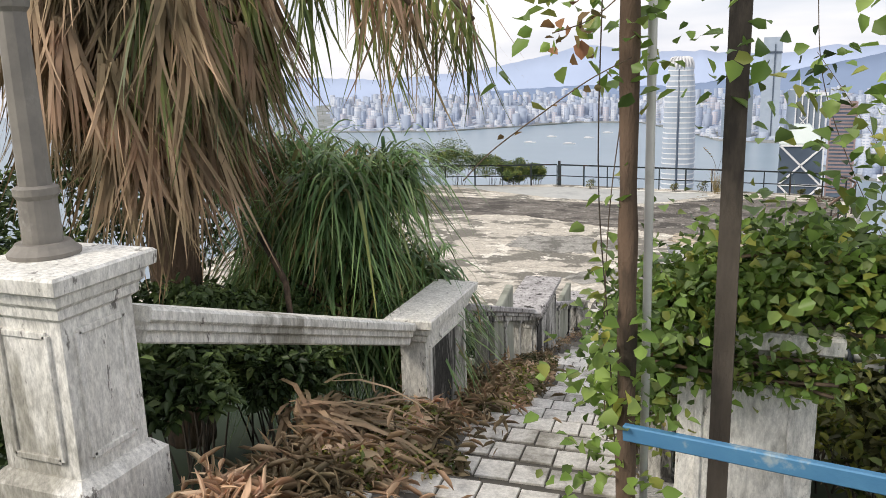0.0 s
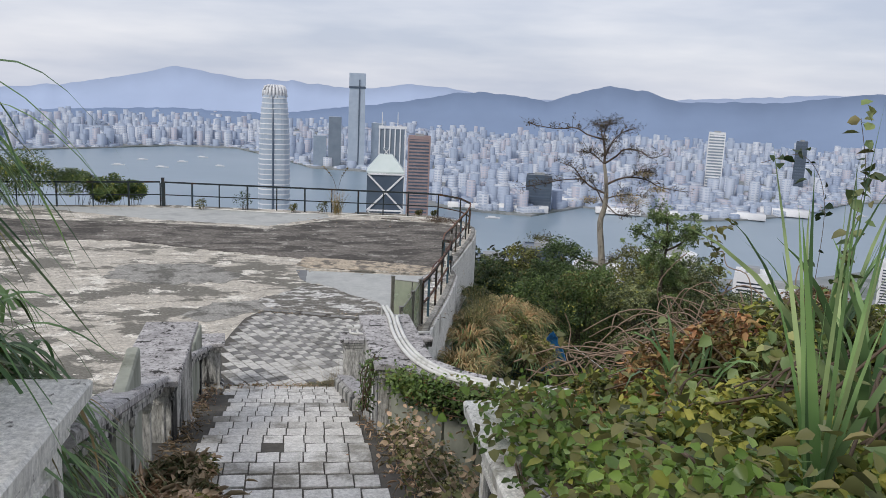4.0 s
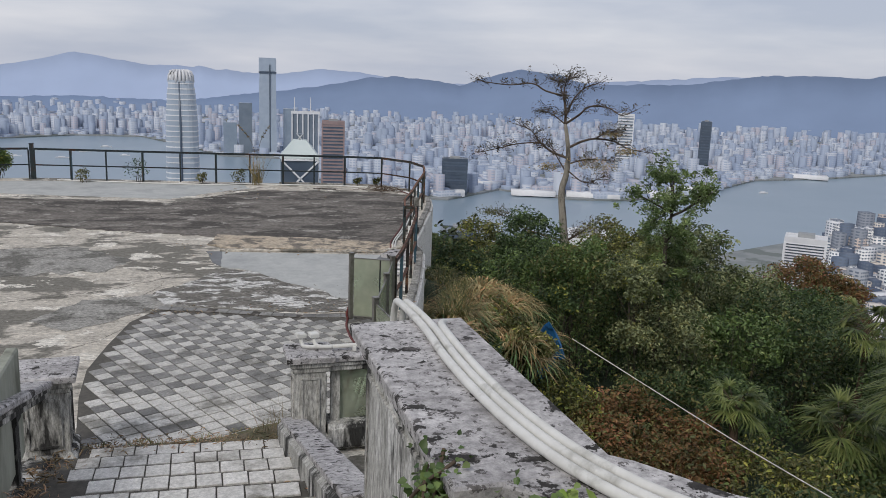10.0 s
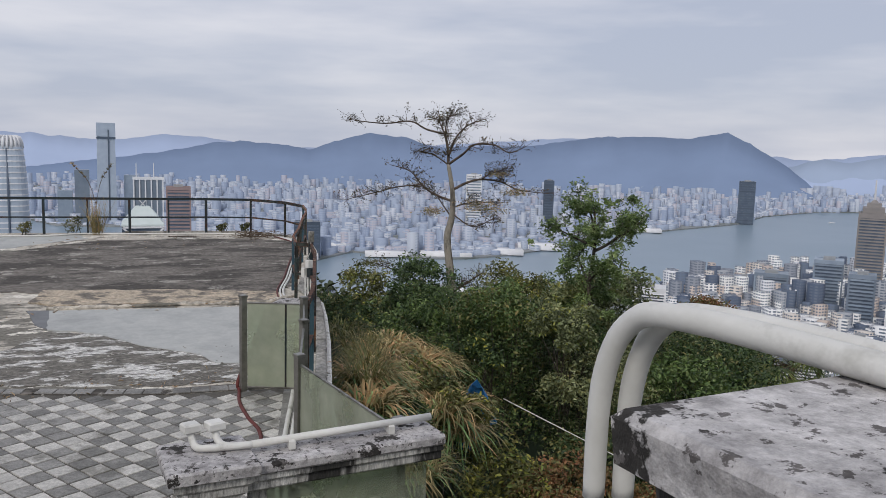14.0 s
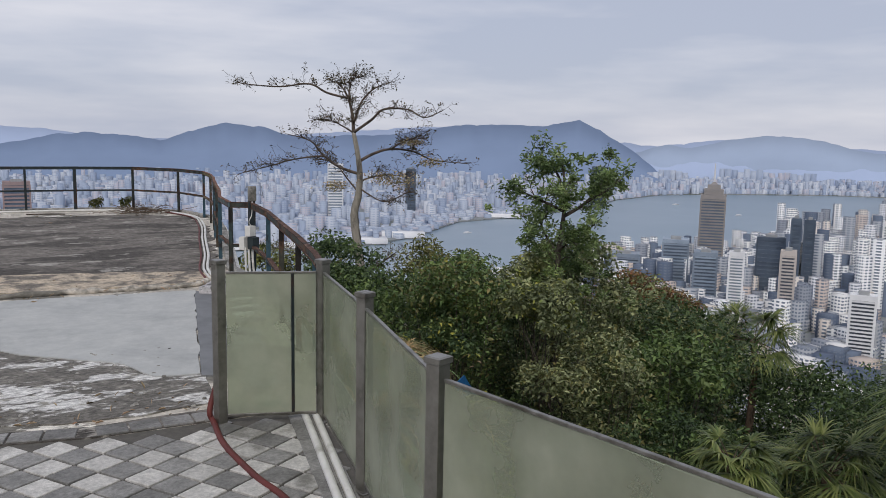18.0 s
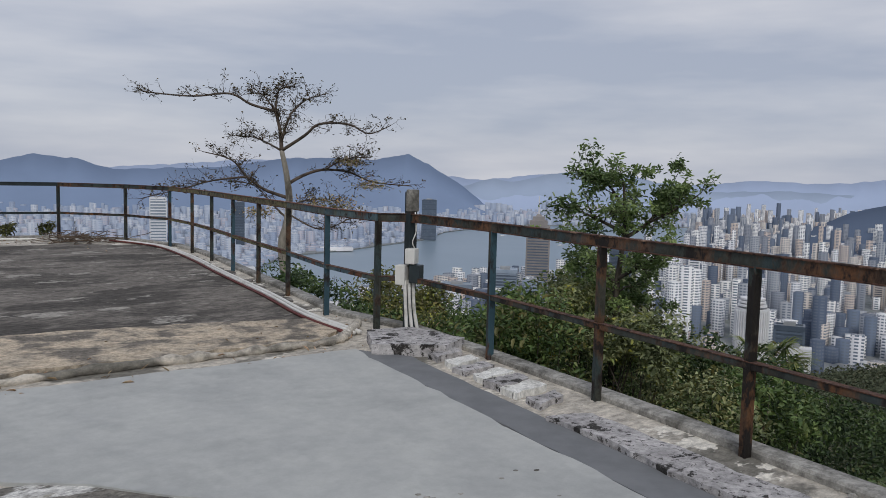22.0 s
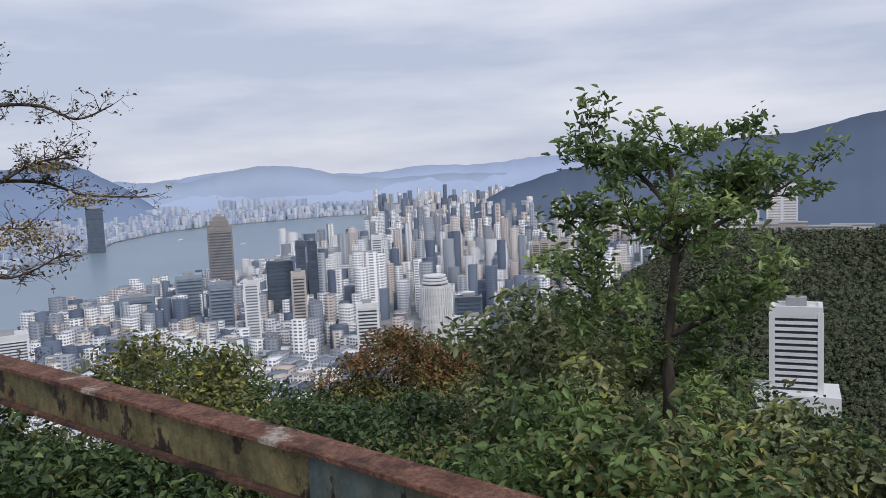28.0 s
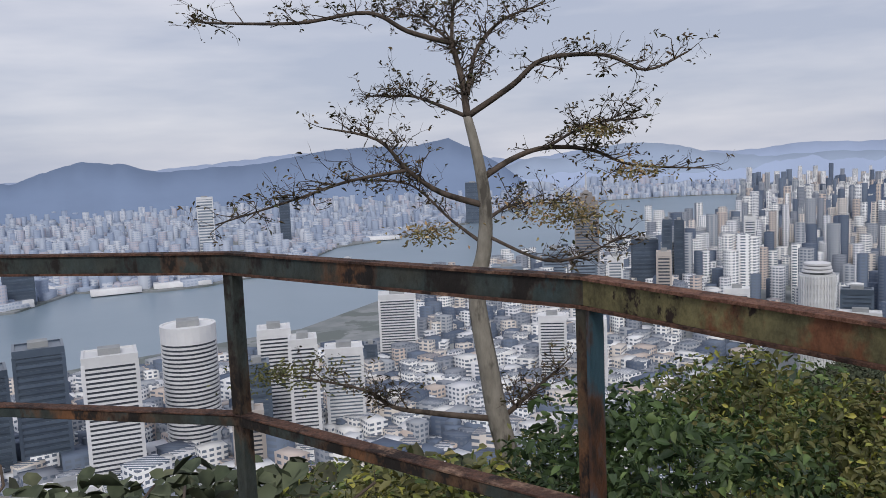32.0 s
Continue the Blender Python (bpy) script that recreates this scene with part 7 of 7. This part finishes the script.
creeper("ivy_creeper", [(-.05, -20.1, 5.55), (.25, -20.05, 5.7), (.6, -20.0, 5.75), (1.1, -19.9, 5.7)], 5200, .055, L_IVY, "fresh green creeper over the entrance pier", (L_GREEN, 1300, .05), .13)
creeper("ivy_creeper", [(-.02, -20.2, 5.42), (.25, -20.2, 5.4), (.6, -20.2, 5.42)], 900, .045, L_IVY, "creeper leaves hanging down the pier face", None, .06)
creeper("ivy_creeper", [(-.1, -20.1, 5.5), (-.16, -19.9, 5.2), (-.18, -19.8, 4.9)], 900, .045, L_IVY, "creeper curtain beside the entrance pier", None, .1)
creeper("ivy_creeper", [(-.06, -19.6, 5.25), (-.1, -18.5, 4.9), (-.14, -17.5, 4.55), (-.15, -16.3, 4.3)], 4400, .048, L_IVY, "creeper smothering the balustrade rail", (L_OLIVE, 1800, .05), .12)
creeper("ivy_creeper", [(-.3, -15.9, 3.5), (-.34, -14.4, 3.05), (-.4, -13.0, 2.6), (-.42, -11.6, 2.2)], 1900, .042, L_OLIVE, "dry-edged creeper along the stair edge", (L_DEAD, 700, .06), .1)
creeper("ivy_creeper", [(-.46, -11.12, 2.58), (-.16, -11.42, 2.6), (.24, -11.78, 2.63), (.86, -12.01, 2.65), (2.17, -12.5, 2.68), (4.17, -13.2, 2.74)], 5200, .048, L_GREEN, "ivy trailing over the return wall", (L_IVY, 1300, .05), .08)
creeper("ivy_creeper", [(-.3, -11.2, 2.5), (.1, -11.62, 2.5), (.8, -11.97, 2.5), (2.2, -12.5, 2.55)], 2600, .042, L_DARK, "dark ivy hanging below the wall coping", (L_RUST, 400, .04), .09)
creeper("ivy_creeper", [(-.72, -10.8, 2.7), (-.78, -10.8, 2.5), (-.82, -10.75, 2.1)], 420, .038, L_GREEN, "ivy sprig hanging at the wall corner", None, .06)
for x, y, top, r, m, lab in ((.4, -18.3, 4.95, .42, L_IVY, "bright green creeper mound beside the pier"), (1.4, -18.9, 5.4, .8, L_OLIVE, "olive shrub beyond the entrance pier"), (.4, -17.2, 4.6, .42, L_IVY, "leafy creeper mound beside the rail"), (1.35, -17.3, 4.85, .7, L_YELLOW, "yellow-green shrub beside the stairs"), (2.6, -18.2, 5.6, 1.0, L_OLIVE, "tall olive shrub beyond the stairs"), (.45, -16.0, 4.15, .4, L_OLIVE, "mixed shrub beside the stairs"), (1.35, -16.0, 4.4, .7, L_YELLOW, "yellowing shrub beside the stairs"), (2.5, -16.4, 4.9, 1.0, L_GREEN, "green shrub on the bank"), (1.4, -14.9, 3.8, .5, L_RUST, "russet bramble beside the stairs"), (2.6, -15.0, 4.3, .9, L_OLIVE, "olive bramble on the bank"), (2.0, -13.9, 4.2, .75, L_RUST, "russet bramble heap over the wall"), (3.0, -13.6, 4.4, .95, L_OLIVE, "olive bramble heap over the wall"), (2.6, -12.1, 3.3, .5, L_RUST, "low russet bramble on the wall"), (3.4, -12.4, 3.8, .7, L_OLIVE, "low olive bramble on the wall"), (4.2, -15.2, 4.4, 1.2, L_GREEN, "green shrub on the bank"), (4.2, -17.4, 5.2, 1.3, L_OLIVE, "olive shrub on the bank"), (3.6, -12.3, 3.0, .9, L_RUST, "russet bramble below the wall"), (.75, -14.9, 3.75, .5, L_OLIVE, "olive bramble beside the stairs"), (.8, -14.0, 3.5, .5, L_RUST, "russet bramble beside the wall"), (1.2, -13.3, 3.5, .55, L_OLIVE, "olive bramble heap over the wall"), (1.5, -14.3, 3.9, .6, L_YELLOW, "yellow-green bramble heap beside the stairs"), (1.7, -12.9, 3.5, .5, L_RUST, "russet bramble heap over the wall"), (2.4, -13.2, 3.9, .7, L_GREEN, "green leafy bramble heap over the wall"), (.7, -15.8, 4.0, .5, L_GREEN, "green shrub beside the stairs"), (3.2, -15.9, 5.0, .9, L_GREEN, "tall green shrub on the bank"), (.95, -12.65, 3.1, .42, L_RUST, "russet bramble trailing on the wall"), (1.5, -12.5, 3.25, .45, L_OLIVE, "olive bramble trailing on the wall"), (2.6, -14.3, 4.5, .7, L_OLIVE, "olive shrub on the bank")):
    mound(x, y, top, r, m, lab, int(3000 * r + 600), .07, .6, "shrub", "bank shrubs", k=18, extra=(L_YELLOW if m is not L_RUST else L_BRAMBLE, int(2400 * r), .08))
# dead vine tangle
vines = []
for _ in range(420):
    x, y = vr.uniform(1.5, 3.8), vr.uniform(-14.4, -11.4)
    z = 2.6 + .34 * (x - 1) + vr.uniform(-.6, .35)
    p = [Vector((x, y, z))]
    d = Vector(tuple(vr.normal(size=3)))
    for _ in range(5):
        d = (d + Vector(tuple(vr.normal(size=3) * .7)) + Vector((0, 0, -.3))).normalized()
        p.append(p[-1] + d * .22)
    vines.append((spline(p, 3), [.0065] * 16))
for _ in range(95):
    x, y = vr.uniform(1.2, 3.4), vr.uniform(-14.2, -11.6)
    z, a, q = 2.75 + .3 * (x - 1) + vr.uniform(-.3, .2), vr.uniform(0, 6.28), vr.uniform(.25, .6)
    p = [Vector((x + math.cos(a) * q * (u - 1.5), y + math.sin(a) * q * (u - 1.5) + vr.normal() * .05, z + q * .6 * math.sin(u * 1.047) + vr.normal() * .09)) for u in range(4)]
    vines.append((spline(p, 5), [.008] * 16))
place("dead_vines", tubes("dead_vines", vines, CANE, 4), "tangle of dry dead vines over brambles", "vines", kind="stuff")
# hand-sized vine leaves on the brambles, a broad reed and stalks twined with vine
BROAD = leafy("broad_vine_leaves", [(.12, .19, .07), (.20, .27, .10), (.28, .30, .12), (.09, .15, .06), (.24, .22, .10)])
for x, y, z in ((1.5, -14.5, 3.75), (2.1, -14.9, 4.05), (1.7, -13.6, 3.6), (2.6, -13.9, 4.1), (1.6, -15.6, 4.2), (2.2, -12.8, 3.35), (1.5, -16.6, 4.6)):
    creeper("broad_leaf_vine", [(x - .35, y - .3, z - .15), (x, y, z + .06), (x + .4, y + .25, z - .1)], 75, .1, BROAD, "broad-leaved vine sprawling over the brambles", None, .2)
grass("broad_reed", 1.55, -14.2, 3.4, 22, 1.6, .026, L_GRASS, "broad-bladed reed arching above the brambles", .12, .42, .55)
grass("broad_reed", 1.95, -14.6, 3.6, 16, 1.3, .026, L_PALM, "broad-bladed reed leaning over the vines", .12, .55, .7)
# posts and thin trunks beside the entrance
post_a = thing("young_trunk", (-.01, -20.92, 4.6), "thin brown tree trunk wrapped by creeper", "tree")
s = spline([(-.05, -20.8, 4.6), (-.06, -20.8, 5.6), (-.07, -20.8, 6.4), (-.09, -20.8, 8.4)], 6)
part("trunk", tubes("trunk", [(s, [.034 - .005 * i / (len(s) - 1) + .004 * math.sin(i * 2.1) for i in range(len(s))])], BARK_BROWN, 11), post_a)
for z0, n_, sx in ((6.62, 70, .16), (6.8, 60, .2), (5.75, 60, .12), (5.5, 110, .14), (5.2, 70, .12)):
    part("leaf_spray", leaf_mesh("leaf_spray", np.array((-.08, -20.8, z0)) + vr.normal(size=(n_, 3)) * (sx, .1, .07), .06, L_IVY, vr, .85, keep=.4), post_a, kind="stuff")
for k in range(1):
    vine_ = spline([(-.08 + vr.normal() * .03, -20.8, 5.0), (-.13 + vr.normal() * .03, -20.8, 5.7), (-.14 + vr.normal() * .03, -20.8, 6.3), (-.1 + vr.normal() * .04, -20.8, 7.3)], 6)
    part("vine_stem", tubes("vine_stem", [(vine_, [.0025] * len(vine_))], BARK_LIMB, 5), post_a)
pole = thing("pale_pole", (.03, -20.82, 4.6), "thin pale plastic pole beside the trunk", "pole")
part("shaft", tubes("shaft", [([(.0, -20.72, 4.6), (-.025, -20.72, 8.2)], [.015, .015])], PVC, 10), pole)
pb = thing("dark_post", (.25, -20.37, 4.6), "dark weathered timber post among creepers", "post")
part("shaft", stack("shaft", .24, -20.48, .036, .036, [(4.5, 0), (8.4, 0)], BARK_DARK), pb)
for dx, z0, n_ in ((.12, 6.55, 40), (.3, 6.4, 46), (.5, 6.62, 50), (.3, 6.15, 30), (.6, 6.3, 40)):
    part("leaf_spray", leaf_mesh("leaf_spray", np.array((.27 + dx, -20.42, z0)) + vr.normal(size=(n_, 3)) * (.14, .14, .08), .065, L_IVY, vr, .85, keep=.4), pb, kind="stuff")
# hanging sprays in front of the view
def spray(pts, n, size, material, label):
    t = thing("hanging_spray", tuple(pts[0]), label, "vine", "hanging sprays")
    s = spline(pts, 8)
    part("stem", tubes("stem", [(s, [.002] * len(s))], TWIG, 5), t)
    q = np.array([s[int(k)][:] for k in vr.integers(4, len(s), n)])
    part("foliage", leaf_mesh("foliage", q + vr.normal(size=q.shape) * .03, size * .72, material, vr, .85, keep=.3), t)


spray([(-.06, -20.85, 6.62), (-.16, -21.0, 6.56), (-.27, -21.15, 6.47), (-.37, -21.3, 6.38), (-.42, -21.4, 6.31)], 9, .032, L_RUST, "thin leafy vine reaching over the steps")
spray([(-.03, -20.92, 6.85), (-.16, -20.95, 6.74), (-.28, -20.97, 6.7)], 16, .07, L_RUST, "thin vine with reddish leaves")
spray([(.5, -19.7, 6.9), (.55, -19.6, 6.5), (.7, -19.5, 6.1), (.9, -19.4, 5.7)], 18, .08, L_DARK, "thin drooping vine with dark leaves")
spray([(1.0, -19.4, 6.9), (1.05, -19.3, 6.3), (1.25, -19.2, 5.8)], 30, .085, L_GREEN, "leafy vine hanging beside the stairs")
spray([(-.1, -20.8, 6.4), (-.13, -20.8, 6.1), (-.14, -20.8, 5.7), (-.13, -20.8, 5.35)], 26, .07, L_IVY, "ivy stem hanging from the trunk")
spray([(1.5, -17.3, 6.4), (1.3, -17.2, 6.0), (1.4, -17.0, 5.4)], 16, .08, L_DARK, "thin twig with dark leaves")
spray([(.9, -18.2, 5.2), (1.0, -18.0, 5.9), (.8, -17.9, 6.3), (.6, -17.8, 6.6)], 12, .08, L_OLIVE, "thin bare twig rising above the shrubs")
grass("tall_reed", .62, -17.4, 4.5, 14, 1.2, .02, L_GRASS, "tall broad-bladed reed beside the stairs", .04, .1, .04)
grass("tall_reed", 1.75, -16.0, 4.1, 22, 1.7, .03, L_GRASS, "tall arching reed beside the stairs", .1, .4, .35)
grass("tall_reed", 2.25, -14.7, 3.9, 22, 1.9, .034, L_GRASS, "arching reed over the brambles", .1, .35, .3)
spray([(2.05, -14.95, 3.6), (2.12, -15.0, 4.3), (2.1, -15.05, 4.9), (2.2, -15.0, 5.35), (2.1, -15.02, 5.75)], 70, .12, BROAD, "tall stalk twined with a leafy vine")
spray([(2.0, -14.9, 3.6), (1.98, -14.95, 4.5), (1.95, -15.0, 5.2), (1.75, -15.05, 5.5), (1.5, -15.0, 5.45)], 26, .1, L_DARK, "arching dark vine stem above brambles")
# sheet of blue plastic and a rope on the slope
tv, tf = [], []
for i in range(9):
    for j in range(9):
        tv.append((5.0 + i * .12 + .04 * math.sin(j), 5.2 + j * .06, -2.75 + .95 * math.sin(i * .4) * math.cos(j * .3) + .05 * vr.normal()))
for i in range(8):
    for j in range(8):
        tf.append((i * 9 + j, i * 9 + j + 9, i * 9 + j + 10, i * 9 + j + 1))
tarp = mesh_of("blue_sheet", tv, tf, TARP)
ob = place("blue_sheet", tarp, "crumpled blue plastic sheet caught in grass", "plastic sheet")
sol = ob.modifiers.new("thickness", "SOLIDIFY")
sol.thickness = .01
rope = spline([(6.2, 5.4, -2.3), (7.0, 2.6, -2.55), (7.4, -.6, -2.5), (7.4, -4.0, -2.1)], 8)
place("slope_rope", tubes("slope_rope", [(rope, [.012] * len(rope))], PVC, 5), "thin pale rope strung across the slope", "rope")

spray([(2.0, -13.5, 3.8), (2.1, -13.3, 4.4), (2.0, -13.2, 4.7), (2.3, -13.1, 4.75)], 60, .09, L_OLIVE, "bramble spray rising above the heap")

# weeds and dead stalks in the soil at the foot of the steps
for x, y in ((-3.2, -4.8), (-2.7, -4.76), (-2.1, -4.7), (-1.6, -4.55), (-1.3, -4.4)):
    grass("foot_weed", x, y, .03, 90, .16, .004, L_OLIVE, "low weeds in soil at the step", .22, 1.1, .8, tuft=L_STRAW)
for x, y in ((-1.25, -4.6), (-1.4, -4.45)):
    grass("dead_stalk", x, y, .03, 16, .55, .003, L_DEAD, "thin dead stalks beside the kerb", .1, .45, .15)
# dry vines heaped in the corner of the terrace, a fallen stick, stones
heap = []
for _ in range(90):
    a = vr.uniform(0, 6.28)
    p = [Vector((2.75 + vr.normal() * .35, 15.5 + vr.normal() * .28, .03 + abs(vr.normal()) * .05))]
    d = Vector((math.cos(a), math.sin(a), .1))
    for _ in range(4):
        d = (d + Vector(tuple(vr.normal(size=3) * (.5, .5, .12)))).normalized()
        q = p[-1] + d * .13
        q.z = max(.015, min(.2, q.z))
        p.append(q)
    heap.append((p, [.006] * 5))
place("dry_vine_heap", tubes("dry_vine_heap", heap, TWIG, 4), "heap of dry vines in the terrace corner", "vines", kind="stuff")
place("fallen_stick", tubes("fallen_stick", [(spline([(.2, 15.9, .03), (.6, 15.75, .04), (1.0, 15.7, .03)], 4), [.014] * 9)], BARK_LIMB, 6), "fallen stick on the terrace concrete", "stick")
sv_, sf_ = [], []
for _ in range(260):
    x, y = (vr.uniform(-3.4, .2), vr.uniform(.2, 2.4)) if vr.random() < .7 else (vr.uniform(.4, 1.2), vr.uniform(.1, 1.2))
    k0, r_ = len(sv_), vr.uniform(.006, .02)
    for ux, uy, uz in ((-1, -.8, 0), (1, -1, 0), (.9, 1, 0), (-1, .9, 0), (-.5, -.4, .7), (.6, -.5, .8), (.4, .5, .6), (-.5, .4, .7)):
        sv_.append((x + ux * r_ * vr.uniform(.7, 1.2), y + uy * r_ * vr.uniform(.7, 1.2), .012 + uz * r_))
    sf_ += [tuple(k0 + q for q in fq) for fq in ((4, 5, 6, 7), (0, 1, 5, 4), (1, 2, 6, 5), (2, 3, 7, 6), (3, 0, 4, 7))]
place("loose_rubble", mesh_of("loose_rubble", sv_, sf_, GREY_PATCH), "small loose rubble on the worn floor", "rubble", kind="stuff")

# ---- tiles, laid one by one ----
def tile_mesh(name, a, b, t, material):
    """A square tile with a broken edge."""
    e = .004
    rows = [(0, 0), (t - e, 0), (t, -e)]
    return rings_mesh(name, [[(sx * (a / 2 + o), sy * (b / 2 + o), z) for sx, sy in ((-1, -1), (1, -1), (1, 1), (-1, 1))] for z, o in rows], material)


tr = random.Random(8)
floor = thing("floor_tiles", (-1.6, -2, 0), "diagonal chequered floor of grey and pale tiles", "floor", kind="structure")
bed = [(-3.4, -4.95), (-3.73, -3.1), (-3.83, -2.1), (-3.75, -1.1), (-3.6, .12), (-3.27, .8), (-2.3, .57), (-1.55, .32), (-.8, .12), (.72, .02), (.42, -1.5), (.05, -2.85), (-.2, -4.3), (-.7, -4.4), (-1.15, -4.95)]
part("mortar_bed", slab_of("mortar_bed", bed, -.05, .006, JOINT), floor)


def inside(x, y, poly):
    hit = False
    for (a, b), (c, d) in zip(poly, poly[1:] + poly[:1]):
        if (b > y) != (d > y) and x < (c - a) * (y - b) / (d - b) + a:
            hit = not hit
    return hit


S = .21
LIGHT, DARKT = tile_mesh("tile", S - .019, S - .019, .016, TILE_LIGHT), tile_mesh("tile", S - .019, S - .019, .016, TILE_DARK)
turn = radians(-15 + 45)
c, s = math.cos(turn), math.sin(turn)
spots = []
for i in range(-40, 40):
    for j in range(-40, 40):
        x, y = -1.6 + (i * c - j * s) * S, -2 + (i * s + j * c) * S
        corners = [(x + (u * c - v * s) * S * .46, y + (u * s + v * c) * S * .46) for u, v in ((-1, -1), (1, -1), (1, 1), (-1, 1))]
        if all(inside(p, q, bed) for p, q in corners) and not (-1.25 < x < -.6 and y < -4.6):
            spots.append((abs(y + .9) + .4 * abs(x + 1.5), x, y, (i + j) % 2))
spots.sort()
rest = {0: [], 1: []}
for k, (_, x, y, par) in enumerate(spots):
    pale = par == 0 or (y < -3.1 and tr.random() < .75)
    if tr.random() < .1:
        pale = not pale
    m = Matrix.Translation((x, y, .004 + tr.uniform(-.002, .003))) @ Euler((tr.uniform(-.012, .012), tr.uniform(-.012, .012), turn + tr.uniform(-.015, .015))).to_matrix().to_4x4()
    if k < 300:
        piece("tile", LIGHT if pale else DARKT, m, floor)
    else:
        rest[0 if pale else 1].append(m)
for key, base in ((0, LIGHT), (1, DARKT)):
    if rest[key]:
        V, F = [], []
        bv = np.array([v.co[:] for v in base.vertices])
        for m in rest[key]:
            k = len(V)
            V += [m @ Vector(v) for v in bv]
            F += [tuple(i + k for i in p.vertices) for p in base.polygons]
        tagged(part("other_tiles", mesh_of("other_tiles", V, F, base.materials[0]), floor), kind="stuff")

# border of thin plain tiles along the glass fence
BORDER = tile_mesh("border_tile", .26, .2, .014, TILE_DARK)
for k in range(11):
    u = (k + .5) / 11
    x, y = .56 + (-.1 - .56) * u, -.12 + (-2.9 + .12) * u
    piece("border_tile", BORDER, Matrix.Translation((x, y, .012)) @ Euler((0, 0, radians(-104))).to_matrix().to_4x4(), floor)

# one row of square tiles between the chequer and the worn border
ROW = tile_mesh("border_tile", .2, .18, .014, TILE_DARK)
for (x, y), (u, v) in zip(bed[5:9], bed[6:10]):
    L = math.hypot(u - x, v - y)
    a = math.atan2(v - y, u - x)
    for k in range(int(L / .215)):
        f = (k + .5) * .215
        piece("border_tile", ROW, Matrix.Translation((x + (u - x) * f / L - .11 * math.sin(a), y + (v - y) * f / L + .11 * math.cos(a), .008)) @ Euler((0, 0, a)).to_matrix().to_4x4(), floor)

# stair treads: two rows of square tiles on each
ST = .222
STILE = tile_mesh("stair_tile", ST - .014, ST - .014, .02, TILE_STAIR)
n_piece = 0
V, F = [], []
bv = [v.co.copy() for v in STILE.vertices]
for i in range(STEPS + 4):
    for r in range(2):
        y = Y0 - i * TREAD - .145 - r * .28
        z = RISE * min(i + 1, STEPS)
        off = tr.uniform(-.05, .05) if r == 0 else off
        x = xr(y) - ST / 2 + off
        while x > xl(y) - .1:
            skip = tr.random() < .012 or (i > 20 and x < xl(y) + .15 and tr.random() < .5)
            m = Matrix.Translation((x, y, z - .004 + tr.uniform(-.002, .004))) @ Euler((tr.uniform(-.014, .014), tr.uniform(-.014, .014), radians(4) + tr.uniform(-.02, .02))).to_matrix().to_4x4()
            if not skip:
                if n_piece < 300 and (i > 2):
                    piece("stair_tile", STILE, m, stairs)
                    n_piece += 1
                else:
                    k = len(V)
                    V += [m @ v for v in bv]
                    F += [tuple(q + k for q in p.vertices) for p in STILE.polygons]
            x -= ST
tagged(part("other_treads", mesh_of("other_treads", V, F, TILE_STAIR), stairs), kind="stuff")
